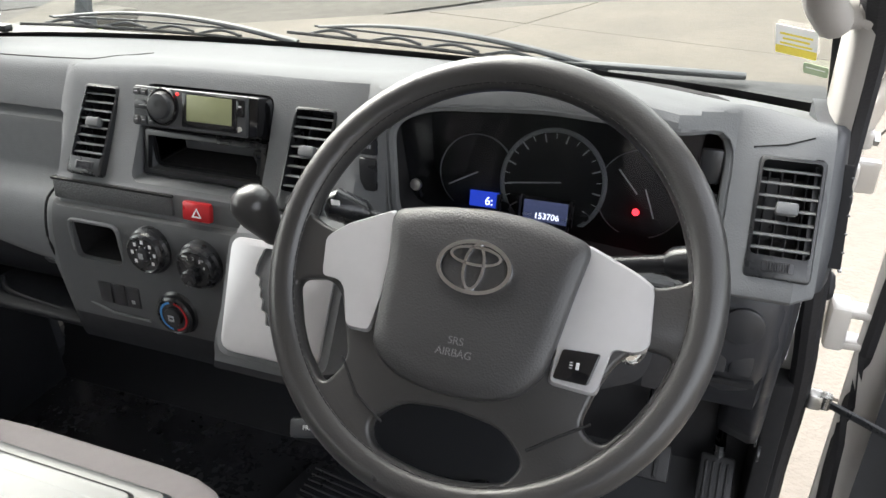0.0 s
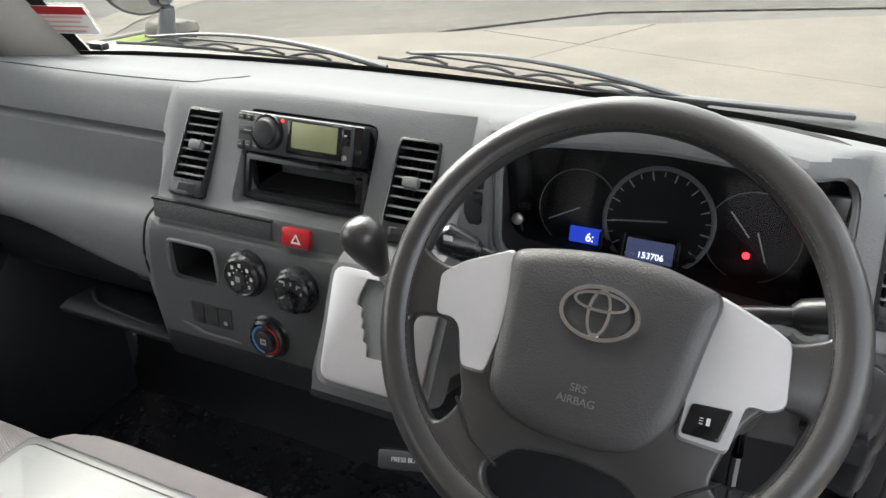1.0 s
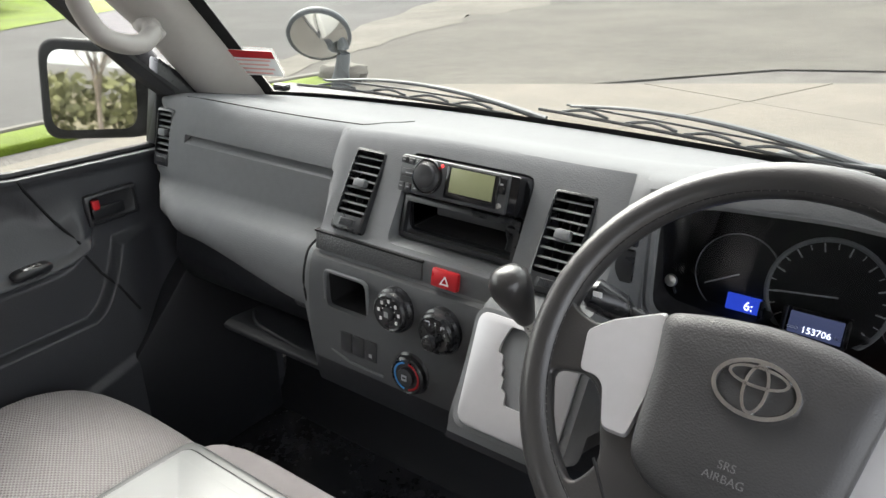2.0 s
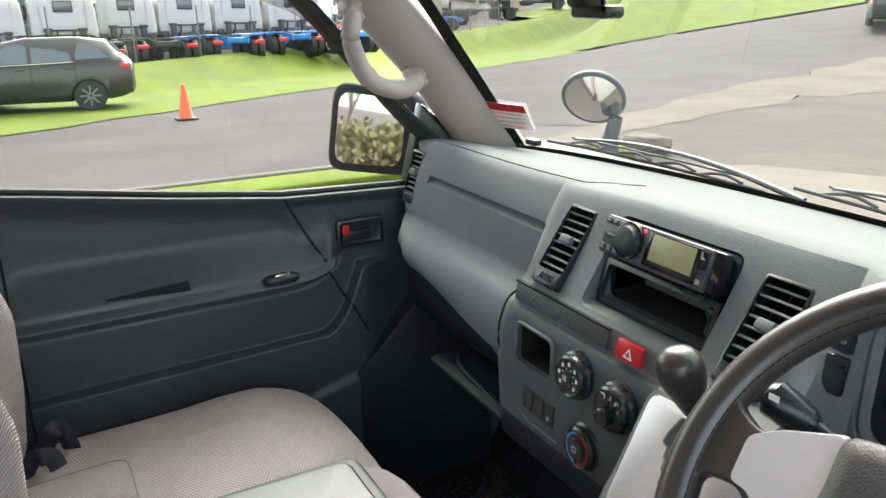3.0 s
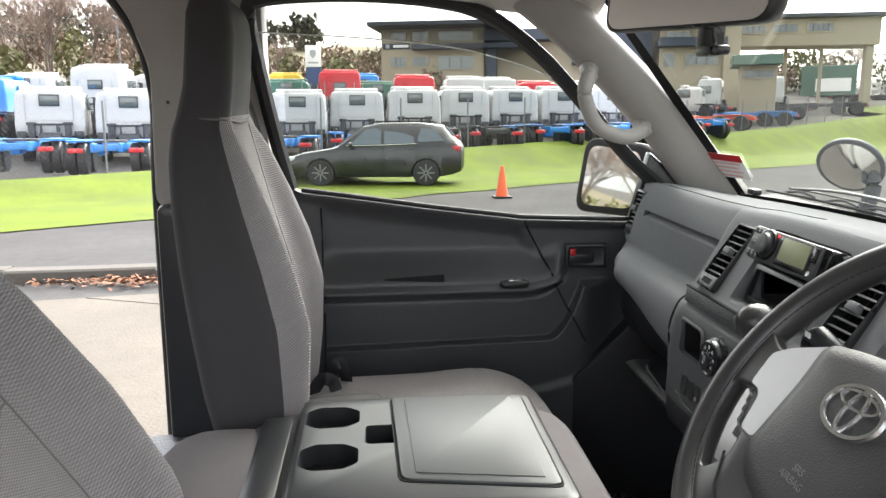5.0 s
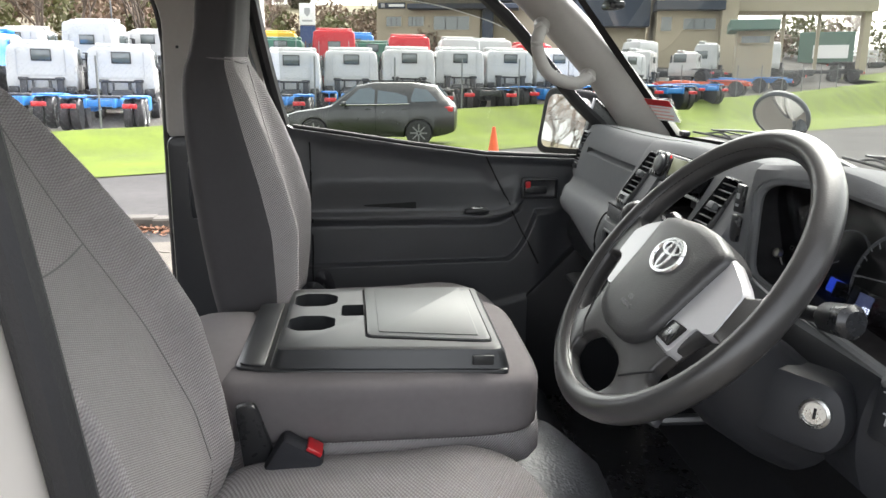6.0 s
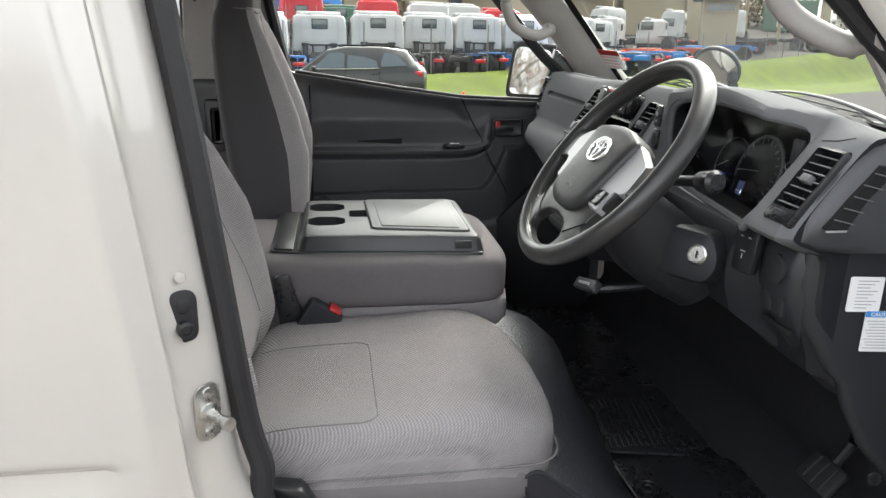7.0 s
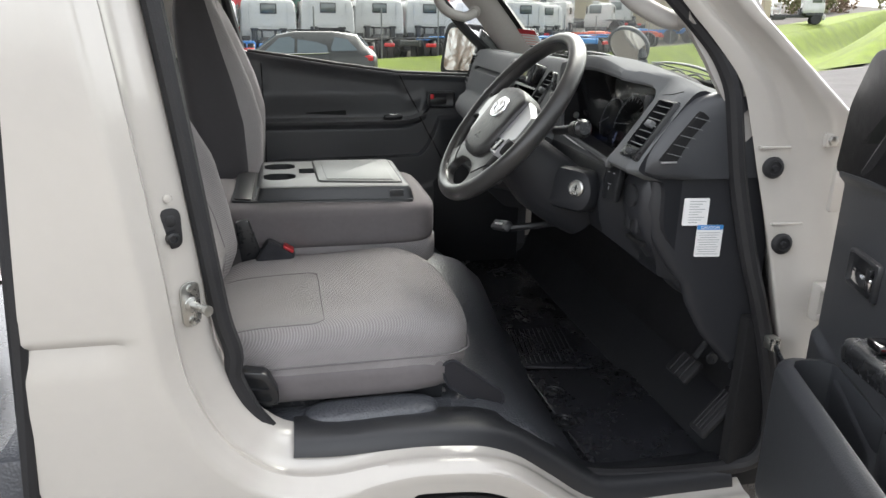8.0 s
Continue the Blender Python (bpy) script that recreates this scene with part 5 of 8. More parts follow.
part("rim_seam", tube([(RS * math.cos(math.tau * k / 96), RS * math.sin(math.tau * k / 96), ZS) for k in range(96)], 0.0007, 5, True), VOID, sw)
STITCH = material("grey thread", (0.085, 0.08, 0.078), 0.8)
part("stitching", join(*[moved(rbox((RS, 0, ZS + 0.0001), (0.0026, 0.0008, 0.0010)), pose(0, 0, 0, 0, 0, 2.25 * k)) for k in range(160)]), STITCH, sw, "fine stitches along the inside of the rim")


def plate(line, z0, z1, r=0.004):
    bm = prism(line, "z", z0, z1)
    bevel(bm, r, 3, 40)
    return bm


centre = prism([(0.192 * math.cos(math.tau * k / 64), 0.192 * math.sin(math.tau * k / 64)) for k in range(64)], "z", -0.010, 0.009)
arc = [(0.1835 * math.cos(radians(a)), 0.1835 * math.sin(radians(a))) for a in range(9, 172, 6)]
over = rounded([(0.150, 0.016)] + arc + [(-0.150, 0.016), (-0.094, 0.040), (0.094, 0.040)], 0.012, 3)
lw = rounded([(-0.179, -0.036), (-0.143, -0.030), (-0.126, -0.042), (-0.104, -0.100), (-0.124, -0.130), (-0.158, -0.092)], 0.014, 4)
rw_ = rounded([(0.149, -0.034), (0.178, -0.036), (0.168, -0.078), (0.132, -0.122), (0.112, -0.110), (0.120, -0.078), (0.132, -0.050)], 0.012, 4)
bw = rounded([(-0.072, -0.150), (-0.048, -0.126), (0.0, -0.120), (0.050, -0.126), (0.074, -0.150), (0.062, -0.170), (0.030, -0.181), (-0.030, -0.181), (-0.062, -0.170)], 0.014, 4)
centre = cut(centre, *[prism(q, "z", -0.05, 0.05) for q in (over, lw, rw_, bw)])
bevel(centre, 0.0055, 3, 50)
part("spokes", centre, LEATHER, sw, "four moulded spokes", smooth=50)
for q in ([(-0.110, -0.098), (-0.088, -0.128), (-0.058, -0.146)], [(0.122, -0.104), (0.098, -0.120), (0.074, -0.138)]):
    part("seam", tube([(x, y, 0.0092) for x, y in q], 0.0014, 6), VOID, sw)
ls = rounded([(-0.090, 0.047), (-0.136, 0.026), (-0.157, 0.010), (-0.151, -0.029), (-0.133, -0.029), (-0.124, -0.036), (-0.112, -0.072), (-0.088, -0.072), (-0.080, -0.010)], 0.006, 3)
rs = rounded([(0.090, 0.045), (0.137, 0.027), (0.153, 0.018), (0.158, -0.033), (0.148, -0.040), (0.128, -0.040), (0.121, -0.082), (0.080, -0.080), (0.082, -0.010)], 0.006, 3)
for line in (ls, rs):
    c0 = Vector((sum(p[0] for p in line) / len(line), sum(p[1] for p in line) / len(line)))
    bm = bmesh.new()
    def lift(x):
        return 0.0130 - 0.05 * max(0, abs(x) - 0.108)
    loft(bm, [[(x, y, -0.004) for x, y in line], [(x, y, lift(x) - 0.004) for x, y in line], [(c0.x + (x - c0.x) * 0.95, c0.y + (y - c0.y) * 0.95, lift(x)) for x, y in line]])
    part("silver_insert", bm, SILVER, sw, "satin silver spoke insert", smooth=40)
rock = part("rocker_switch", moved(prism(rounded([(0.088, -0.048), (0.120, -0.046), (0.114, -0.074), (0.084, -0.074)], 0.003), "z", 0.008, 0.0155, 0.0015), Matrix()), GLOSS_BLACK, sw, "black rocker switch")
part("symbol", join(rbox((0.103, -0.060, 0.0158), (0.003, 0.006, 0.0006), 0.0002, 1), *[rbox((0.0975, -0.058 - 0.0022 * k, 0.0158), (0.003, 0.0008, 0.0006)) for k in range(3)]), GREY_PRINT, rock)
pad_line = rounded([(-0.092, 0.046), (-0.047, 0.0555), (0.0, 0.060), (0.047, 0.0575), (0.098, 0.043), (0.090, 0.000), (0.083, -0.048), (0.077, -0.076), (0.056, -0.100), (0.025, -0.109), (-0.026, -0.109), (-0.062, -0.100), (-0.082, -0.082), (-0.084, -0.040), (-0.085, 0.0)], 0.014, 4)
rings = [[(x * k, y * k + (1 - k) * -0.02, z) for x, y in pad_line] for k, z in ((0.99, -0.02), (1.0, 0.004), (1.0, 0.012), (0.988, 0.0175), (0.95, 0.0212), (0.80, 0.0238), (0.45, 0.0252), (0.15, 0.0255))]
bm = bmesh.new()
loft(bm, rings)
pad = part("airbag_pad", bm, PAD, sw, "grained dark grey airbag cover", smooth=60)
part("hub_back", lathe([(0.03, -0.05), (0.042, -0.045), (0.048, -0.02), (0.045, 0.0), (0.0, 0.0)], 24), BLACK, sw)


EMBLEM = material("bright chrome plating", (0.66, 0.66, 0.67), 0.22, metal=1.0, vary=0.04, spread=0.03)


def oval(rx, ry, w, z, c=(0, 0), n=40):
    bm = bmesh.new()
    loft(bm, [[(c[0] + (rx + dw) * math.cos(math.tau * k / n), c[1] + (ry + dw) * math.sin(math.tau * k / n), zz) for k in range(n)] for dw, zz in ((-w, z - 0.002), (-w * 0.6, z + 0.0012), (w * 0.6, z + 0.0012), (w, z - 0.002))], wrap=True)
    return bm


LETTER = material("moulded lettering", (0.11, 0.11, 0.112), 0.4, vary=0.05)
em = part("emblem", join(oval(0.0325, 0.0225, 0.0029, 0.0275, (0, 0.004)), oval(0.0088, 0.0195, 0.0022, 0.0275, (0, 0.004)), oval(0.0225, 0.0078, 0.0022, 0.0275, (0, 0.0138))), EMBLEM, sw, "chrome oval emblem")
part("emblem_bed", moved(lathe([(0.0285, 0.0235), (0.0285, 0.0262), (0.0, 0.0268)], 36), pose(0, 0.004, 0) @ Matrix.Diagonal((1, 0.69, 1, 1))), PAD, sw)
part("word", join(letters("SRS", 0.0095, pose(-0.002, -0.0620, 0.0250)), letters("AIRBAG", 0.0095, pose(-0.002, -0.0725, 0.0248)), rbox((-0.002, -0.0672, 0.0242), (0.018, 0.0006, 0.0006)), rbox((-0.005, -0.086, 0.0233), (0.008, 0.0012, 0.0006))), LETTER, pad, "raised lettering in the cover")

# ---- seats ----
def lean_back(z, lean):
    """How far a reclined backrest goes back at a height."""
    return lean * (0.045 + 0.31 * max(0, z - 1.02))


# z, half width, front y (centre), bolster ahead, rear y
BACK_ROWS = [(0.945, 0.205, 0.085, 0.020, -0.015), (1.00, 0.215, 0.100, 0.030, -0.035), (1.10, 0.225, 0.105, 0.042, -0.050), (1.22, 0.228, 0.100, 0.058, -0.060), (1.32, 0.222, 0.082, 0.055, -0.066), (1.42, 0.205, 0.060, 0.042, -0.070), (1.50, 0.180, 0.045, 0.025, -0.070), (1.545, 0.150, 0.035, 0.012, -0.066), (1.57, 0.128, 0.034, 0.006, -0.058), (1.62, 0.124, 0.044, 0.004, -0.042), (1.70, 0.124, 0.054, 0.004, -0.030), (1.745, 0.118, 0.054, 0.002, -0.024), (1.768, 0.100, 0.044, 0.0, -0.014), (1.775, 0.070, 0.030, 0.0, 0.0)]


def backrest(cx, w, lean=0.0):
    """Backrest with its one-piece headrest: side bolsters, waist, shoulders; rings from bottom to top."""
    rows = BACK_ROWS
    rings = []
    n = 64
    fine = [lerp_table(rows[0][0] + (rows[-1][0] - rows[0][0]) * i / 44, rows) for i in range(45)]
    for i, (hw, yf, bol, yr) in enumerate(fine):
        z = rows[0][0] + (rows[-1][0] - rows[0][0]) * i / 44
        ring = []
        for k in range(n):
            a = math.tau * k / n
            c, s = math.cos(a), math.sin(a)
            u = math.copysign(abs(c) ** 0.55, c)
            if s >= 0:
                y = yf * abs(s) ** 0.35 + (yr + yf) / 2 * (1 - abs(s) ** 0.35) + bol * math.exp(-((abs(u) - 0.80) / 0.16) ** 2) * min(1, s * 4)
            else:
                y = yr * abs(s) ** 0.5 + (yr + yf) / 2 * (1 - abs(s) ** 0.5)
            ring.append((cx + hw * u * w, y - lean_back(z, lean), z))
        rings.append(ring)
    bm = bmesh.new()
    loft(bm, rings)
    return bm


def cushion_shape(u, v, w):
    dz = 0.0
    if w > 0:
        dz = w * (0.010 * math.exp(-((abs(u) - 0.80) / 0.2) ** 2) - 0.012 * math.exp(-(u / 0.5) ** 2) * max(0, 0.5 - v))
        dz += w * 0.012 * math.exp(-((v - 0.55) / 0.35) ** 2)
    return (0, 0.02 * (1 - u * u) * max(0, v), dz - (0.03 * max(0, v - 0.6) if w > 0 else 0))


# seam tubes darker than the cloth, for the shade in its creases
SEAM_CLOTH = material("seam cloth with crease shade", (0.15, 0.142, 0.145), 0.9, vary=0.1)


def seam_half(z):
    """Half the width of the backrest's centre panel at a height."""
    return lerp_table(z, [(0.9, 0.115), (1.1, 0.128), (1.25, 0.112), (1.345, 0.095), (1.6, 0.085)])[0]


def front_line(tree, pts):
    """Seam points laid on a backrest from ahead."""
    return drape(tree, pts, 0.0, (0, -1, 0), (0, 1.0, 0))


def single_seat(cx, label, lean=0.0, inset=(-0.118, 0.118), ahead=0.0):
    s = thing("seat", (cx, 0.3, 0.8), label, "seat", "front seats")
    cb = pillow((cx, 0.285 + ahead / 2, 0.903), (0.50, 0.50 + ahead, 0.135), 5.0, 14, cushion_shape)
    ct = BVHTree.FromBMesh(cb)
    c = part("cushion", cb, FABRIC, s, "woven grey seat cushion", smooth=70)
    c.data.materials.append(FABRIC_MID)
    x0, x1 = cx + inset[0], cx + inset[1]
    for poly in c.data.polygons:
        p = poly.center
        if poly.normal.z > 0.5 and x0 < p.x < x1 and p.y < 0.255:
            poly.material_index = 1
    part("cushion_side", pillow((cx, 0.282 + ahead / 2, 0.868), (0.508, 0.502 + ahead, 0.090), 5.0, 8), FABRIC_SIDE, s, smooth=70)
    line = [(x0, 0.06 + 0.019 * k, 0) for k in range(10)] + [(x0 + 0.004, 0.245, 0), (x0 + 0.014, 0.254, 0)] + [(x0 + 0.014 + (x1 - x0 - 0.028) * k / 8, 0.256, 0) for k in range(1, 9)] + [(x1 - 0.004, 0.245, 0)] + [(x1, 0.231 - 0.019 * k, 0) for k in range(10)]
    part("seam", tube(drape(ct, line), 0.0013, 6), SEAM_CLOTH, c)
    part("seam", tube(catmull([(cx - 0.25, 0.10, 0.908), (cx - 0.249, 0.38 + ahead, 0.910), (cx - 0.225, 0.520 + ahead, 0.906), (cx - 0.10, 0.545 + ahead, 0.904), (cx + 0.10, 0.545 + ahead, 0.904), (cx + 0.225, 0.520 + ahead, 0.906), (cx + 0.249, 0.38 + ahead, 0.910), (cx + 0.25, 0.10, 0.908)], 6), 0.0018, 6), SEAM_CLOTH, c)
    bb = backrest(cx, 1.0, lean)
    bt = BVHTree.FromBMesh(bb)
    b = part("backrest", bb, FABRIC, s, "woven grey backrest with a built-in headrest", smooth=70)
    b.data.materials.append(BACK_CLOTH)
    b.data.materials.append(FABRIC_MID)
    for poly in b.data.polygons:
        p = poly.center
        u = abs(p.x - cx)
        hw, yf, _, yr = lerp_table(p.z, BACK_ROWS)
        if u > 0.955 * hw or p.y + lean_back(p.z, lean) < yr + 0.35 * (yf - yr) or p.z > 1.56:
            poly.material_index = 1
        elif u < seam_half(p.z) and p.z < 1.345:
            poly.material_index = 2
    for sg in (-1, 1):
        part("seam", tube(front_line(bt, [(cx + sg * seam_half(z), 0, z) for z in [0.97 + 0.02 * k for k in range(30)]]), 0.0012, 6), SEAM_CLOTH, b)
    part("seam", tube(front_line(bt, [(cx - 0.095 + 0.0095 * k, 0, 1.345 - 0.006 * math.sin(math.pi * k / 20)) for k in range(21)]), 0.0012, 6), SEAM_CLOTH, b)
    part("seam", tube(catmull([(x, y - lean_back(z, lean), z) for x, y, z in [(cx - 0.13, -0.01, 1.565), (cx - 0.12, 0.032, 1.563), (cx, 0.038, 1.555), (cx + 0.12, 0.032, 1.563), (cx + 0.13, -0.01, 1.565)]], 5), 0.002, 6), SEAM_CLOTH, b)
    part("base", rbox((cx, 0.27, 0.815), (0.44, 0.42, 0.045), 0.006), SATIN_BLACK, s)
    return s


driver_seat = single_seat(0.425, "grey woven driver seat with a tall reclined backrest", 1.0, (-0.097, 0.205))
passenger_seat = single_seat(-0.440, "grey woven passenger seat with a tall backrest", 0.12, ahead=0.07)
part("recliner", cut(prism(rounded([(0.085, 0.928), (0.148, 0.917), (0.167, 0.877), (0.166, 0.850), (0.120, 0.850), (0.085, 0.862)], 0.010), "x", 0.676, 0.706, 0.004), prism(rounded([(0.095, 0.914), (0.141, 0.906), (0.152, 0.884), (0.095, 0.890)], 0.006), "x", 0.698, 0.72), prism(rounded([(0.095, 0.882), (0.154, 0.876), (0.155, 0.862), (0.12, 0.861), (0.095, 0.868)], 0.005), "x", 0.698, 0.72)), SATIN_BLACK, driver_seat, "black moulded recliner lever")
for z in (0.826, 0.806):
    part("slide_rail", rbox((0.62, 0.43, z), (0.012, 0.12, 0.006), 0.001), STEEL, driver_seat)
CARPET = material("black needle carpet", (0.016, 0.0155, 0.019), 0.9, grain=0.7, grain_scale=500, kind="noise", vary=0.25, vary_scale=30)
FLAP = rounded([(0.470, 0.880), (0.498, 0.890), (0.552, 0.847), (0.598, 0.812), (0.603, 0.787), (0.583, 0.783), (0.535, 0.803), (0.488, 0.835)], 0.010)
flap = part("skirt_flap", prism(FLAP, "x", 0.655, 0.660, 0.001), CARPET, driver_seat, "black carpet flap with a stitched edge")
part("bound_edge", tube([(0.659, y, z) for y, z in FLAP], 0.0035, 6, True), BELT, flap)

# middle seat: base cushion, folded backrest with its console tray
mid_seat = thing("middle_seat", (0, 0.3, 0.85), "grey middle seat folded flat into a console", "seat", "front seats")
part("base_cushion", pillow((-0.008, 0.300, 0.955), (0.40, 0.54, 0.085), 6.0, 8), FABRIC, mid_seat, "woven grey lower cushion", smooth=70)
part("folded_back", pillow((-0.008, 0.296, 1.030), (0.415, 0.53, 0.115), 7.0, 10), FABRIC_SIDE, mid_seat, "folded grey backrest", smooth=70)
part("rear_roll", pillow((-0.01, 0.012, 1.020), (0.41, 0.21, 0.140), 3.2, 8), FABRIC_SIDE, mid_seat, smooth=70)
TRAY = material("satin charcoal tray plastic", (0.024, 0.026, 0.028), 0.36, vary=0.05, spread=0.01)
tray_line = rounded([(-0.185, 0.064), (0.128, 0.064), (0.146, 0.115), (0.174, 0.502), (-0.176, 0.507), (-0.190, 0.115)], 0.012, 3)
bm = bmesh.new()
loft(bm, [[(x, y, 1.070) for x, y in tray_line], [(x, y, 1.089) for x, y in tray_line]])
bevel(bm, 0.003, 2, 40)
tray = part("console_tray", bm, TRAY, mid_seat, "black plastic console tray with two cup holders")
part("pad_rim", tube([(-0.172, 0.108, 1.0905), (-0.168, 0.076, 1.0905), (0.116, 0.076, 1.0905), (0.128, 0.108, 1.0905)], 0.0022, 6), TRAY, tray)
top_bm = bmesh.new()
loft(top_bm, [[(x, y, z) for x, y in rounded([(x0, y0), (x1, y0), (x2, y1), (x3, y1)], 0.016, 4)] for z, x0, x1, x2, x3, y0, y1 in ((1.086, -0.184, 0.141, 0.170, -0.174, 0.118, 0.505), (1.094, -0.182, 0.137, 0.166, -0.172, 0.122, 0.503), (1.110, -0.181, 0.137, 0.163, -0.171, 0.127, 0.499), (1.1180, -0.179, 0.134, 0.158, -0.169, 0.131, 0.493), (1.1205, -0.175, 0.128, 0.150, -0.165, 0.137, 0.487))])
hexes = []
for cx in (-0.106, 0.020):
    hexes.append(prism(rounded([(cx - 0.022, 0.139), (cx + 0.022, 0.139), (cx + 0.038, 0.159), (cx + 0.036, 0.200), (cx + 0.020, 0.220), (cx - 0.020, 0.220), (cx - 0.036, 0.200), (cx - 0.038, 0.159)], 0.006, 2), "z", 1.03, 1.2))
hexes.append(prism(rounded([(-0.072, 0.229), (-0.012, 0.229), (-0.012, 0.285), (-0.072, 0.285)], 0.008, 2), "z", 1.06, 1.2))
part("raised_top", cut(top_bm, *hexes), TRAY, tray, smooth=30)
# black patch for the shade down in the slot
part("slot_floor", prism(rect(0.066, 0.062, 0.01, 3, -0.042, 0.257), "z", 1.0885, 1.0900), VOID, tray)
part("rear_pad", prism(rounded([(-0.176, 0.070), (0.122, 0.070), (0.136, 0.112), (-0.178, 0.112)], 0.010, 3), "z", 1.0885, 1.0925, 0.0015), TRAY, tray, "soft black pad behind the cup holders")
part("latch", rbox((0.1665, 0.46, 1.104), (0.004, 0.034, 0.016), 0.001), TRAY, tray)
LID = material("grained grey lid", (0.085, 0.090, 0.090), 0.38, vary=0.03, spread=0.02)
lid_line = rounded([(-0.164, 0.270), (0.094, 0.276), (0.130, 0.478), (-0.154, 0.478)], 0.014)
lid = part("lid", prism(lid_line, "z", 1.1195, 1.1245, 0.0015), LID, tray, "grained grey console lid")
part("inset", prism(rounded([(-0.154, 0.290), (0.084, 0.295), (0.112, 0.460), (-0.146, 0.460)], 0.004), "z", 1.1245, 1.1262, 0.0006), LID, lid)
part("lid_gap", cut(prism(rounded([(-0.167, 0.266), (0.097, 0.272), (0.134, 0.481), (-0.157, 0.481)], 0.015), "z", 1.1190, 1.1214), prism(lid_line, "z", 1.0, 1.2)), VOID, tray)
# black patches put deep shade into the shallow cup wells
for cx in (-0.106, 0.020):
    part("cup_well", prism(rect(0.084, 0.088, 0.02, 3, cx, 0.180), "z", 1.0885, 1.0900), VOID, tray)
part("hinge_cover", prism(rounded([(0.075, 1.06), (0.105, 1.065), (0.125, 1.0), (0.14, 0.945), (0.085, 0.945)], 0.012), "x", 0.198, 0.214, 0.004), SATIN_BLACK, mid_seat, "black hinge cover beside the folded seat")

# belt buckle between the seats
buckle = thing("seat_belt_buckle", (0.22, 0.17, 0.95), "black seat belt buckle with a red release button", "seat belt buckle")
bmx = facing((0.222, 0.175, 0.992), (-0.05, 0.52, 0.85), (0, -1, 0)) @ Matrix.Scale(1.28, 4)
part("case", moved(rbox((0, 0, -0.035), (0.036, 0.058, 0.085), 0.008), bmx), BELT, buckle)
part("button", moved(rbox((0, -0.012, 0.009), (0.030, 0.020, 0.006), 0.002), bmx), RED, buckle, "red release button")
part("strap", tube(catmull([(0.236, 0.15, 0.955), (0.245, 0.10, 0.915), (0.25, 0.03, 0.90)], 5), 0.012, 8, False, 0.3), BELT, buckle)
buckle2 = thing("seat_belt_buckle", (-0.20, 0.14, 0.98), "black seat belt buckle beside the passenger seat", "seat belt buckle")
bmx = facing((-0.232, 0.165, 1.03), (0.1, 0.35, 0.93), (0, -1, 0))
part("case", moved(rbox((0, 0, -0.035), (0.034, 0.050, 0.090), 0.008), bmx), BELT, buckle2)
part("strap", tube(catmull([(-0.232, 0.15, 0.99), (-0.215, 0.10, 0.97), (-0.20, 0.04, 0.95)], 5), 0.014, 8, False, 0.3), BELT, buckle2)
loose = thing("loose_belt", (-0.60, 0.16, 0.97), "crumpled black belt webbing on the passenger seat", "seat belt")
for k, line in enumerate(([(-0.575, 0.10, 0.955), (-0.582, 0.122, 0.990), (-0.574, 0.138, 0.998), (-0.584, 0.152, 0.985), (-0.578, 0.160, 0.955)], [(-0.615, 0.12, 0.955), (-0.622, 0.142, 0.985), (-0.616, 0.155, 1.012), (-0.622, 0.166, 1.016), (-0.618, 0.176, 0.995), (-0.624, 0.182, 0.955)])):
    part("webbing", tube(catmull(line, 6), 0.014, 8, False, 0.14, (1, 0.4 - 0.8 * k, 0.3)), BELT, loose)

# ---- doors: drawn closed, the driver's then swung open ----
def door_depth(y, z, sill_z):
    """How far the inner trim stands in from its base plane."""
    def step(v, a, b):
        t = min(1, max(0, (v - a) / (b - a)))
        return t * t * (3 - 2 * t)
    rise = max(0.0, y - 0.60) / 0.10
    nose = 1.146 + 0.030 * rise ** 2
    arm = step(y, 0.09, 0.12) * (1 - step(y, 0.675, 0.715))
    h = 0.050 * step(z, nose, nose + 0.006) * (1 - 0.30 * step(z, nose + 0.008, nose + 0.022) - 0.55 * step(z, nose + 0.020, nose + 0.070) - 0.15 * step(z, nose + 0.05, nose + 0.10)) * arm
    # the long hollow under the armrest, rounded up at its front end, over the proud pocket below
    h -= 0.016 * step(z, nose - 0.026, nose - 0.016) * (1 - step(z, nose - 0.004, nose)) * arm
    lip = 1.012 + 0.02 * (y - 0.3) + 0.10 * (max(0.0, y - 0.660) / 0.075) ** 2
    lip = min(lip, 1.15)
    h += 0.030 * (1 - step(z, lip, lip + 0.006 + 0.10 * max(0.0, y - 0.665))) * step(y, 0.06, 0.09) * (1 - step(y, 0.74, 0.84))
    arc = 0.880 + 0.25 * max(0.0, y - 0.60)
    h += 0.010 * (1 - step(z, arc, arc + 0.016)) * step(y, 0.52, 0.64)
    # hollow above the armrest, with a soft border
    h -= 0.016 * step(z, 1.20, 1.25) * (1 - step(z, sill_z - 0.05, sill_z - 0.012)) * step(y, 0.10, 0.16) * (1 - step(y, 0.60 - 0.5 * (z - 1.24), 0.635 - 0.5 * (z - 1.24)))
    h += 0.012 * step(z, sill_z - 0.022, sill_z - 0.004)
    return h


FIXED_Z = [0.66 + 0.02 * k for k in range(10)] + [0.86 + 0.006 * k for k in range(22)] + [0.992 + 0.002 * k for k in range(40)] + [1.074 + 0.008 * k for k in range(8)] + [1.136 + 0.002 * k for k in range(32)] + [1.203, 1.21]


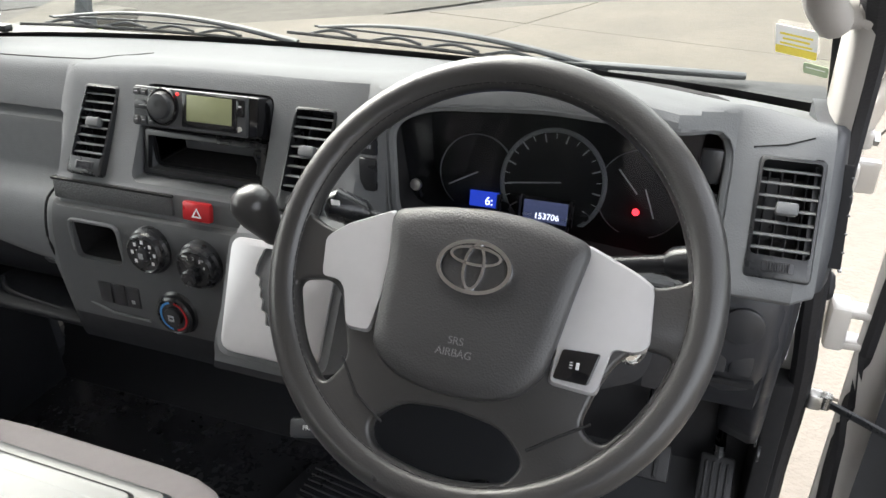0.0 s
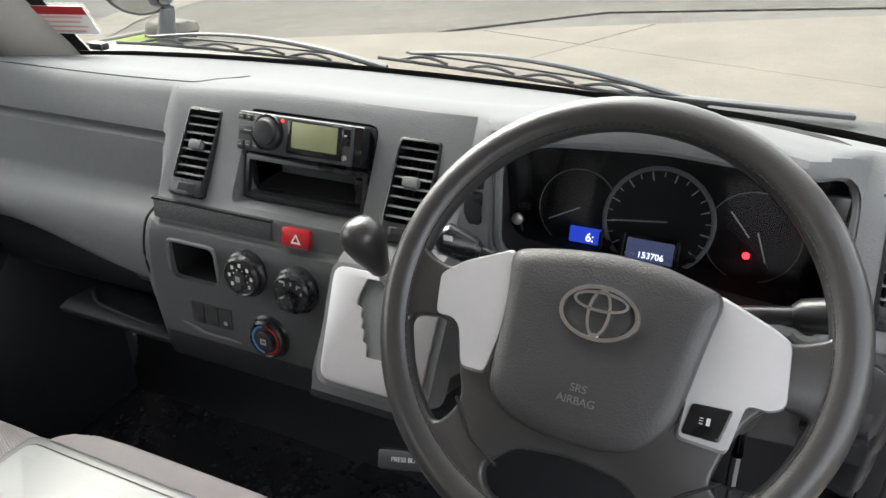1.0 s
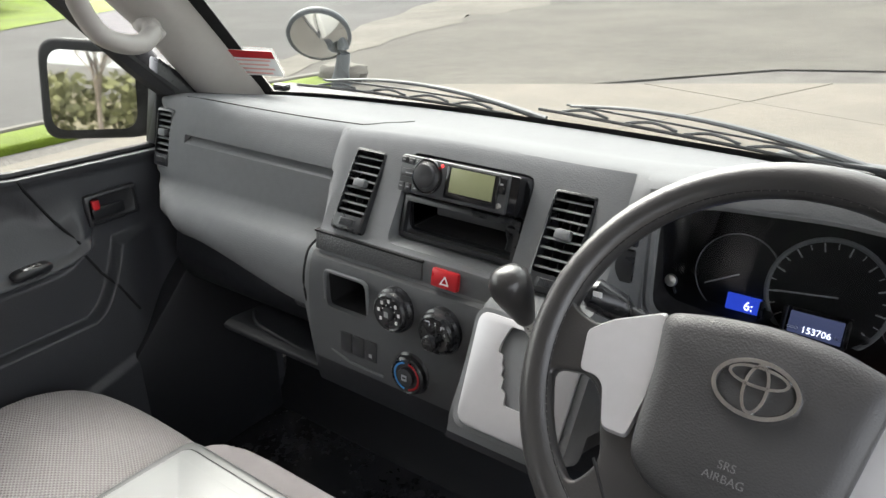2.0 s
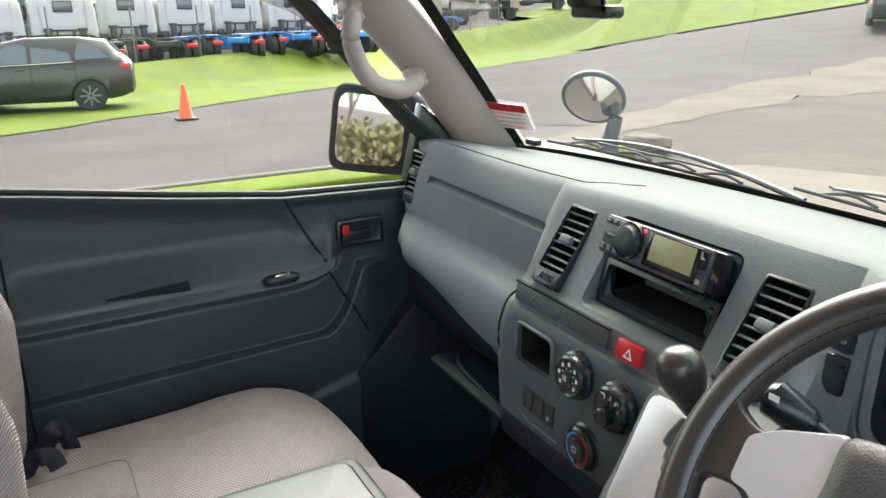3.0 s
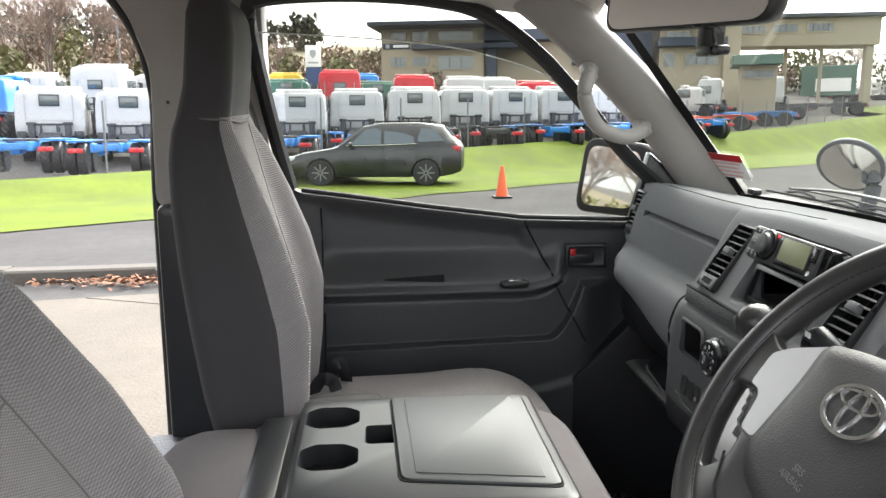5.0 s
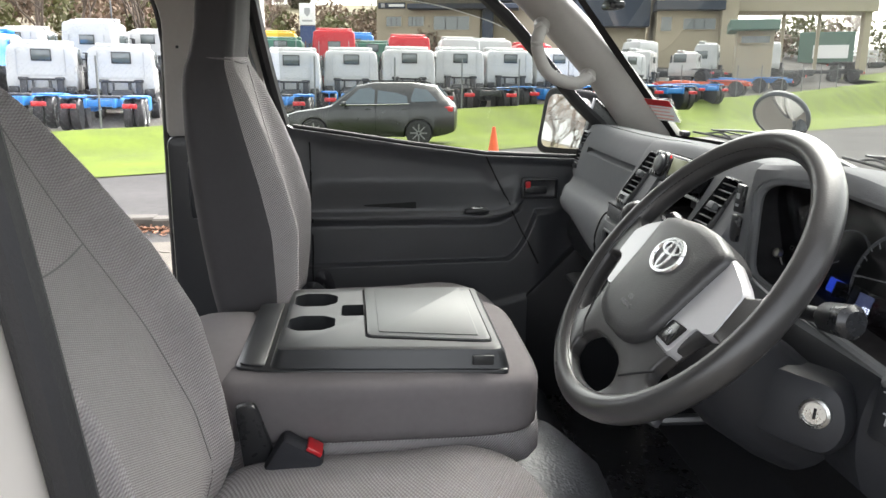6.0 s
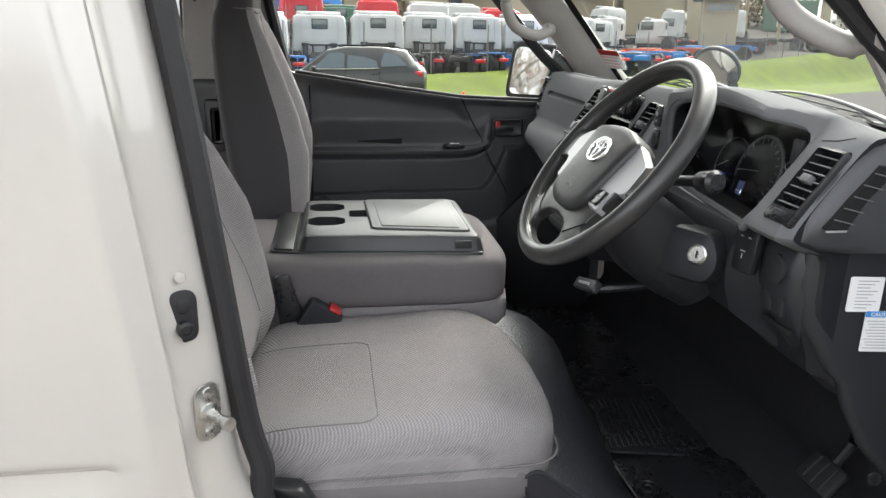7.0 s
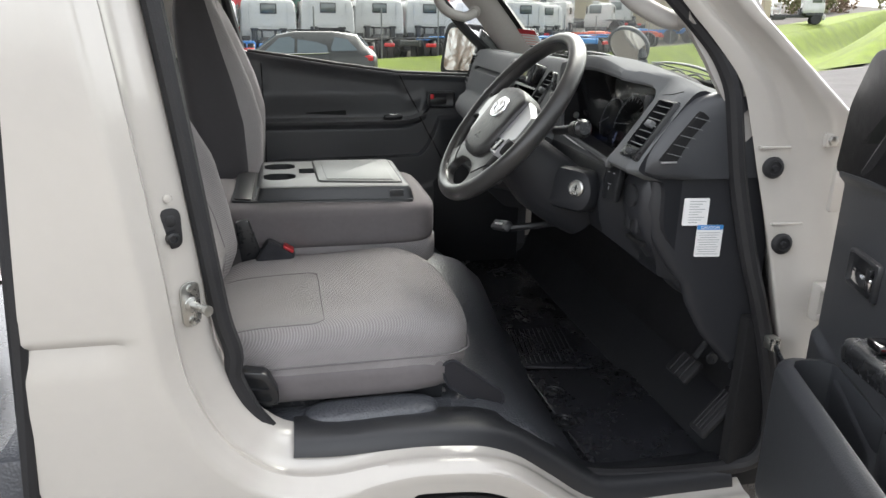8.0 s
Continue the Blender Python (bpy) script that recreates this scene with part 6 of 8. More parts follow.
def front_door(sign, m, label):
    d = thing("front_door", (0, 0, 0), label, "door", "front doors", m=m)
    def X(v):
        return sign * v
    sill_line = [(0.06, 1.400), (0.085, 1.386), (0.20, 1.370), (0.40, 1.340), (0.60, 1.314), (0.84, 1.304), (1.0, 1.30), (1.12, 1.29)]
    ys = [0.068 + 0.572 * i / 60 for i in range(60)] + [0.64 + 0.12 * i / 48 for i in range(48)] + [0.76 + 0.338 * i / 34 for i in range(35)]
    rows = []
    for y in ys:
        st = lerp_table(y, sill_line)[0]
        levels = FIXED_Z + [1.21 + (st - 1.21) * k / 18 for k in range(1, 19)]
        # the rows of the mesh run along the sloping edge of the pocket
        levels = [z + 0.02 * (y - 0.3) * max(0.0, 1 - max(0.0, abs(z - 1.025) - 0.035) / 0.05) for z in levels]
        rows.append([(X(0.742 - door_depth(y, z, st)), y, z) for z in levels])
    bm = bmesh.new()
    loft(bm, rows, closed=False, caps=False)
    back = bmesh.ops.extrude_face_region(bm, geom=bm.faces[:])
    for v in back["geom"]:
        if isinstance(v, bmesh.types.BMVert):
            v.co.x = X(0.772)
    bmesh.ops.recalc_face_normals(bm, faces=bm.faces[:])
    part("trim_panel", bm, DOOR_TRIM, d, "charcoal moulded door trim", smooth=80)
    # painted shell, bulging
    sh = bmesh.new()
    rings = []
    for i in range(9):
        y = 0.055 + 1.10 * i / 8
        st = lerp_table(y, sill_line)[0] - 0.01
        rings.append([(X(0.774), y, 0.64), (X(0.80), y, 0.62), (X(0.835), y, 0.64), (X(0.846), y, 0.85), (X(0.846), y, 1.02), (X(0.838), y, 1.035), (X(0.838), y, 1.15), (X(0.80), y, st), (X(0.774), y, st)])
    loft(sh, rings)
    bevel(sh, 0.004, 2, 40)
    part("shell", sh, PAINT, d, "white painted door shell", smooth=40)
    part("waist_rubber", tube([(X(0.752), y, z + 0.004) for y, z in sill_line[1:]], 0.007, 8), RUBBER, d)
    # grooves of the trim, their shade drawn as thin black tubes on it
    def on(y, z, off=0.001):
        return (X(0.742 - door_depth(y, z, lerp_table(y, sill_line)[0]) - off), y, z)
    part("groove", tube([on(0.602 + 0.152 * f, 1.312 - 0.30 * f) for f in [k / 14 for k in range(15)]], 0.0026, 6), VOID, d)
    part("groove", tube([on(0.128, 0.75 + 0.60 * f) for f in [k / 14 for k in range(15)]], 0.0022, 6), VOID, d)
    # black ribbon laid on the trim for the shade in the pull slot
    slot = bmesh.new()
    loft(slot, [[on(0.27 + 0.14 * f, 1.182 + 0.016 * v * (0.2 + 0.8 * f), o) for v, o in ((-0.5, 0.0012), (0.5, 0.0012), (0.5, -0.006), (-0.5, -0.006))] for f in [k / 8 for k in range(9)]])
    part("pull_slot", slot, VOID, d, "pull slot in the armrest, drawn as a black strip of shade")
    # latch handle in its dish
    hy, hz = (0.755, 1.222) if sign < 0 else (0.965, 1.160)
    hx = 0.738 if sign < 0 else 0.741 - door_depth(hy, hz, lerp_table(hy, sill_line)[0])
    part("handle_dish", moved(cut(rbox((0, 0, 0), (0.105, 0.062, 0.016), 0.008), rbox((0, 0, 0.008), (0.092, 0.050, 0.018), 0.008)), facing((X(hx), hy, hz), (-sign, 0, 0))), BLACK, d)
    part("latch_handle", moved(rbox((0.012 * sign, -0.004, 0.006), (0.062, 0.022, 0.008), 0.004), facing((X(hx - 0.002), hy, hz), (-sign, 0, 0))), SATIN_BLACK if sign < 0 else CHROME, d)
    part("lock_tab", moved(rbox((0.034 * sign, 0.010, 0.006), (0.014, 0.020, 0.008), 0.002), facing((X(hx - 0.002), hy, hz), (-sign, 0, 0))), RED if sign < 0 else SATIN_BLACK, d)
    if sign < 0:
        sw_ = part("window_switch", pillow((X(0.700), 0.575, 1.168), (0.030, 0.070, 0.018), 3, 4), SATIN_BLACK, d)
        part("rocker", rbox((X(0.697), 0.575, 1.176), (0.012, 0.030, 0.005), 0.002), STEEL, sw_)
    else:
        pod = part("switch_panel", rbox((X(0.650), 0.55, 1.17), (0.085, 0.30, 0.035), 0.012, 3, pose(0, 0, 0, -6)), SATIN_BLACK, d, "black armrest switch panel")
        for k, (dx, dy) in enumerate(((0.02, 0.07), (-0.02, 0.07), (0.02, 0.02), (-0.02, 0.02))):
            part("rocker", rbox((X(0.650) + dx, 0.57 + dy, 1.186), (0.026, 0.034, 0.010), 0.003, 2, pose(0, 0, 0, -6)), GLOSS_BLACK if k < 3 else RED, pod)
        part("pocket", cut(rbox((X(0.70), 0.56, 0.86), (0.11, 0.92, 0.28), 0.03, 3), rbox((X(0.70), 0.56, 0.95), (0.07, 0.86, 0.33), 0.02)), DOOR_TRIM, d, "deep grey door pocket")
    # window frame and glass
    frame_pts = [(X(0.742), 0.062, 1.395), (X(0.722), 0.035, 1.52), (X(0.700), 0.005, 1.69), (X(0.688), -0.004, 1.775), (X(0.685), 0.03, 1.802), (X(0.682), 0.20, 1.812), (X(0.682), 0.38, 1.802), (X(0.684), 0.50, 1.772), (X(0.692), 0.62, 1.690), (X(0.705), 0.73, 1.580), (X(0.722), 0.84, 1.462), (X(0.738), 0.93, 1.385), (X(0.748), 1.02, 1.305)]
    part("window_frame", tube(catmull(frame_pts, 5), 0.017, 8), RUBBER, d, "black window frame with rubber channel")
    g = bmesh.new()
    def gx(z):
        return X(0.762 - 0.16 * (z - 1.30))
    lower = [(0.06 + 0.9 * k / 12) for k in range(13)]
    def top_z(y):
        return lerp_table(y, [(0.0, 1.80), (0.2, 1.81), (0.38, 1.80), (0.5, 1.77), (0.62, 1.69), (0.73, 1.58), (0.84, 1.462), (0.96, 1.36)])[0]
    loft(g, [[(gx(1.29), y, 1.29 + 0.09 * max(0, 0.6 - y) / 0.6) for y in lower], [(gx(1.5), y, max(1.31, min(1.5, top_z(y)))) for y in lower], [(gx(1.7), y, top_z(y)) for y in lower]], closed=False, caps=False)
    pane_ = part("window_pane", g, GLASS, d)
    pane_.visible_shadow = False
    # smoked wind deflector along the top of the window
    vz = [(0.0, 1.737), (0.22, 1.726), (0.41, 1.709), (0.52, 1.687), (0.63, 1.653), (0.74, 1.595), (0.83, 1.50)]
    up = [(y, lerp_table(y, [(0.0, 1.81), (0.2, 1.82), (0.38, 1.812), (0.5, 1.782), (0.62, 1.705), (0.73, 1.60), (0.84, 1.482)])[0]) for y, _ in vz]
    v = bmesh.new()
    loft(v, [[(gx(z) + X(0.03), y, z) for y, z in vz], [(gx(z) + X(0.008), y, z) for y, z in up]], closed=False, caps=False)
    vis = part("wind_deflector", v, SMOKE, d, "smoked wind deflector over the window")
    vis.visible_shadow = False
    part("deflector_edge", tube(catmull([(gx(z) + X(0.03), y, z) for y, z in vz], 4), 0.0016, 6), WHITE, vis)
    return d


CASE_BLACK = material("weathered matt black plastic", (0.010, 0.010, 0.011), 0.6, grain=0.2, grain_scale=500, kind="leather", vary=0.2, spec=0.15)
SMOKE = glass_material("smoked plastic", (0.55, 0.56, 0.55), 0.03)
left_door = front_door(-1, Matrix(), "charcoal trimmed passenger door, closed, with a smoked wind deflector")
hinge = Matrix.Translation((0.815, 1.20, 0))
right_door = front_door(1, hinge @ pose(0, 0, 0, 0, 0, 71) @ hinge.inverted(), "driver door standing wide open, charcoal trim and switch panel")
part("mirror_sail", prism(rounded([(0.84, 1.305), (1.13, 1.285), (1.115, 1.40), (1.06, 1.485), (0.96, 1.50), (0.90, 1.47)], 0.02), "x", 0.733, 0.768, 0.006), CASE_BLACK, right_door, "black inner cover of the door mirror")
part("mirror_case", pillow((0.90, 1.05, 1.40), (0.24, 0.13, 0.22), 4, 6), CASE_BLACK, right_door, "black door mirror case", smooth=60)
part("edge_seal", tube(catmull([(0.775, 1.13, 0.66), (0.78, 1.14, 0.9), (0.78, 1.13, 1.28)], 4), 0.012, 8), RUBBER, right_door)
part("mirror_sail", prism([(0.86, 1.31), (1.10, 1.30), (0.90, 1.47)], "x", -0.765, -0.735, 0.006), SATIN_BLACK, left_door)
check = thing("check_strap", (0.76, 1.1, 0.95), "black steel door check strap", "check strap")
part("bracket", join(rbox((0.798, 1.080, 0.945), (0.02, 0.022, 0.026), 0.004), lathe([(0.009, 0), (0.009, 0.022), (0.0, 0.023)], 12, pose(0.812, 1.078, 0.936))), STEEL, check)
part("arm", tube([(0.812, 1.078, 0.945), (0.86, 1.060, 0.938), (0.905, 1.045, 0.928), (0.912, 1.042, 0.905)], 0.0045, 8, False, 1.6), SATIN_BLACK, check)

# door mirror on the passenger side
PARK_GREY = material("blue grey plastic", (0.055, 0.063, 0.072), 0.5, vary=0.1, spec=0.25)


def door_mirror():
    m_ = thing("door_mirror", (-0.85, 0.9, 1.3), "black cased door mirror outside the passenger window", "door mirror")
    pm = facing((-0.960, 0.890, 1.380), (0.44, -0.88, 0.13))
    case = bmesh.new()
    line = rounded([(-0.128, -0.100), (0.118, -0.088), (0.128, 0.096), (-0.114, 0.108)], 0.045, 5)
    loft(case, [[(x * k, y * k, z) for x, y in line] for k, z in ((0.94, 0.012), (1.0, 0.008), (1.02, -0.02), (0.92, -0.055), (0.6, -0.08))])
    part("case", moved(case, pm), CASE_BLACK, m_, smooth=60)
    gl = bmesh.new()
    loft(gl, [[(x * 0.80, y * 0.80, z) for x, y in line] for z in (0.0125, 0.0140)])
    part("mirror_glass", moved(gl, pm), MIRROR, m_)
    part("arm", tube([(-0.90, 0.93, 1.325), (-0.82, 0.97, 1.315), (-0.76, 0.99, 1.31)], 0.022, 10), CASE_BLACK, m_)


door_mirror()

# round parking mirror on the front corner
pm_ = thing("parking_mirror", (-0.98, 1.62, 1.1), "round grey parking mirror on a curved stalk outside the windscreen", "parking mirror")
PARK_MIRROR = material("weathered mirror silvering", (0.42, 0.44, 0.46), 0.06, metal=1.0, vary=0.05, spread=0.02)
fm = facing((-1.04, 1.612, 1.398), (0.52, -0.66, -0.54))
part("case", moved(lathe([(0.088, 0.004), (0.092, 0.0), (0.088, -0.015), (0.055, -0.035), (0.0, -0.04)], 32), fm), PARK_GREY, pm_, smooth=60)
part("mirror_glass", moved(lathe([(0.080, 0.004), (0.06, 0.012), (0.03, 0.018), (0.0, 0.020)], 32), fm), PARK_MIRROR, pm_, "bulging mirror glass", smooth=80)
part("stalk", tube(catmull([(-1.000, 1.655, 1.400), (-0.996, 1.660, 1.345), (-1.004, 1.650, 1.27), (-0.98, 1.62, 1.15), (-0.93, 1.55, 1.05)], 5), [0.018 + 0.0016 * min(i, 8) - 0.0003 * max(0, i - 8) for i in range(21)], 12, False, 0.7), PARK_GREY, pm_)

# inner mirror
im = thing("rear_view_mirror", (0.0, 0.72, 1.75), "black rear view mirror on a stem at the windscreen", "rear view mirror")
rmx = facing((0.055, 0.632, 1.712), (0.50, -0.86, 0.03))
line = rounded([(-0.125, -0.030), (0.120, -0.034), (0.128, 0.034), (-0.118, 0.038)], 0.024, 5)
case = bmesh.new()
loft(case, [[(x * k, y * k, z) for x, y in line] for k, z in ((0.95, 0.010), (1.0, 0.006), (1.0, -0.012), (0.86, -0.03), (0.5, -0.038))])
part("case", moved(case, rmx), SATIN_BLACK, im, smooth=60)
gl = bmesh.new()
loft(gl, [[(x * 0.93, y * 0.90, z) for x, y in line] for z in (0.0105, 0.0112)])
part("mirror_glass", moved(gl, rmx), MIRROR, im)
part("stem", tube([(0.045, 0.66, 1.715), (0.03, 0.70, 1.70), (0.02, 0.80, 1.74)], 0.012, 10), SATIN_BLACK, im)
part("sensor", join(rbox((0.03, 0.680, 1.655), (0.05, 0.025, 0.012), 0.004), tube([(0.04, 0.678, 1.66), (0.045, 0.67, 1.69), (0.05, 0.66, 1.72)], 0.0025, 6), rbox((0.0, 0.690, 1.680), (0.028, 0.028, 0.045), 0.006)), SATIN_BLACK, im, "small black sensor under the mirror")

# stickers on the glass
def on_screen(name, a, f, w, h, roll, mat, label, bars, bar_mat, head=None):
    t_ = thing(name, screen_at(a, f), label, "sticker", "windscreen stickers")
    p0 = screen_at(a, f)
    n = (screen_at(a + 0.05, f) - p0).cross(screen_at(a, f + 0.05) - p0).normalized()
    if n.y > 0:
        n = -n
    fm_ = facing(p0 + n * 0.005, n, screen_at(a, f + 0.1) - p0) @ pose(0, 0, 0, 0, 0, roll)
    part("paper", moved(prism(rect(w, h, 0.003), "z", 0, 0.0008), fm_), mat, t_)
    if head:
        part("heading", moved(prism(rect(w, h * 0.28, 0.002, 4, 0, h * 0.36), "z", 0.0008, 0.0013), fm_), head, t_)
    for k in range(bars):
        part("print", moved(rbox((0.0, h * (0.12 - 0.17 * k), 0.0010), (w * (0.78 - 0.14 * (k % 2)), h * 0.06, 0.0006)), fm_), bar_mat, t_)


PINK = material("red and white print", (0.75, 0.42, 0.38), 0.5)
on_screen("service_sticker", -0.955, 0.16, 0.11, 0.075, -8, WHITE, "white sticker with a red heading on the windscreen", 4, PINK, RED)
on_screen("yellow_sticker", 0.938, 0.205, 0.046, 0.050, 180, WHITE, "white and yellow sticker on the windscreen corner", 3, YELLOW, YELLOW)
on_screen("green_sticker", 0.968, 0.13, 0.028, 0.020, 0, material("pale green print", (0.34, 0.42, 0.27), 0.5), "small pale green sticker on the windscreen", 1, WHITE)

# wipers lying at the foot of the windscreen
def wiper(x0, x1, dy):
    w = thing("wiper", (x0, 1.26, 1.36), "grey wiper arm with a jointed blade on the windscreen", "wiper", "wipers")
    def at(x, up, off=0.0):
        a = x / 0.70
        return screen_at(a, up) + Vector((0, 0.7, 0.72)) * (0.010 + off)
    blade = [at(x0 + (x1 - x0) * k / 10, 0.022 - 0.040 * k / 10) for k in range(11)]
    part("blade", tube(blade, 0.003, 6), RUBBER, w)
    part("spine", tube([p + Vector((0, 0.012, 0.012)) for p in blade[1:-1]], 0.002, 6), WIPER_GREY, w)
    arm = [at(x0 + (x1 - x0) * f, u, o) for f, u, o in ((0.12, 0.020, 0.014), (0.35, 0.022, 0.022), (0.6, 0.014, 0.024), (0.85, -0.010, 0.022), (1.12, -0.05, 0.016))]
    part("arm", tube(catmull(arm, 5), [0.0038 + 0.00028 * k for k in range(21)], 8, False, 0.6), WIPER_GREY, w)
    for f in (0.18, 0.42, 0.62, 0.82):
        part("yoke", tube(catmull([at(x0 + (x1 - x0) * (f - 0.09), 0.022 - 0.040 * f, 0.004), at(x0 + (x1 - x0) * f, 0.024 - 0.040 * f, 0.011), at(x0 + (x1 - x0) * (f + 0.09), 0.020 - 0.040 * f, 0.004)], 4), 0.0026, 6), WIPER_GREY, w)


WIPER_GREY = material("grey wiper plastic", (0.032, 0.036, 0.042), 0.5)
wiper(-0.10, 0.36, 0)
wiper(-0.62, -0.16, 0)
part("cowl", rbox((0.46, 1.215, 1.372), (0.34, 0.02, 0.008), 0.003), WIPER_GREY, windscreen, "grey cowl lip under the windscreen")
part("corner_clip", rbox((-0.665, 1.128, 1.380), (0.035, 0.02, 0.014), 0.004), SATIN_BLACK, windscreen)

# foot wells: front bulkhead, toe boards, pedals, mats
bulk = solid("wall_bulkhead", join(prism([(1.13, 0.60), (1.13, 1.02), (1.15, 1.36), (1.24, 1.36), (1.24, 0.45), (1.15, 0.45)], "x", -0.76, 0.735)), RUBBER, "black front bulkhead behind the dashboard", "bulkhead", kind="structure")
toe = solid("wall_toe_board", prism([(1.05, 0.612), (1.09, 0.64), (1.135, 0.74), (1.14, 0.70), (1.14, 0.58), (1.05, 0.58)], "x", -0.74, 0.735), LOWER, "black toe board under the dashboard", "bulkhead", kind="structure")
kick = solid("wall_kick_left", prism([(0.72, 0.60), (0.72, 0.92), (0.90, 1.10), (1.06, 1.10), (1.06, 0.60)], "x", -0.772, -0.70, 0.01), LOWER, "black kick panel beside the passenger feet", "trim", kind="structure")
# near black in place of the shade low in this corner
kick_r = solid("wall_kick_right", prism([(1.05, 0.60), (1.05, 0.98), (1.095, 0.98), (1.155, 0.80), (1.165, 0.60)], "x", 0.735, 0.764, 0.004), VOID, "kick panel beside the driver feet, blackened for its shade", "trim", kind="structure")
inner = solid("wall_inner_left", prism([(-0.24, 0.45), (1.2, 0.45), (1.2, 0.68), (-0.24, 0.68)], "x", -0.84, -0.735), BLACK, "black inner sill of the passenger side", "trim", kind="structure")
nose = solid("wall_nose", join(prism([(1.24, 0.35), (1.32, 0.35), (1.40, 0.75), (1.36, 1.10), (1.24, 1.355), (1.20, 1.355), (1.20, 0.35)], "x", -0.80, 0.80, 0.02)), PAINT, "white painted nose of the van", "van body", kind="structure")


def pedal(x, y, z, w, h, ribs, label):
    p = thing("pedal", (x, y, z), label, "pedal", "pedals")
    fm_ = facing((x, y, z), (0, -0.75, 0.66))
    part("pad", moved(rbox((0, 0, 0), (w, h, 0.014), 0.006), fm_), RUBBER, p)
    for k in range(ribs):
        part("rib", moved(rbox((w * ((k + 1) / (ribs + 1) - 0.5), 0, 0.008), (w * 0.08, h * 0.82, 0.005), 0.001, 1), fm_), RUBBER, p)
    part("arm", tube([(x, y + 0.01, z), (x, y + 0.05, z + 0.06), (x, y + 0.04, z + 0.22)], 0.009, 8), SATIN_BLACK, p)


pedal(0.690, 1.060, 0.735, 0.055, 0.120, 4, "ribbed black accelerator pedal")
pedal(0.575, 1.045, 0.785, 0.085, 0.060, 3, "black rubber brake pedal")
brake = thing("parking_brake_handle", (0.17, 0.75, 1.02), "black pull handle of the parking brake with white lettering", "parking brake")
PB = facing((0.196, 0.715, 1.022), (-0.10, -0.80, 0.59), (-0.22, 0.57, 0.79))
part("grip", moved(rbox((0, 0, -0.008), (0.105, 0.026, 0.018), 0.005), PB), DOOR_TRIM, brake)
part("word", moved(letters("PRESS BUTTON", 0.0085, pose(-0.002, 0, 0.0012)), PB), WHITE, brake)
part("stem", tube([(0.23, 0.735, 1.02), (0.25, 0.80, 1.03), (0.26, 0.95, 1.05)], 0.009, 8), SATIN_BLACK, brake)
for x, y, z in ((0.365, 0.825, 0.622), (0.501, 0.802, 0.622)):
    f_ = thing("mat_fastener", (x, y, z), "round black floor mat fastener", "mat fastener", "mat fasteners")
    part("ring", lathe([(0.034, 0.0), (0.033, 0.007), (0.027, 0.008), (0.025, 0.004), (0.016, 0.004), (0.014, 0.010), (0.009, 0.011), (0.007, 0.007), (0.0, 0.007)], 24, pose(x, y, z)), SATIN_BLACK, f_)
mat = thing("floor_mat", (0.45, 0.9, 0.62), "worn black ribbed rubber floor mat", "floor mat", "floor mats")
part("sheet", prism(rounded([(0.24, 0.785), (0.72, 0.80), (0.735, 1.06), (0.27, 1.06)], 0.04), "z", 0.6205, 0.627, 0.002), MAT_RUBBER, mat)
mat2 = thing("floor_mat", (0.0, 0.85, 0.62), "ribbed black rubber floor mat beside the shift panel", "floor mat", "floor mats")
part("sheet", prism(rounded([(-0.06, 0.82), (0.22, 0.79), (0.26, 0.98), (-0.02, 1.0)], 0.02), "z", 0.6205, 0.628, 0.002), MAT_RUBBER, mat2)
for k in range(12):
    part("rib", rbox((0.10, 0.81 + 0.014 * k, 0.629), (0.22, 0.006, 0.005), 0.001, 1, pose(0, 0, 0, 0, 0, -8)), MAT_RUBBER, mat2)

# seat belts
belt = thing("seat_belt", (-0.70, 0.0, 1.3), "black seat belt hanging beside the passenger seat", "seat belt")
part("strap", tube(catmull([(-0.70, -0.05, 1.74), (-0.69, 0.0, 1.55), (-0.685, 0.045, 1.38), (-0.69, 0.07, 1.2), (-0.69, 0.06, 0.95)], 6), 0.022, 8, False, 0.12, (0, 1, 0)), BELT, belt)
part("tongue", rbox((-0.675, 0.055, 1.36), (0.02, 0.028, 0.075), 0.006), SATIN_BLACK, belt)

# rear bench behind the driver, seen past the pillar
bench = thing("rear_bench", (0.1, -1.2, 0.62), "dark blue grey bench seat in the rear of the van", "bench seat")
NAVY = material("navy grey seat cloth", (0.035, 0.038, 0.055), 0.85, grain=0.5, grain_scale=500, kind="cells", vary=0.1)
part("cushion", pillow((0.05, -0.95, 0.92), (1.30, 0.48, 0.16), 5, 8), NAVY, bench, smooth=70)
part("backrest", pillow((0.05, -1.24, 1.20), (1.30, 0.16, 0.62), 5, 8), NAVY, bench, smooth=70)
part("base", rbox((0.05, -0.98, 0.73), (1.2, 0.40, 0.22), 0.01), BLACK, bench)

# ---- outside: laid out on level ground, then tipped with the slope on which the van stands ----
OUT = pose(0, 0, 0, 0, -2.4, 0) @ pose(0, 0, 0, -0.3, 0, 0)


def road_sq(x, y):
    """Along the road, and beyond its far edge."""
    return (x + 15.6) * -0.62 + (y - 1.1) * 0.785, (x + 15.6) * -0.785 + (y - 1.1) * -0.62


def from_sq(s, q):
    return -15.6 + s * -0.62 + q * -0.785, 1.1 + s * 0.785 + q * -0.62


def ease(t):
    t = min(1, max(0, t))
    return t * t * (3 - 2 * t)


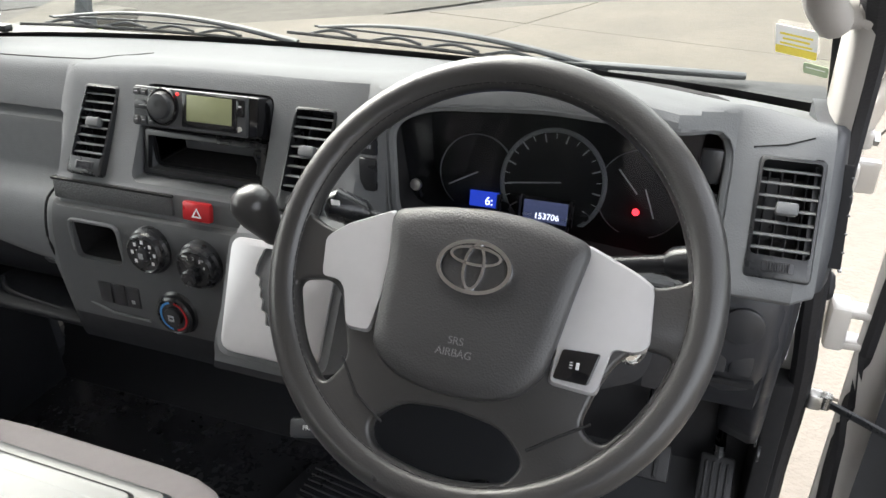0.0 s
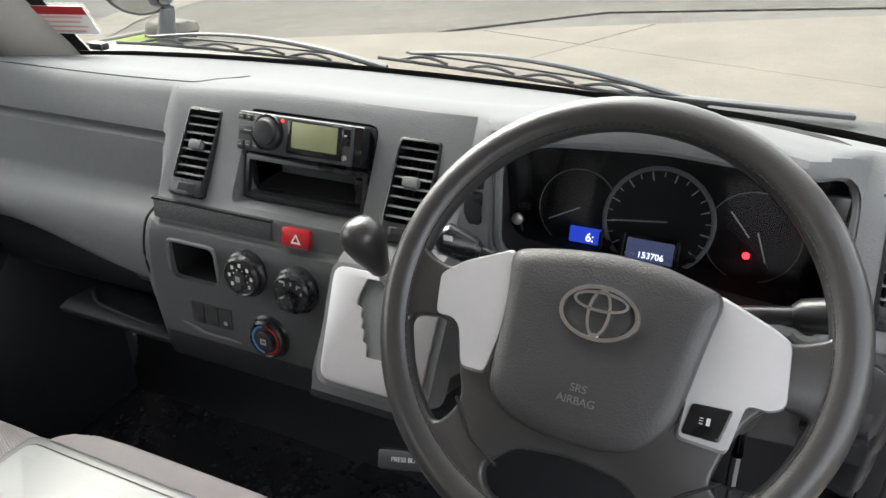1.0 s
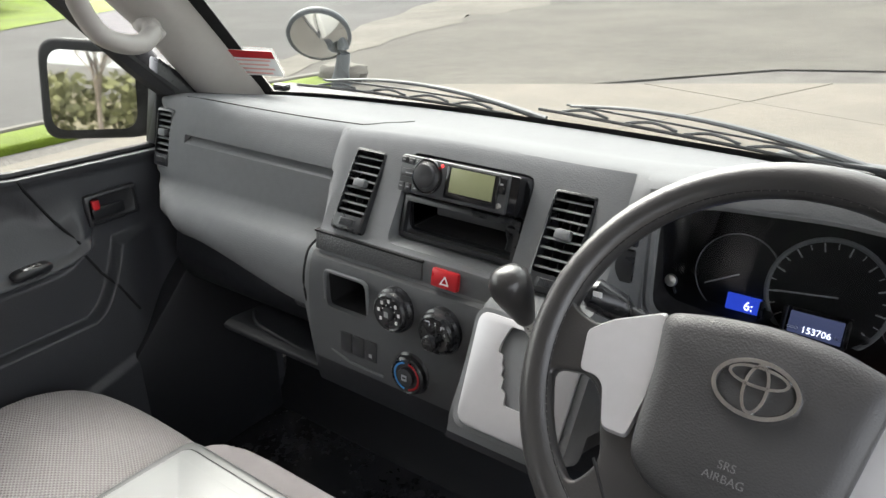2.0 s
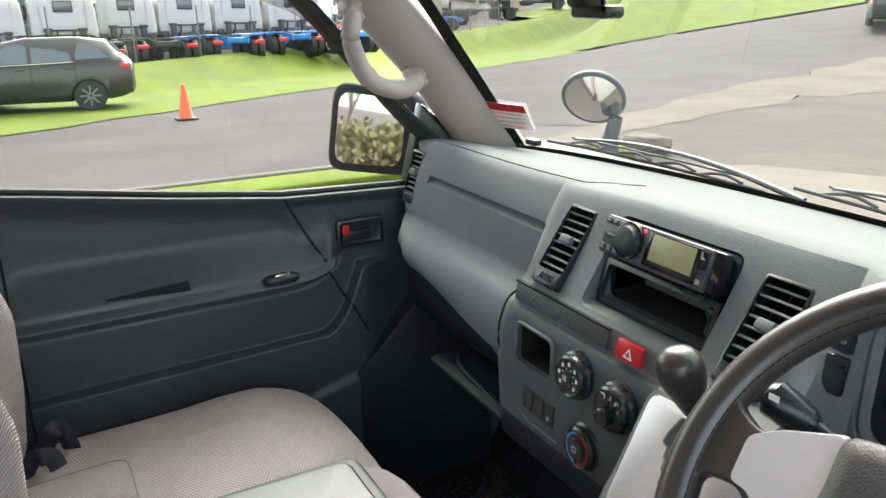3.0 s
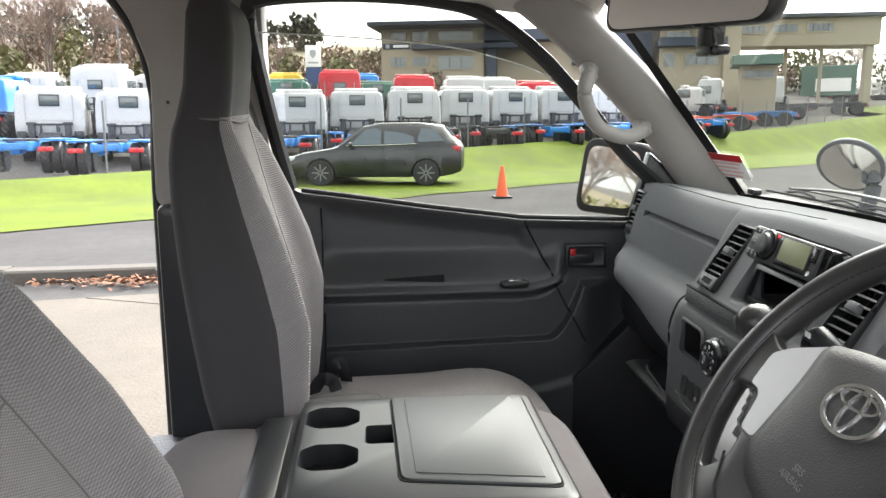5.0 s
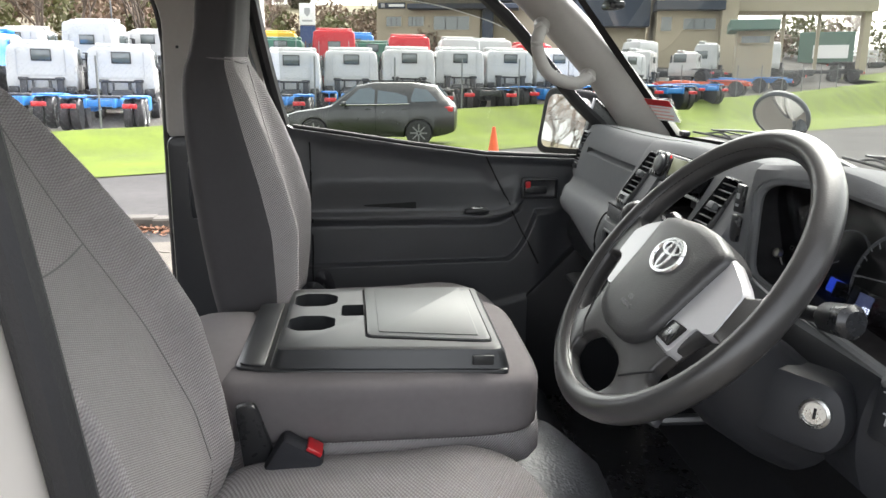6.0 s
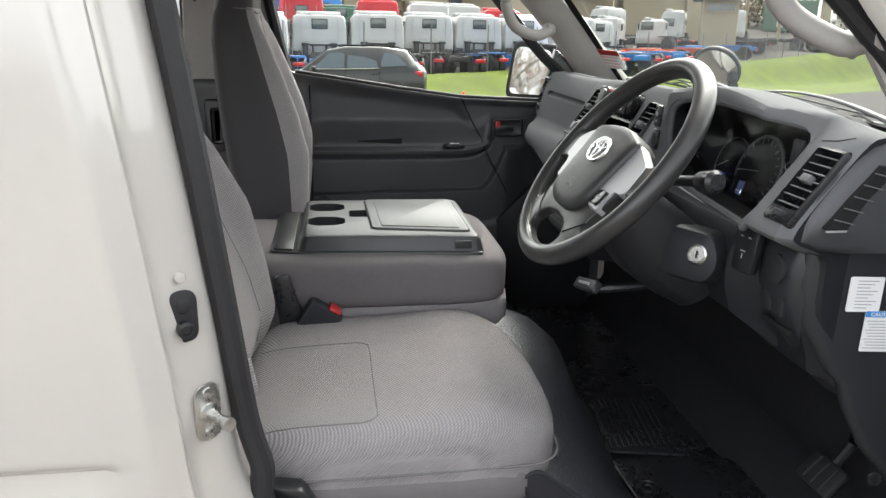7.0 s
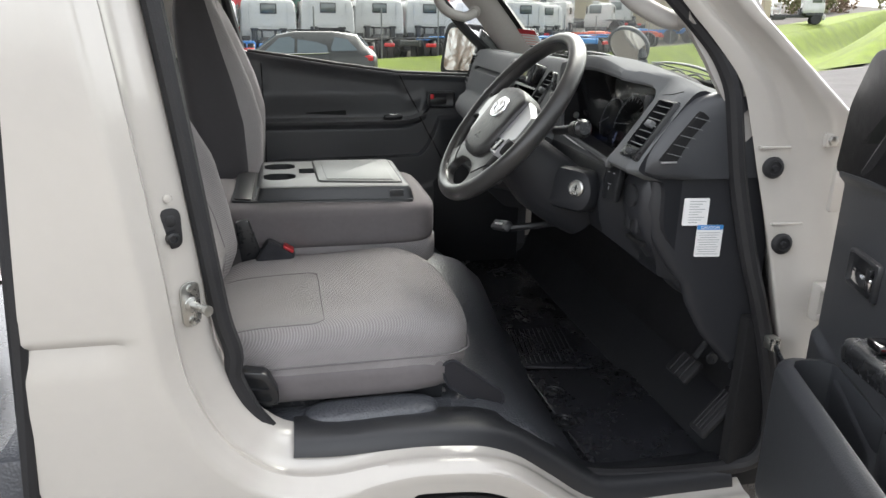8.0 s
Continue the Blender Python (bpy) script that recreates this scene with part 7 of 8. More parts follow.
# along the road: the height of the bank, and of the yard behind it
LEVELS = [(-30, 0.33, -1.3), (-5.4, 0.38, -0.42), (3.9, 0.70, 0.11), (9.6, 0.82, 0.35), (13.4, 0.95, 0.52), (27.6, 1.10, 0.85), (39, 1.50, 1.35), (48, 1.93, 2.0), (58, 2.38, 2.65), (77, 3.70, 3.85), (102, 5.9, 5.7), (150, 9.0, 8.5)]


# where the road bends away: the foot of the grass hill on its outer side, by the distance beyond the far edge
BEND = [(-60, 60.0), (-18, 56.5), (-12.3, 56.0), (-9.4, 54.0), (-6.5, 52.0), (-5.7, 49.0), (-2.2, 41.0), (0, 44.0), (4, 52.0), (8, 60.0)]


def land(x, y):
    """The height of the ground."""
    s, q = road_sq(x, y)
    climb = ease((s - 8) / 32) * max(0, 0.0115 * (min(s, 60) - 30) + 0.141 * (-2 - max(q, -45)))
    s = max(-30, min(150, s))
    bank, yard = lerp_table(s, LEVELS)
    z = ease((q - 4.0) / 3.2) * bank - ease((q - 7) / 2.5) * (bank - yard)
    z += 0.13 * max(0, min(q, 26) - 15)
    z += 0.16 * max(0, min(q, 130) - 45)
    z += climb * (1 - ease((q + 2) / 6))
    z += 0.21 * max(0, min(s - lerp_table(q, BEND)[0], 26)) * (1 - ease((q + 2) / 9))
    return z


def patch(s0, s1, q0, q1, lift, ns, nq, wob=0.0):
    """A sheet on the land between distances along and beyond the road."""
    bm = bmesh.new()
    rings = []
    for j in range(nq + 1):
        row = []
        for i in range(ns + 1):
            s, q = s0 + (s1 - s0) * i / ns, q0 + (q1 - q0) * j / nq
            if wob:
                q -= lerp_table(s, [(8, 0.0), (20, 1.1), (34, 1.5), (41, 2.1)])[0] * (1 - j / nq)
                if j in (0, nq):
                    q += wob * noise.noise((s * 0.8, j * 3.1, 0.0))
            x, y = from_sq(s, q)
            row.append((x, y, land(x, y) + lift + 0.001 * max(0, min(s, 200) - 26)))
        rings.append(row)
    loft(bm, rings, closed=False, caps=False)
    for f in bm.faces:
        if f.normal.z < 0:
            f.normal_flip()
    return moved(bm, OUT)


def laid(near, far, n, lift, wob=0.0):
    """A sheet on the land between two lines of (along, beyond) points."""
    bm = bmesh.new()
    rings = []
    for j in range(n + 1):
        row = []
        for a, b in zip(run2(near), run2(far)):
            f = j / n
            if wob and j in (0, n):
                f += wob * noise.noise((a[0] * 0.7, a[1] * 0.7, j * 2.3))
            x, y = from_sq(a[0] + (b[0] - a[0]) * f, a[1] + (b[1] - a[1]) * f)
            row.append((x, y, land(x, y) + lift * (1 - 0.75 * ease((road_sq(x, y)[1] + 3) / 4))))
        rings.append(row)
    loft(bm, rings, closed=False, caps=False)
    for f in bm.faces:
        f.normal_update()
        if f.normal.z < 0:
            f.normal_flip()
    return moved(bm, OUT)


def run2(line, n=8):
    """The line with n short steps between its points."""
    return [(a[0] + (b[0] - a[0]) * k / n, a[1] + (b[1] - a[1]) * k / n) for a, b in zip(line, line[1:]) for k in range(n)] + [line[-1]]


ASPHALT = material("worn asphalt", (0.070, 0.068, 0.067), 0.85, grain=0.6, grain_scale=60, vary=0.28, vary_scale=0.5, spread=0.1, spec=0.03)
YARD = material("gravelled yard asphalt", (0.108, 0.103, 0.097), 0.9, grain=0.5, grain_scale=20, vary=0.25, vary_scale=0.3, spec=0.0)
GRASS = material("short bright grass", (0.084, 0.116, 0.0125), 0.9, grain=1.0, grain_scale=40, vary=0.35, vary_scale=0.7, spec=0.15)
CONCRETE = material("pale worn concrete", (0.115, 0.103, 0.088), 0.9, grain=0.5, grain_scale=45, vary=0.2, vary_scale=1.1, random_tint=0.05, spec=0.15)
KERB = material("grey kerb concrete", (0.075, 0.068, 0.058), 0.9, grain=0.5, grain_scale=40, vary=0.2, vary_scale=2)

# one sheet of ground to the horizon
gs = [-700, -300, -120, -60, -40] + [-30 + 3 * i for i in range(26)] + [55, 65, 75, 85, 95, 110, 160, 250, 420, 900]
gq = [-900, -400, -150, -60] + [-46 + 2 * i for i in range(23)] + [0, 1, 2, 3, 4, 5, 6, 7, 8, 9.5, 11, 13, 15, 18, 22, 26, 32, 40, 45, 55, 70, 90, 130, 250, 600, 1500]
g = bmesh.new()
def bare(s, q):
    """The ground under the grass lies a little lower."""
    under = 0.5 < q < 6.9 or (s > 62 and 6.9 < q < 11) or (q < 5 and s > 3)
    return land(*from_sq(s, q)) - (0.08 + 0.02 * max(0, min(s, 60) - 20) if under else 0)


loft(g, [[(*from_sq(s, q), bare(s, q)) for s in gs] for q in gq], closed=False, caps=False)
for f in g.faces:
    f.normal_update()
    if f.normal.z < 0:
        f.normal_flip()
ground = solid("ground", moved(g, OUT), YARD, "grey asphalt and gravel ground of the yards", "ground", kind="structure", smooth=80)
road = solid("road", patch(-70, 58, -7.6, 0.3, 0.015, 128, 8), ASPHALT, "worn grey asphalt road past the yard", "road", kind="structure")
drive = solid("road_apron", patch(2.0, 60, -45, -7.2, 0.010, 58, 38), ASPHALT, "worn asphalt road bending away uphill", "road", kind="structure")
berm = solid("grass_bank", patch(-40, 420, 0.0, 7.3, 0.035, 360, 16, 0.25), GRASS, "short bright green grass bank beside the road", "grass", kind="stuff", smooth=80)
verge = solid("grass_verge", moved(prism(rounded([(-7.60, -0.6), (-6.95, -0.4), (-6.92, 4.0), (-6.32, 7.05), (-6.95, 7.45), (-7.62, 4.2)], 0.3), "z", -0.04, 0.085, 0.03), OUT), GRASS, "narrow strip of bright grass beside the concrete", "grass", kind="stuff", smooth=80)
# the drive between the road and the pad: a dusty pale border, then worn asphalt
EDGE_LINE = [(-0.6, -9.3), (4.2, -10.2), (10.7, -11.8), (15.8, -14.2), (18.4, -16.4), (15.6, -21.4), (14.0, -30.0)]
PAD_LINE = [(-1.4, -11.0), (-2.0, -13.0), (-1.6, -16.5), (-3.0, -19.5), (-4.0, -22.0), (-5.0, -26.0), (-6.0, -30.0)]
DUST_LINE = [(a[0] + (b[0] - a[0]) * 0.28, a[1] + (b[1] - a[1]) * 0.28) for a, b in zip(EDGE_LINE, PAD_LINE)]
DRIVE = material("dusty worn asphalt", (0.083, 0.078, 0.070), 0.9, grain=0.6, grain_scale=50, vary=0.3, vary_scale=0.4, spec=0.03)
DUST = material("pale dusty concrete", (0.112, 0.104, 0.092), 0.9, grain=0.5, grain_scale=40, vary=0.3, vary_scale=0.5, spec=0.03)
drive_way = solid("driveway", laid(EDGE_LINE, PAD_LINE, 14, 0.024), DRIVE, "dusty worn asphalt drive between the road and the pad", "driveway", kind="structure")
drive_edge = solid("driveway_edge", laid(EDGE_LINE, DUST_LINE, 8, 0.034, 0.25), DUST, "pale dusty concrete border where the drive meets the road", "driveway", kind="structure")
far_grass = solid("far_grass", laid([(16.6, -16.8), (15.8, -18.8), (15.2, -21.3), (14.3, -28.0)], [(34.0, -26.0), (33.0, -29.0), (32.0, -33.0), (30.0, -40.0)], 16, 0.07), GRASS, "strip of grass across the drive", "grass", kind="stuff", smooth=80)
hill_foot = [(s_ - 0.3, q_) for q_, s_ in BEND[:7]] + [(42.0, -0.5), (46.0, 2.0)]
slope_side = solid("grass_hillside", laid(hill_foot, [(s_ + 34.0, q_) for s_, q_ in hill_foot], 24, 0.20, 0.006), GRASS, "bright green grass hillside on the outside of the bend", "grass", kind="stuff", smooth=80)
hill_grass = solid("hill_grass", patch(-90, 150, 46, 132, 0.1, 40, 12), material("winter hillside scrub", (0.125, 0.104, 0.058), 0.9, vary=0.5, vary_scale=0.10), "brown and olive winter hillside behind the yard", "grass", kind="stuff", smooth=80)


slope_grass = solid("grass_slope", patch(60, 420, 7.2, 11.0, 0.03, 90, 4), GRASS, "bright green grass slope beside the far road", "grass", kind="stuff", smooth=80)


# concrete pad in slabs
def clip(poly, a, b):
    """The part of a polygon on the left of the line a to b."""
    out = []
    def side(p):
        return (b[0] - a[0]) * (p[1] - a[1]) - (b[1] - a[1]) * (p[0] - a[0])
    for i, p in enumerate(poly):
        q = poly[(i + 1) % len(poly)]
        sp, sq_ = side(p), side(q)
        if sp >= 0:
            out.append(p)
        if sp * sq_ < 0:
            t = sp / (sp - sq_)
            out.append((p[0] + (q[0] - p[0]) * t, p[1] + (q[1] - p[1]) * t))
    return out


pavement = thing("pavement", (0, 0, 0), "pale worn concrete pad in large slabs with open joints", "pavement", kind="structure", m=OUT)
SLABS = [(-6.0, -16), (12, -16), (14, 16), (3.5, 12.8), (-1.6, 11.0), (-3.7, 9.28), (-5.0, 7.6), (-6.3, 7.1), (-6.9, 4.0), (-6.3, 0.5)]
ux, uy = Vector((0.392, 0.92)), Vector((0.92, -0.392))
for i in range(-6, 7):
    for j in range(-5, 6):
        o = Vector((-1.42, 7.89)) + ux * (4.2 * i) + uy * (3.9 * j)
        quad = [o + ux * 0.008 + uy * 0.008, o + ux * 0.008 + uy * 3.892, o + ux * 4.192 + uy * 3.892, o + ux * 4.192 + uy * 0.008]
        poly = [(p.x, p.y) for p in quad]
        if (poly[1][0] - poly[0][0]) * (poly[2][1] - poly[0][1]) - (poly[1][1] - poly[0][1]) * (poly[2][0] - poly[0][0]) < 0:
            poly = poly[::-1]
        for a, b in zip(SLABS, SLABS[1:] + SLABS[:1]):
            if len(poly) > 2:
                poly = clip(poly, a, b)
        if len(poly) > 2:
            part("slab", prism(poly, "z", -0.05, 0.045 + random.uniform(-0.003, 0.003)), CONCRETE, pavement)


def beam(line, w, h, z0=-0.05):
    pts = [Vector((x, y, land(x, y))) for x, y in line]
    bm = bmesh.new()
    rings = []
    for i, p in enumerate(pts):
        t = (pts[min(i + 1, len(pts) - 1)] - pts[max(i - 1, 0)])
        t.z = 0
        t.normalize()
        s = Vector((-t.y, t.x, 0))
        rings.append([p + s * a + Vector((0, 0, b)) for a, b in ((-w / 2, z0), (-w / 2, h - 0.02), (-w / 2 + 0.02, h), (w / 2 - 0.02, h), (w / 2, h - 0.02), (w / 2, z0))])
    loft(bm, rings)
    return bm


kerb = thing("kerb", (0, 0, 0), "grey concrete kerb between the pad and the road", "kerb", kind="structure", m=OUT)
for k in range(10):
    y = -15.5 + 1.5 * k
    part("kerb_stone", beam([(-6.75, y), (-6.78, y + 0.75), (-6.85, y + 1.485)], 0.26, 0.15), KERB, kerb)
kerb2 = thing("kerb", (0, 0, 0), "worn kerb along the road edge of the verge", "kerb", kind="structure", m=OUT)
part("kerb_stone", beam([(-7.72, -0.8), (-7.73, 1.5), (-7.74, 4.2), (-7.40, 6.0), (-7.05, 7.55)], 0.16, 0.10), KERB, kerb2)
stone = solid("boulder", moved(pillow((-6.55, 7.35, 0.12), (0.75, 0.45, 0.28), 2.6, 6, lambda u, v, w: tuple(0.05 * noise.noise((u * 2 + k, v * 2, w * 2)) for k in range(3))), OUT), KERB, "pale rough stone at the end of the verge", "stone")

# fallen leaves against the kerb
lv = bmesh.new()
for k in range(420):
    a = random.uniform(0, math.tau)
    c = Vector((-6.45 + random.gauss(0, 0.13), -2.15 + random.gauss(0, 0.55), 0.052 + random.uniform(0, 0.035)))
    r = random.uniform(0.02, 0.045)
    q = Euler((random.uniform(-0.6, 0.6), random.uniform(-0.6, 0.6), a)).to_matrix()
    lv.faces.new([lv.verts.new(c + q @ Vector(p)) for p in ((-r, 0, 0), (0, -r * 0.55, 0.004), (r, 0, 0), (0, r * 0.55, 0.004))])
solid("fallen_leaves", moved(lv, OUT), material("dead brown leaves", (0.162, 0.0689, 0.0324), 0.8, vary=0.4, vary_scale=8), "heap of brown fallen leaves by the kerb", "leaves", kind="stuff")

# traffic cone
cone = thing("traffic_cone", (0, 0, 0), "orange traffic cone standing on the road edge", "traffic cone", m=OUT @ pose(-15.15, 3.1, 0.02))
part("cone", lathe([(0.15, 0.03), (0.14, 0.05), (0.035, 0.70), (0.0, 0.71)], 20), material("orange plastic", (0.6885, 0.1053, 0.0243), 0.5), cone)
part("base", rbox((0, 0, 0.02), (0.40, 0.40, 0.04), 0.01), RUBBER, cone, "black rubber base")

# ---- the parked estate car ----
CAR_PAINT = material("dark green grey paint", (0.013, 0.0145, 0.015), 0.34, coat=0.35, vary=0.04)
ALLOY = material("grey alloy wheel", (0.1782, 0.1782, 0.1863), 0.4, metal=0.1, vary=0.08)
ALLOY_DARK = material("dark wheel barrel", (0.0243, 0.0243, 0.0259), 0.5)
TRUCK_WHITE = material("white truck paint", (0.42, 0.424, 0.42), 0.3, vary=0.05, vary_scale=1)
# opaque; its blue grey stands in for sky reflected in the panes
CAR_GLASS = material("car glass coloured for reflected sky", (0.081, 0.1053, 0.1255), 0.1, coat=0.6, vary=0.05)


def ring_section(x, w, zs, zw, zr, wr):
    """Half-width rings for a car body: sill, waist, roof."""
    return [(x, -w * 0.94, zs), (x, -w, zs + 0.15), (x, -w, zw - 0.12), (x, -w * 0.95, zw), (x, -wr, zr - 0.05), (x, -wr * 0.86, zr), (x, wr * 0.86, zr), (x, wr, zr - 0.05), (x, w * 0.95, zw), (x, w, zw - 0.12), (x, w, zs + 0.15), (x, w * 0.94, zs)]


def estate_car(m, paint, label):
    """A large estate: length on x, nose towards -x."""
    c = thing("parked_car", (0, 0, 0), label, "car", "parked cars", m=m)
    secs = [(-2.40, 0.70, 0.38, 0.62, 0.64, 0.6), (-2.33, 0.82, 0.28, 0.72, 0.76, 0.7), (-1.9, 0.90, 0.24, 0.86, 0.90, 0.80), (-1.2, 0.92, 0.24, 0.97, 1.00, 0.84), (-0.95, 0.93, 0.24, 1.02, 1.08, 0.80), (-0.25, 0.93, 0.24, 1.06, 1.60, 0.66), (0.2, 0.93, 0.24, 1.08, 1.68, 0.66), (1.2, 0.93, 0.24, 1.10, 1.69, 0.66), (1.85, 0.92, 0.26, 1.12, 1.62, 0.64), (2.15, 0.90, 0.32, 1.12, 1.30, 0.70), (2.36, 0.84, 0.40, 1.06, 1.12, 0.74), (2.42, 0.74, 0.50, 0.96, 1.0, 0.68)]
    bm = bmesh.new()
    loft(bm, [ring_section(*s) for s in secs])
    arch = [lathe([(0.40, -0.4), (0.40, 0.4)], 24, pose(x, y, 0.34, 90)) for x in (-1.42, 1.42) for y in (-0.9, 0.9)]
    bm = cut(bm, *arch)
    part("body", bm, paint, c, smooth=40)
    for s in (-1, 1):
        for name, pts in (("side_window", [(-0.62, 1.10), (-0.20, 1.50), (0.22, 1.56), (0.22, 1.12)]), ("side_window", [(0.30, 1.12), (0.30, 1.57), (1.02, 1.57), (1.12, 1.15)]), ("side_window", [(1.22, 1.17), (1.12, 1.56), (1.62, 1.50), (1.92, 1.20)])):
            w_ = bmesh.new()
            def wy(z):
                return s * (0.885 - (z - 1.08) * 0.44 + 0.012)
            loft(w_, [[(x, wy(z), z) for x, z in pts], [(x, wy(z) - s * 0.02, z) for x, z in pts]])
            part(name, w_, CAR_GLASS, c)
        part("bright_strip", tube([(-0.70, s * 0.900, 1.075), (0.3, s * 0.905, 1.095), (1.15, s * 0.90, 1.125)], 0.012, 6), CHROME, c)
        part("tail_light", rbox((2.20, s * 0.80, 1.00), (0.26, 0.18, 0.15), 0.04), RED, c, "red tail light")
        part("headlight", rbox((-2.22, s * 0.72, 0.72), (0.28, 0.22, 0.14), 0.04), material("clear lamp", (0.486, 0.5022, 0.5265), 0.15), c)
        part("door_mirror", pillow((-0.58, s * 1.02, 1.10), (0.12, 0.20, 0.14), 3, 3), paint, c)
        for x in (-0.15, 0.85):
            part("door_handle", rbox((x + 0.2, s * 0.935, 0.98), (0.16, 0.03, 0.03), 0.008), paint, c)
        for x in (0.26, 1.17):
            part("door_gap", rbox((x, s * 0.932, 0.72), (0.012, 0.008, 0.72)), VOID, c)
        for x in (-1.42, 1.42):
            w_ = part("wheel", lathe([(0.24, -0.11), (0.33, -0.11), (0.355, -0.08), (0.355, 0.08), (0.33, 0.11), (0.24, 0.11)], 28, pose(x, s * 0.83, 0.355, 90)), RUBBER, c)
            part("rim", lathe([(0.0, 0.06), (0.24, 0.03), (0.245, 0.10), (0.245, -0.10), (0.0, -0.05)], 28, facing((x, s * 0.83, 0.355), (0, s, 0))), ALLOY_DARK, w_)
            for k in range(8):
                a = math.tau * k / 8
                part("rim_spoke", moved(rbox((0.13, 0, 0.085), (0.20, 0.035, 0.03), 0.008), facing((x, s * 0.83, 0.355), (0, s, 0)) @ pose(0, 0, 0.024, 0, 0, math.degrees(a))), ALLOY, w_)
    ws = bmesh.new()
    loft(ws, [[(-0.93, -0.70, 1.09), (-0.93, 0.70, 1.09), (-0.28, 0.58, 1.585), (-0.28, -0.58, 1.585)], [(-0.96, -0.70, 1.10), (-0.96, 0.70, 1.10), (-0.31, 0.58, 1.60), (-0.31, -0.58, 1.60)]])
    part("windscreen", ws, CAR_GLASS, c)
    rw = bmesh.new()
    loft(rw, [[(2.13, -0.6, 1.33), (2.13, 0.6, 1.33), (1.90, 0.52, 1.58), (1.90, -0.52, 1.58)], [(2.17, -0.6, 1.33), (2.17, 0.6, 1.33), (1.94, 0.52, 1.58), (1.94, -0.52, 1.58)]])
    part("rear_window", rw, CAR_GLASS, c)
    for s in (-1, 1):
        part("roof_rail", tube([(-0.1, s * 0.58, 1.68), (0.1, s * 0.58, 1.72), (1.5, s * 0.58, 1.72), (1.65, s * 0.57, 1.68)], 0.018, 6), SATIN_BLACK, c)
    return c


car_at = Vector((-19.75, 0.38))
estate_car(OUT @ pose(car_at.x, car_at.y, land(car_at.x, car_at.y) + 0.02, 0, 0, 82), CAR_PAINT, "dark grey estate car parked on the grass")
estate_car(OUT @ pose(-6.9, -13.5, 0.05, 0, 0, 75), TRUCK_WHITE, "white car parked behind the van")

away = from_sq(27.2, -17.6)
estate_car(OUT @ pose(away[0], away[1], land(*away) + 0.02, 0, 0, -57), CAR_PAINT, "dark grey car on the road where it bends uphill")

# ---- trucks in the yard ----
TRUCK_RED = material("red truck paint", (0.4455, 0.0162, 0.0243), 0.3, vary=0.08, vary_scale=1)
TRUCK_GREEN = material("dark green truck paint", (0.0243, 0.0972, 0.0648), 0.35, vary=0.08, vary_scale=1)
TRUCK_BLUE = material("bright blue truck paint", (0.0243, 0.1782, 0.5022), 0.35, vary=0.1, vary_scale=1)
TRUCK_ORANGE = material("orange red chassis paint", (0.5832, 0.081, 0.0243), 0.4, vary=0.1, vary_scale=1)
CHASSIS_GREY = material("dark grey chassis paint", (0.0324, 0.034, 0.0373), 0.5, vary=0.2, vary_scale=2)
LAMP_RED = material("red lamp plastic", (0.486, 0.0162, 0.0243), 0.3)
TRUCK_GLASS = material("grey cab glass", (0.081, 0.0972, 0.0972), 0.1, coat=0.8)


def cab_shape(high):
    """A cab narrowing to its roof, with rounded rear corners and a belt line."""
    rings = []
    for z, w, y0, y1 in ((1.12, 1.15, 0.02, 2.02), (1.20, 1.20, 0.0, 2.05), (1.62, 1.22, 0.0, 2.06), (1.66, 1.205, 0.012, 2.05), (2.30, 1.19, 0.02, 1.98), (2.70 + high, 1.13, 0.06, 1.75), (2.80 + high, 1.06, 0.12, 1.65), (2.85 + high, 0.90, 0.25, 1.5)):
        rings.append([(x, y, z) for x, y in rounded([(-w, y0), (w, y0), (w, y1), (-w, y1)], 0.10, 3)])
    bm = bmesh.new()
    loft(bm, rings)
    return bm


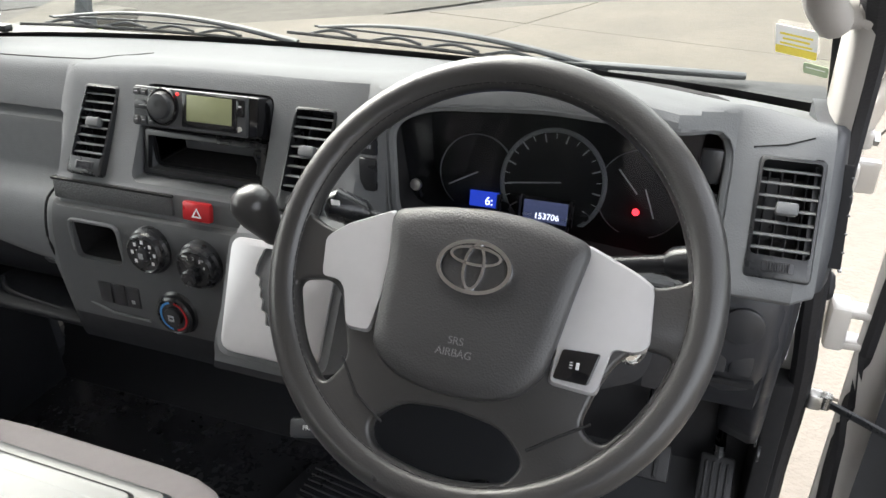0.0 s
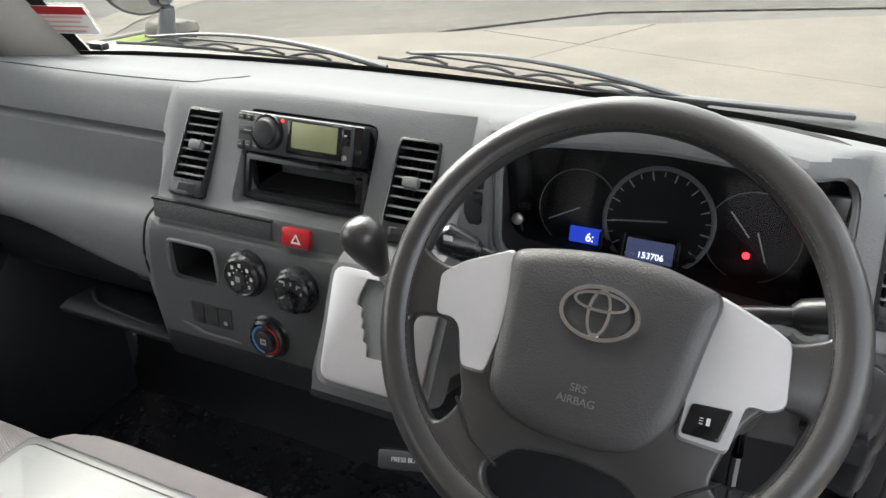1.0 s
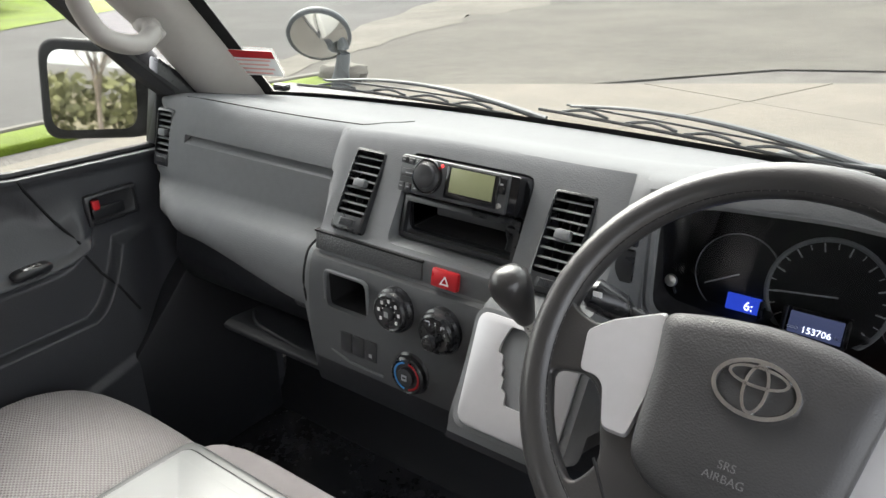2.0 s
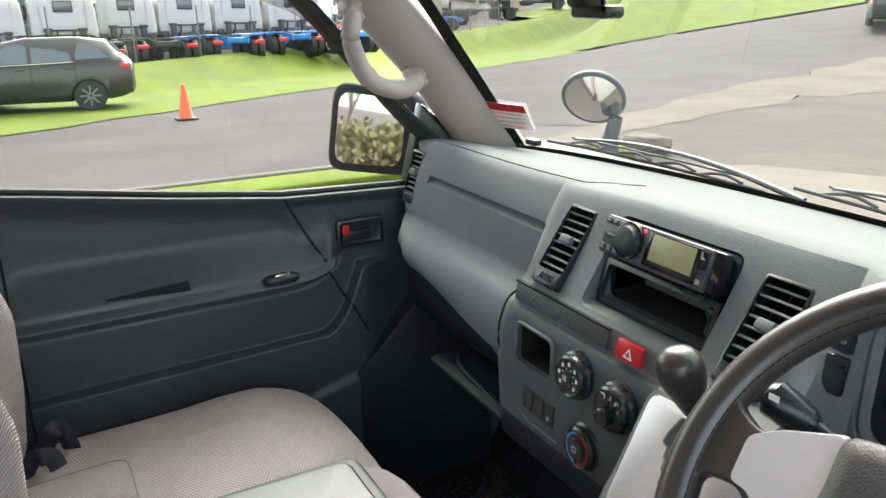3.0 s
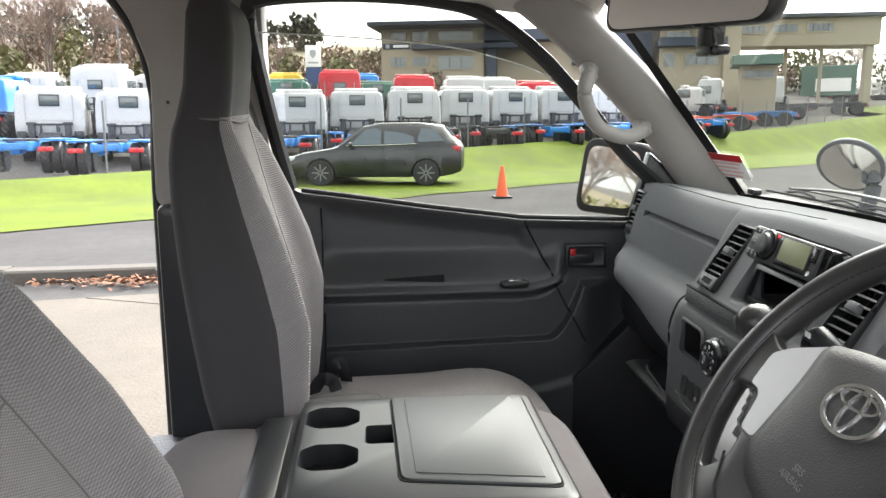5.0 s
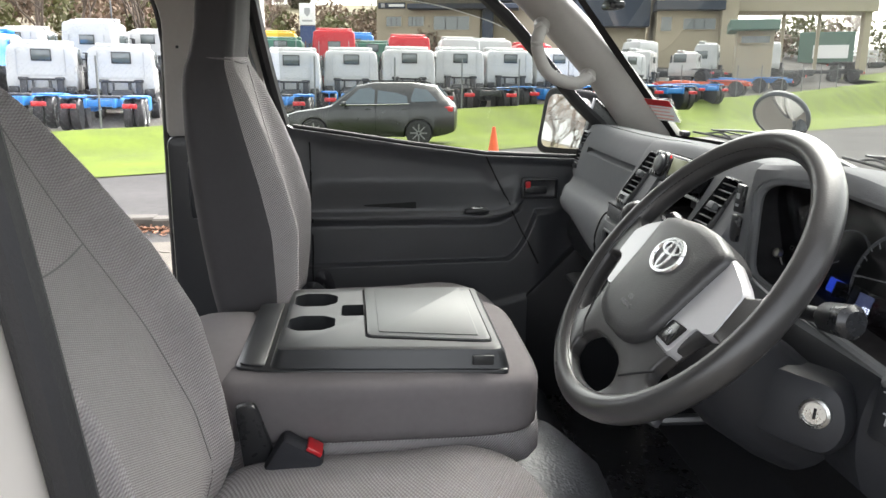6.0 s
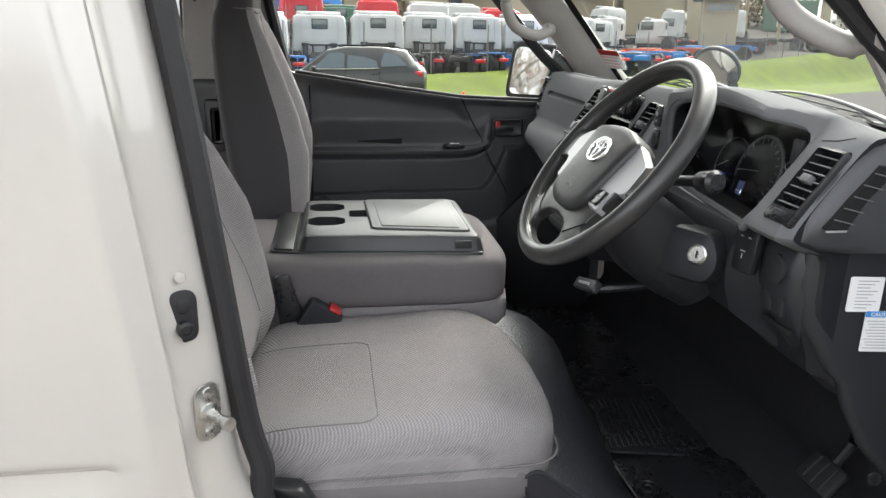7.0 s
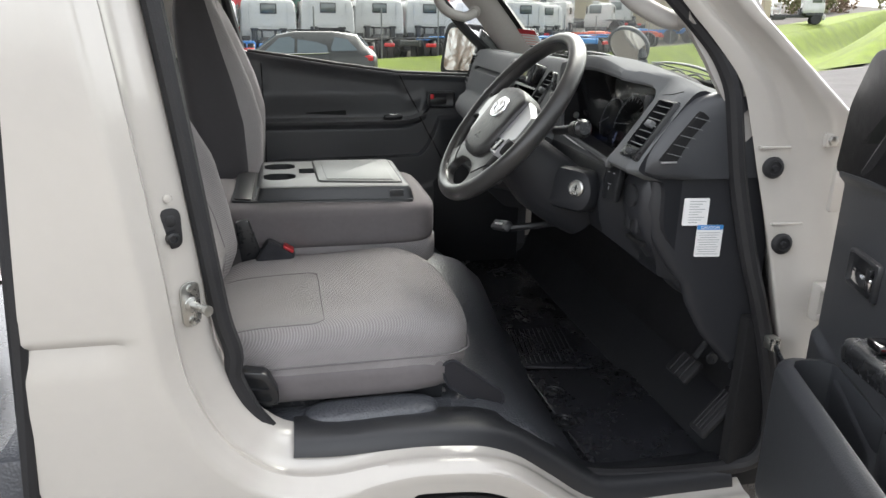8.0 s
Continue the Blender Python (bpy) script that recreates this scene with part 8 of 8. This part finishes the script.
def truck(cab_mat, chassis_mat, high=0.0, name_label="white"):
    """A bare tractor and chassis: nose towards +y, tail towards -y; origin under the cab's back wall."""
    t = thing("truck", (0, 0, 0), name_label, "truck", "trucks in the yard", m=Matrix())
    cab = part("cab", cab_shape(high), cab_mat, t)
    part("cab_skirt", rbox((0, 1.15, 1.02), (2.35, 1.6, 0.42), 0.06), CHASSIS_GREY, t)
    part("roof_ridge", join(rbox((0, 0.75, 2.87 + high), (1.7, 1.0, 0.10), 0.04), rbox((0, 1.3, 2.93 + high), (2.0, 0.5, 0.20), 0.06)), cab_mat, t)
    part("back_window", rbox((0.02, 0.0, 2.45), (0.62, 0.03, 0.36), 0.012), TRUCK_GLASS, t)
    part("window_rubber", cut(rbox((0.02, 0.0, 2.45), (0.70, 0.02, 0.44), 0.01), rbox((0.02, 0, 2.45), (0.62, 0.2, 0.36))), SATIN_BLACK, t)
    part("back_seam", join(rbox((-0.82, 0.012, 2.2), (0.03, 0.03, 0.95)), rbox((0.82, 0.012, 2.2), (0.03, 0.03, 0.95)), rbox((0, 0.012, 1.70), (1.66, 0.03, 0.025))), GREY_PRINT, t)
    part("hose_rack", join(rbox((0, -0.2, 1.55), (0.9, 0.08, 0.08), 0.02), rbox((-0.3, -0.16, 1.3), (0.08, 0.08, 0.5), 0.02), rbox((0.28, -0.16, 1.3), (0.12, 0.10, 0.5), 0.02)), SATIN_BLACK, t)
    for s in (-1, 1):
        part("side_window", rbox((s * 1.22, 1.25, 2.42), (0.03, 0.9, 0.6), 0.012), TRUCK_GLASS, t)
        part("mirror_arm", join(rbox((s * 1.42, 1.85, 2.35), (0.18, 0.10, 0.55), 0.04), rbox((s * 1.34, 1.85, 2.62), (0.2, 0.05, 0.05), 0.01)), SATIN_BLACK, t)
        part("air_intake", join(rbox((s * 0.62, -0.14, 1.25), (0.24, 0.2, 0.62), 0.05), rbox((s * 0.62, -0.14, 1.58), (0.34, 0.26, 0.12), 0.04)), CHASSIS_GREY, t)
        part("cab_mount", rbox((s * 0.98, -0.03, 1.12), (0.36, 0.1, 0.36), 0.04), SATIN_BLACK, t)
        part("front_wheel", lathe([(0.30, -0.15), (0.48, -0.15), (0.51, -0.1), (0.51, 0.1), (0.48, 0.15), (0.30, 0.15)], 20, pose(s * 1.05, 1.35, 0.51, 0, 90)), RUBBER, t)
        rail = [(s * 0.42, 0.9, 0.80), (s * 0.42, -1.0, 0.80), (s * 0.40, -3.0, 0.80), (s * 0.40, -6.4, 0.80)]
        part("chassis_rail", join(*[rbox(((a[0] + b[0]) / 2, (a[1] + b[1]) / 2, 0.86), (0.09, abs(a[1] - b[1]) + 0.02, 0.28), 0.01) for a, b in zip(rail, rail[1:])]), chassis_mat, t)
        for k, y in enumerate((-4.3, -5.65)):
            w_ = part("rear_wheel", join(*[lathe([(0.28, -0.13), (0.47, -0.13), (0.50, -0.09), (0.50, 0.09), (0.47, 0.13), (0.28, 0.13)], 20, pose(s * (0.92 + 0.16 * d), y, 0.50, 0, 90)) for d in (-1, 1)]), RUBBER, t)
            part("wheel_disc", lathe([(0.0, -0.02), (0.10, 0.0), (0.28, 0.06), (0.30, 0.10), (0.30, 0.0), (0.0, -0.06)], 20, facing((s * 1.12, y, 0.50), (s, 0, 0))), STEEL, w_)
        part("tail_lamp", rbox((s * 0.86, -6.45, 0.78), (0.42, 0.08, 0.14), 0.02), LAMP_RED, t)
        part("mudguard", rbox((s * 0.92, -4.95, 1.06), (0.56, 2.2, 0.06), 0.02), chassis_mat, t)
        part("side_tank", rbox((s * 0.86, -2.1, 0.78), (0.55, 1.2, 0.55), 0.08), chassis_mat, t)
    for y in (-0.6, -1.7, -3.2, -4.95, -6.3):
        part("cross_member", rbox((0, y, 0.86), (0.82, 0.12, 0.20), 0.02), chassis_mat, t)
    part("engine", rbox((0, 0.2, 1.0), (0.8, 1.0, 0.5), 0.08), CHASSIS_GREY, t)
    part("coupling_plate", prism(rounded([(-0.5, -5.5), (0.5, -5.5), (0.42, -4.4), (-0.42, -4.4)], 0.1), "z", 1.00, 1.08, 0.01), CHASSIS_GREY, t)
    part("bumper", rbox((0, 2.05, 0.7), (2.4, 0.25, 0.5), 0.06), cab_mat, t)
    return t


KINDS = {
    "white_blue": truck(TRUCK_WHITE, TRUCK_BLUE, 0.0, "white truck cab on a bare bright blue chassis"),
    "white_grey": truck(TRUCK_WHITE, CHASSIS_GREY, 0.0, "white truck cab on a bare dark grey chassis"),
    "red": truck(TRUCK_RED, CHASSIS_GREY, 0.42, "red truck cab with a high roof"),
    "green": truck(TRUCK_GREEN, CHASSIS_GREY, -0.1, "dark green truck cab"),
    "blue": truck(TRUCK_BLUE, TRUCK_BLUE, 0.1, "bright blue truck cab"),
    "high": truck(TRUCK_WHITE, CHASSIS_GREY, 0.45, "tall white truck cab with a sleeper roof"),
    "yellow": truck(material("yellow truck paint", (0.52, 0.34, 0.02), 0.35, vary=0.08, vary_scale=1), CHASSIS_GREY, 0.3, "yellow truck cab with a high roof"),
    "orange": truck(TRUCK_WHITE, TRUCK_ORANGE, 0.2, "white truck cab on a bare orange red chassis"),
}
PARKED = [
    # the row along the fence
    ("blue", -31.0, -15.6, 78), ("white_blue", -28.6, -11.9, 103), ("white_blue", -28.9, -9.1, 101), ("white_blue", -31.2, -2.9, 90), ("white_blue", -32.6, -0.4, 92),
    ("white_grey", -33.0, 2.2, 92), ("white_grey", -34.8, 4.75, 94), ("white_blue", -35.9, 7.4, 96), ("white_blue", -36.8, 10.1, 98), ("white_blue", -37.4, 12.9, 100),
    ("white_blue", -43.0, 16.2, 112), ("orange", -50.2, 20.4, 146), ("white_blue", -53.0, 25.0, 148), ("high", -57.4, 28.6, 150), ("high", -61.3, 36.0, 152), ("white_grey", -69.0, 53.0, -30),
    # behind it
    ("high", -35.5, -12.6, 84), ("white_grey", -36.4, -16.2, 84), ("white_grey", -37.4, -10.4, 84), ("white_grey", -39.0, -8.0, 84),
    ("green", -39.2, -4.2, 90), ("red", -41.3, -1.5, 90), ("green", -41.6, 0.6, 90), ("red", -41.4, 2.7, 92), ("blue", -45.6, -0.4, 90), ("yellow", -50.5, -5.6, 88),
    ("high", -43.0, 5.8, 92), ("high", -45.0, 8.1, 94), ("red", -44.4, 10.5, 94), ("high", -47.8, 15.2, 100), ("high", -57.0, 22.6, 120),
    ("white_grey", -46.6, 12.6, 96), ("white_grey", -34.6, -18.6, 84), ("white_grey", -41.5, -14.5, 84),
]
for k, (kind_, x, y, rz) in enumerate(PARKED):
    q = OUT @ pose(x, y, land(x, y), 0, 0, rz)
    first = KINDS[kind_]
    if "placed" not in first:
        first["placed"] = 1
        first.matrix_world = q
    else:
        copy_thing(first, q)
for first in KINDS.values():
    del first["placed"]

# chain-link fence on steel posts
WIRE = material("galvanised wire", (0.1782, 0.1823, 0.1863), 0.45, metal=0.8)
fence = thing("fence", (0, 0, 0), "chain-link fence on thin galvanised posts", "fence", kind="structure", m=OUT)
runs = [-14 + 3.3 * k for k in range(20)]
for s in runs:
    x, y = from_sq(s, 7.1)
    z = land(x, y)
    part("post", tube([(x, y, z - 0.05), (x, y, z + 1.85)], 0.028, 8), WIRE, fence)
net = bmesh.new()
def strand(p, q, r=0.0022):
    d = (q - p).normalized()
    s_ = d.cross(Vector((0, 0, 1))).normalized() * r
    u = Vector((0, 0, r))
    a = [net.verts.new(p + v) for v in (s_, u, -s_)]
    b = [net.verts.new(q + v) for v in (s_, u, -s_)]
    for i in range(3):
        net.faces.new((a[i], a[(i + 1) % 3], b[(i + 1) % 3], b[i]))
step_ = 0.14
n_ = int((runs[-1] - runs[0]) / step_)
for k in range(-12, n_):
    for sgn in (1, -1):
        s0 = runs[0] + k * step_
        s1 = s0 + 1.65
        if sgn < 0:
            s0, s1 = s1, s0
        if min(s0, s1) < runs[0] - 0.5:
            continue
        (xa, ya), (xb, yb) = from_sq(s0, 7.1), from_sq(s1, 7.1)
        strand(Vector((xa, ya, land(xa, ya) + 0.02)), Vector((xb, yb, land(xb, yb) + 1.67)))
ob = part("wire_mesh", net, WIRE, fence)
tagged(ob, kind="stuff")

# ---- buildings beyond the yard ----
CREAM = material("cream rendered wall", (0.3402, 0.2957, 0.2187), 0.8, vary=0.08, vary_scale=0.4)
ROOF_GREY = material("dark blue grey roofing", (0.0607, 0.0689, 0.081), 0.6, vary=0.1, vary_scale=0.4)
SHED_GREEN = material("green sheet metal", (0.081, 0.1458, 0.1134), 0.5, vary=0.1, vary_scale=0.5)


def building(label, m, blocks, windows, roofs):
    """Blocks (cx, cy, z0, w, d, h), windows on the front (cx, z, w, h, panes, y), roofs like blocks."""
    b = thing("building", (0, 0, 0), label, "building", "buildings beyond the yard", m=m)
    for cx, cy, z0, w, d, h in blocks:
        part("wall", rbox((cx, cy, z0 + h / 2), (w, d, h), 0.04, 1), CREAM, b)
    for cx, cy, z0, w, d, h, mt in roofs:
        part("roof", rbox((cx, cy, z0 + h / 2), (w, d, h), 0.05, 1), mt, b)
    for cx, z, w, h, n, y in windows:
        win = part("window", rbox((cx, y - 0.02, z), (w, 0.10, h), 0.01, 1), TRUCK_GLASS, b)
        part("window_frame", cut(rbox((cx, y - 0.05, z), (w + 0.2, 0.10, h + 0.2)), rbox((cx, y - 0.05, z), (w, 0.4, h))), CREAM, win)
        for k in range(1, n):
            part("mullion", rbox((cx - w / 2 + w * k / n, y - 0.08, z), (0.07, 0.04, h)), SATIN_BLACK, win)
    return b


# office with deep eaves; its front looks towards the road
EAVES = material("dark blue eaves sheeting", (0.022, 0.032, 0.052), 0.5, vary=0.1, vary_scale=0.5)
office = OUT @ pose(-72.65, 18.25, 3.0, 0, 0, 76.3)
building("cream two storey office with dark blue grey eaves", office,
         [(-12.2, 4.5, 0, 10.6, 8, 8.5), (-2.4, 5.5, 0, 9.0, 6, 7.2), (5.8, 5.5, 0, 7.5, 6, 7.4), (13.4, 4.5, 0, 6.2, 8, 8.4), (16.9, 0.6, 0, 1.5, 2.0, 8.7)],
         [(-15.7, 7.8, 1.55, 1.0, 2, 0.5), (-13.4, 7.8, 1.6, 1.0, 2, 0.5), (-9.8, 7.8, 3.4, 0.95, 5, 0.5), (-15.7, 5.25, 1.55, 0.95, 3, 0.5), (-13.4, 5.25, 1.6, 0.95, 4, 0.5), (-9.8, 5.1, 3.6, 1.3, 3, 0.5), (12.0, 7.2, 2.2, 0.9, 3, 0.5), (14.3, 5.0, 3.0, 1.0, 3, 0.5), (11.2, 5.0, 1.0, 1.3, 1, 0.5)],
         [(-11.6, 3.2, 8.5, 13.4, 11, 0.42, EAVES), (-8.6, 0.2, 6.35, 11.0, 2.2, 0.5, EAVES), (-2.6, 4.5, 7.2, 10, 8, 1.1, EAVES), (5.8, 3.2, 4.8, 7.8, 4.6, 3.6, EAVES), (13.2, 0.4, 6.2, 6.4, 2.2, 0.85, EAVES), (13.4, 3.4, 8.4, 7.6, 10, 0.4, EAVES), (16.9, 0.6, 8.7, 2.2, 2.8, 0.35, CREAM), (-6.1, 0.2, 0, 1.1, 0.6, 6.4, EAVES)])
fascia = thing("fascia_sign", (0, 0, 0), "dark fascia board with plain pale bars on the office", "sign", m=office)
part("board", rbox((-15.9, 0.42, 6.8), (2.8, 0.12, 0.58), 0.02), EAVES, fascia)
part("bar", rbox((-15.4, 0.34, 6.8), (1.6, 0.04, 0.26), 0.02), WHITE, fascia)
part("emblem", rbox((-16.8, 0.34, 6.8), (0.4, 0.04, 0.40), 0.08), GREY_PRINT, fascia)
bridge = OUT @ pose(-68.95, 42.3, 2.0, 0, 0, 77.7)
building("cream upper storey wing raised on posts", bridge,
         [(0.3, 2, 7.3, 13.0, 4, 2.6), (6.2, 1.0, 0, 0.7, 0.9, 7.4), (-1.0, 2.5, 0, 0.3, 0.3, 7.4), (2.4, 2.5, 0, 0.3, 0.3, 7.4)],
         [(-5.0, 8.9, 2.2, 0.72, 4, 0.0), (-1.95, 8.95, 2.2, 0.72, 4, 0.0), (1.25, 9.0, 2.3, 0.72, 5, 0.0)],
         [(0.3, 2, 9.9, 14.0, 5.4, 0.38, ROOF_GREY)])
shed = OUT @ pose(-53.6, 29.3, 1.6, 0, 0, 66)
building("low shed with green sheet roofing", shed, [(0.2, 2, 0, 2.6, 3.4, 4.6)], [(0.2, 3.9, 2.0, 0.5, 2, 0.3)], [(0, 1.6, 4.55, 3.5, 4.6, 0.75, SHED_GREEN)])
container = OUT @ pose(-82.5, 53.6, 5.1, 0, 0, 58)
building("green site hut with a white sign board", container, [(0, 1.2, 0, 0.2, 0.2, 0.5)], [], [(0, 1.2, 0, 5.8, 2.4, 3.5, SHED_GREEN), (0.5, -0.05, 0.5, 3.7, 0.06, 1.5, WHITE)])
rail_ = thing("barrier", (0, 0, 0), "white timber barrier by the yard gate", "barrier", m=OUT @ pose(-85.5, 60.6, 5.7, 0, 0, 128))
for z in (0.45, 1.10):
    part("board", rbox((0, 0, z), (10.0, 0.06, 0.30), 0.01), WHITE, rail_)
for k in range(4):
    part("post", rbox((-5.0 + 3.3 * k, 0.06, 0.25), (0.16, 0.12, 2.4), 0.01), YELLOW if k == 0 else WHITE, rail_)

# dealer's sign: plain shapes
sign = thing("sign_board", (0, 0, 0), "white and dark blue pylon sign with a plain emblem", "sign", m=OUT @ pose(-58.6, -4.2, 1.2, 0, 0, 88))
part("panel", rbox((0, 0, 5.9), (1.2, 0.2, 1.6), 0.02), WHITE, sign)
part("lower_panel", rbox((0, 0, 3.3), (1.15, 0.2, 3.5), 0.02), material("dark blue panel", (0.0162, 0.0405, 0.1296), 0.4), sign)
part("emblem", prism(rounded([(-0.22, 6.35), (0.22, 6.35), (0.22, 5.95), (0, 5.7), (-0.22, 5.95)], 0.05), "y", -0.13, -0.10), GREY_PRINT, sign)
part("print", rbox((0, -0.11, 5.4), (0.8, 0.02, 0.14)), GREY_PRINT, sign)
lamp = thing("street_lamp", (0, 0, 0), "thin grey street lamp pole behind the yard", "street lamp", m=OUT @ pose(-56.0, -17.9, 1.0))
part("pole", tube([(0, 0, 0), (0, 0, 6.0), (0.2, 0, 8.4)], [0.09, 0.07, 0.05], 8), WIRE, lamp)
part("head", rbox((0.6, 0, 8.45), (0.8, 0.2, 0.12), 0.03), WIRE, lamp)

# ---- trees ----
BARK = material("grey brown bark", (0.1377, 0.1094, 0.0891), 0.9, grain=0.6, grain_scale=20, vary=0.3, vary_scale=2)
TWIG = material("reddish brown twigs", (0.1944, 0.1417, 0.1134), 0.9, vary=0.3, vary_scale=2)


def bare_tree(m, height, seed, spread=0.5, label="bare winter tree with fine reddish twigs"):
    rnd = random.Random(seed)
    t = thing("tree", (0, 0, 0), label, "tree", "bare trees", m=m)
    wood, fine = bmesh.new(), bmesh.new()
    def limb(bm, p, q, r0, r1, n):
        d = (q - p)
        s = d.cross(Vector((0.3, 0.2, 1))).normalized()
        w = s.cross(d.normalized())
        a = [bm.verts.new(p + r0 * (math.cos(k * math.tau / n) * s + math.sin(k * math.tau / n) * w)) for k in range(n)]
        b = [bm.verts.new(q + r1 * (math.cos(k * math.tau / n) * s + math.sin(k * math.tau / n) * w)) for k in range(n)]
        for k in range(n):
            bm.faces.new((a[k], a[(k + 1) % n], b[(k + 1) % n], b[k]))
    def grow(p, d, length, r, depth):
        q = p + d * length
        limb(wood if depth > 2 else fine, p, q, r, r * 0.68, 6 if depth > 3 else 3)
        if depth == 0:
            return
        for k in range(rnd.choice((3, 3, 4)) if depth > 1 else 4):
            nd = (d + Vector((rnd.gauss(0, spread), rnd.gauss(0, spread), rnd.gauss(0.12, 0.25)))).normalized()
            grow(p + d * length * rnd.uniform(0.6, 1.0), nd, length * rnd.uniform(0.6, 0.82), r * 0.6, depth - 1)
    grow(Vector((0, 0, 0)), Vector((rnd.gauss(0, 0.05), rnd.gauss(0, 0.05), 1)).normalized(), height * 0.27, height * 0.012, 6)
    part("trunk", wood, BARK, t)
    part("crown", fine, TWIG, t)
    return t


for k, (x, y, h) in enumerate(((-63, -22.5, 15), (-66, -27, 16), (-60, -17.0, 15), (-64, -12.5, 12), (-70, -32, 16), (-62, -25, 14), (-68, -20, 15), (-72, -9, 11), (-84, 58, 9), (-92, 62, 10), (-95, 52, 9))):
    bare_tree(OUT @ pose(x, y, land(x, y) - 0.2, 0, 0, 40 * k), h, 11 + k, 0.45 + 0.03 * (k % 3))
bare_tree(OUT @ pose(-10.5, -17.5, 0, 0, 0, 20), 9, 77, 0.5, "bare tree behind the van by the road")
bare_tree(OUT @ pose(-8.0, -26.0, 0, 0, 0, 120), 10, 78, 0.5, "bare tree behind the van by the road")


def leaf_cloud(spots, leaf, seed):
    """Many small leaf clumps round the given (x, y, z, radius, height, number) spots."""
    rnd = random.Random(seed)
    bm = bmesh.new()
    for x, y, z, r, h, n in spots:
        for _ in range(n):
            while True:
                v = Vector((rnd.uniform(-1, 1), rnd.uniform(-1, 1), rnd.uniform(-1, 1)))
                if 0.25 < v.length < 1:
                    break
            v *= rnd.uniform(0.75, 1.0) + 0.25 * noise.noise((x + v.x * 2, y + v.y * 2, v.z * 2))
            c = Vector((x + v.x * r, y + v.y * r, z + h / 2 + v.z * h / 2))
            q = Euler((rnd.uniform(-1.5, 1.5), rnd.uniform(-1.5, 1.5), rnd.uniform(0, 6))).to_matrix()
            a = leaf * rnd.uniform(0.6, 1.4)
            bm.faces.new([bm.verts.new(c + q @ Vector(p)) for p in ((-a, -a * 0.4, 0), (a * 0.2, -a * 0.6, a * 0.2), (a, a * 0.3, 0), (-a * 0.3, a * 0.6, 0))])
    return bm


rnd = random.Random(5)
for k, (x, y) in enumerate(((-12.5, -24), (-14, -33), (-5.5, -33), (-17, -27))):
    bare_tree(OUT @ pose(x, y, 0, 0, 0, 50 * k), 10, 90 + k, 0.48, "bare tree behind the van by the road")
olive, brown, pine = [], [], []
for k in range(120):
    s, q = rnd.uniform(-45, 60), rnd.uniform(44, 80)
    x, y = from_sq(s, q)
    (olive if rnd.random() < 0.45 else brown).append((x, y, land(x, y) - 0.4, rnd.uniform(2.0, 3.8), rnd.uniform(3.0, 5.6) + (1.6 if s < 25 else 0.0), 420))
for k in range(14):
    x, y = -88 - 2.0 * (k % 5), 50 + 3.2 * k
    (olive if k % 3 else brown).append((x, y, land(x, y) - 0.4, 3.2, 4.0 + 1.5 * (k % 3), 420))
for k in range(9):
    olive.append((-24 + 3.0 * k, -44 - rnd.uniform(0, 3), 0, 2.2, 4.5, 380))
for k in range(20):
    s, q = rnd.uniform(-60, 80), rnd.uniform(95, 135)
    x, y = from_sq(s, q)
    pine.append((x, y, land(x, y) - 0.5, rnd.uniform(4, 7), rnd.uniform(5, 9), 420))
solid("bushes", moved(leaf_cloud(olive, 0.28, 1), OUT), material("olive foliage", (0.1053, 0.1053, 0.0405), 0.8, vary=0.4, vary_scale=0.4), "olive green bushes on the slope behind the yard", "bushes", kind="stuff")
solid("scrub", moved(leaf_cloud(brown, 0.26, 2), OUT), material("winter brown scrub", (0.1863, 0.1337, 0.0972), 0.9, vary=0.35, vary_scale=0.4), "winter brown scrub on the slope behind the yard", "scrub", kind="stuff")
solid("far_woods", moved(leaf_cloud(pine, 0.6, 3), OUT), material("dark far foliage", (0.0891, 0.0851, 0.0607), 0.9, vary=0.4, vary_scale=0.1), "dark far trees along the hill", "woods", kind="stuff")
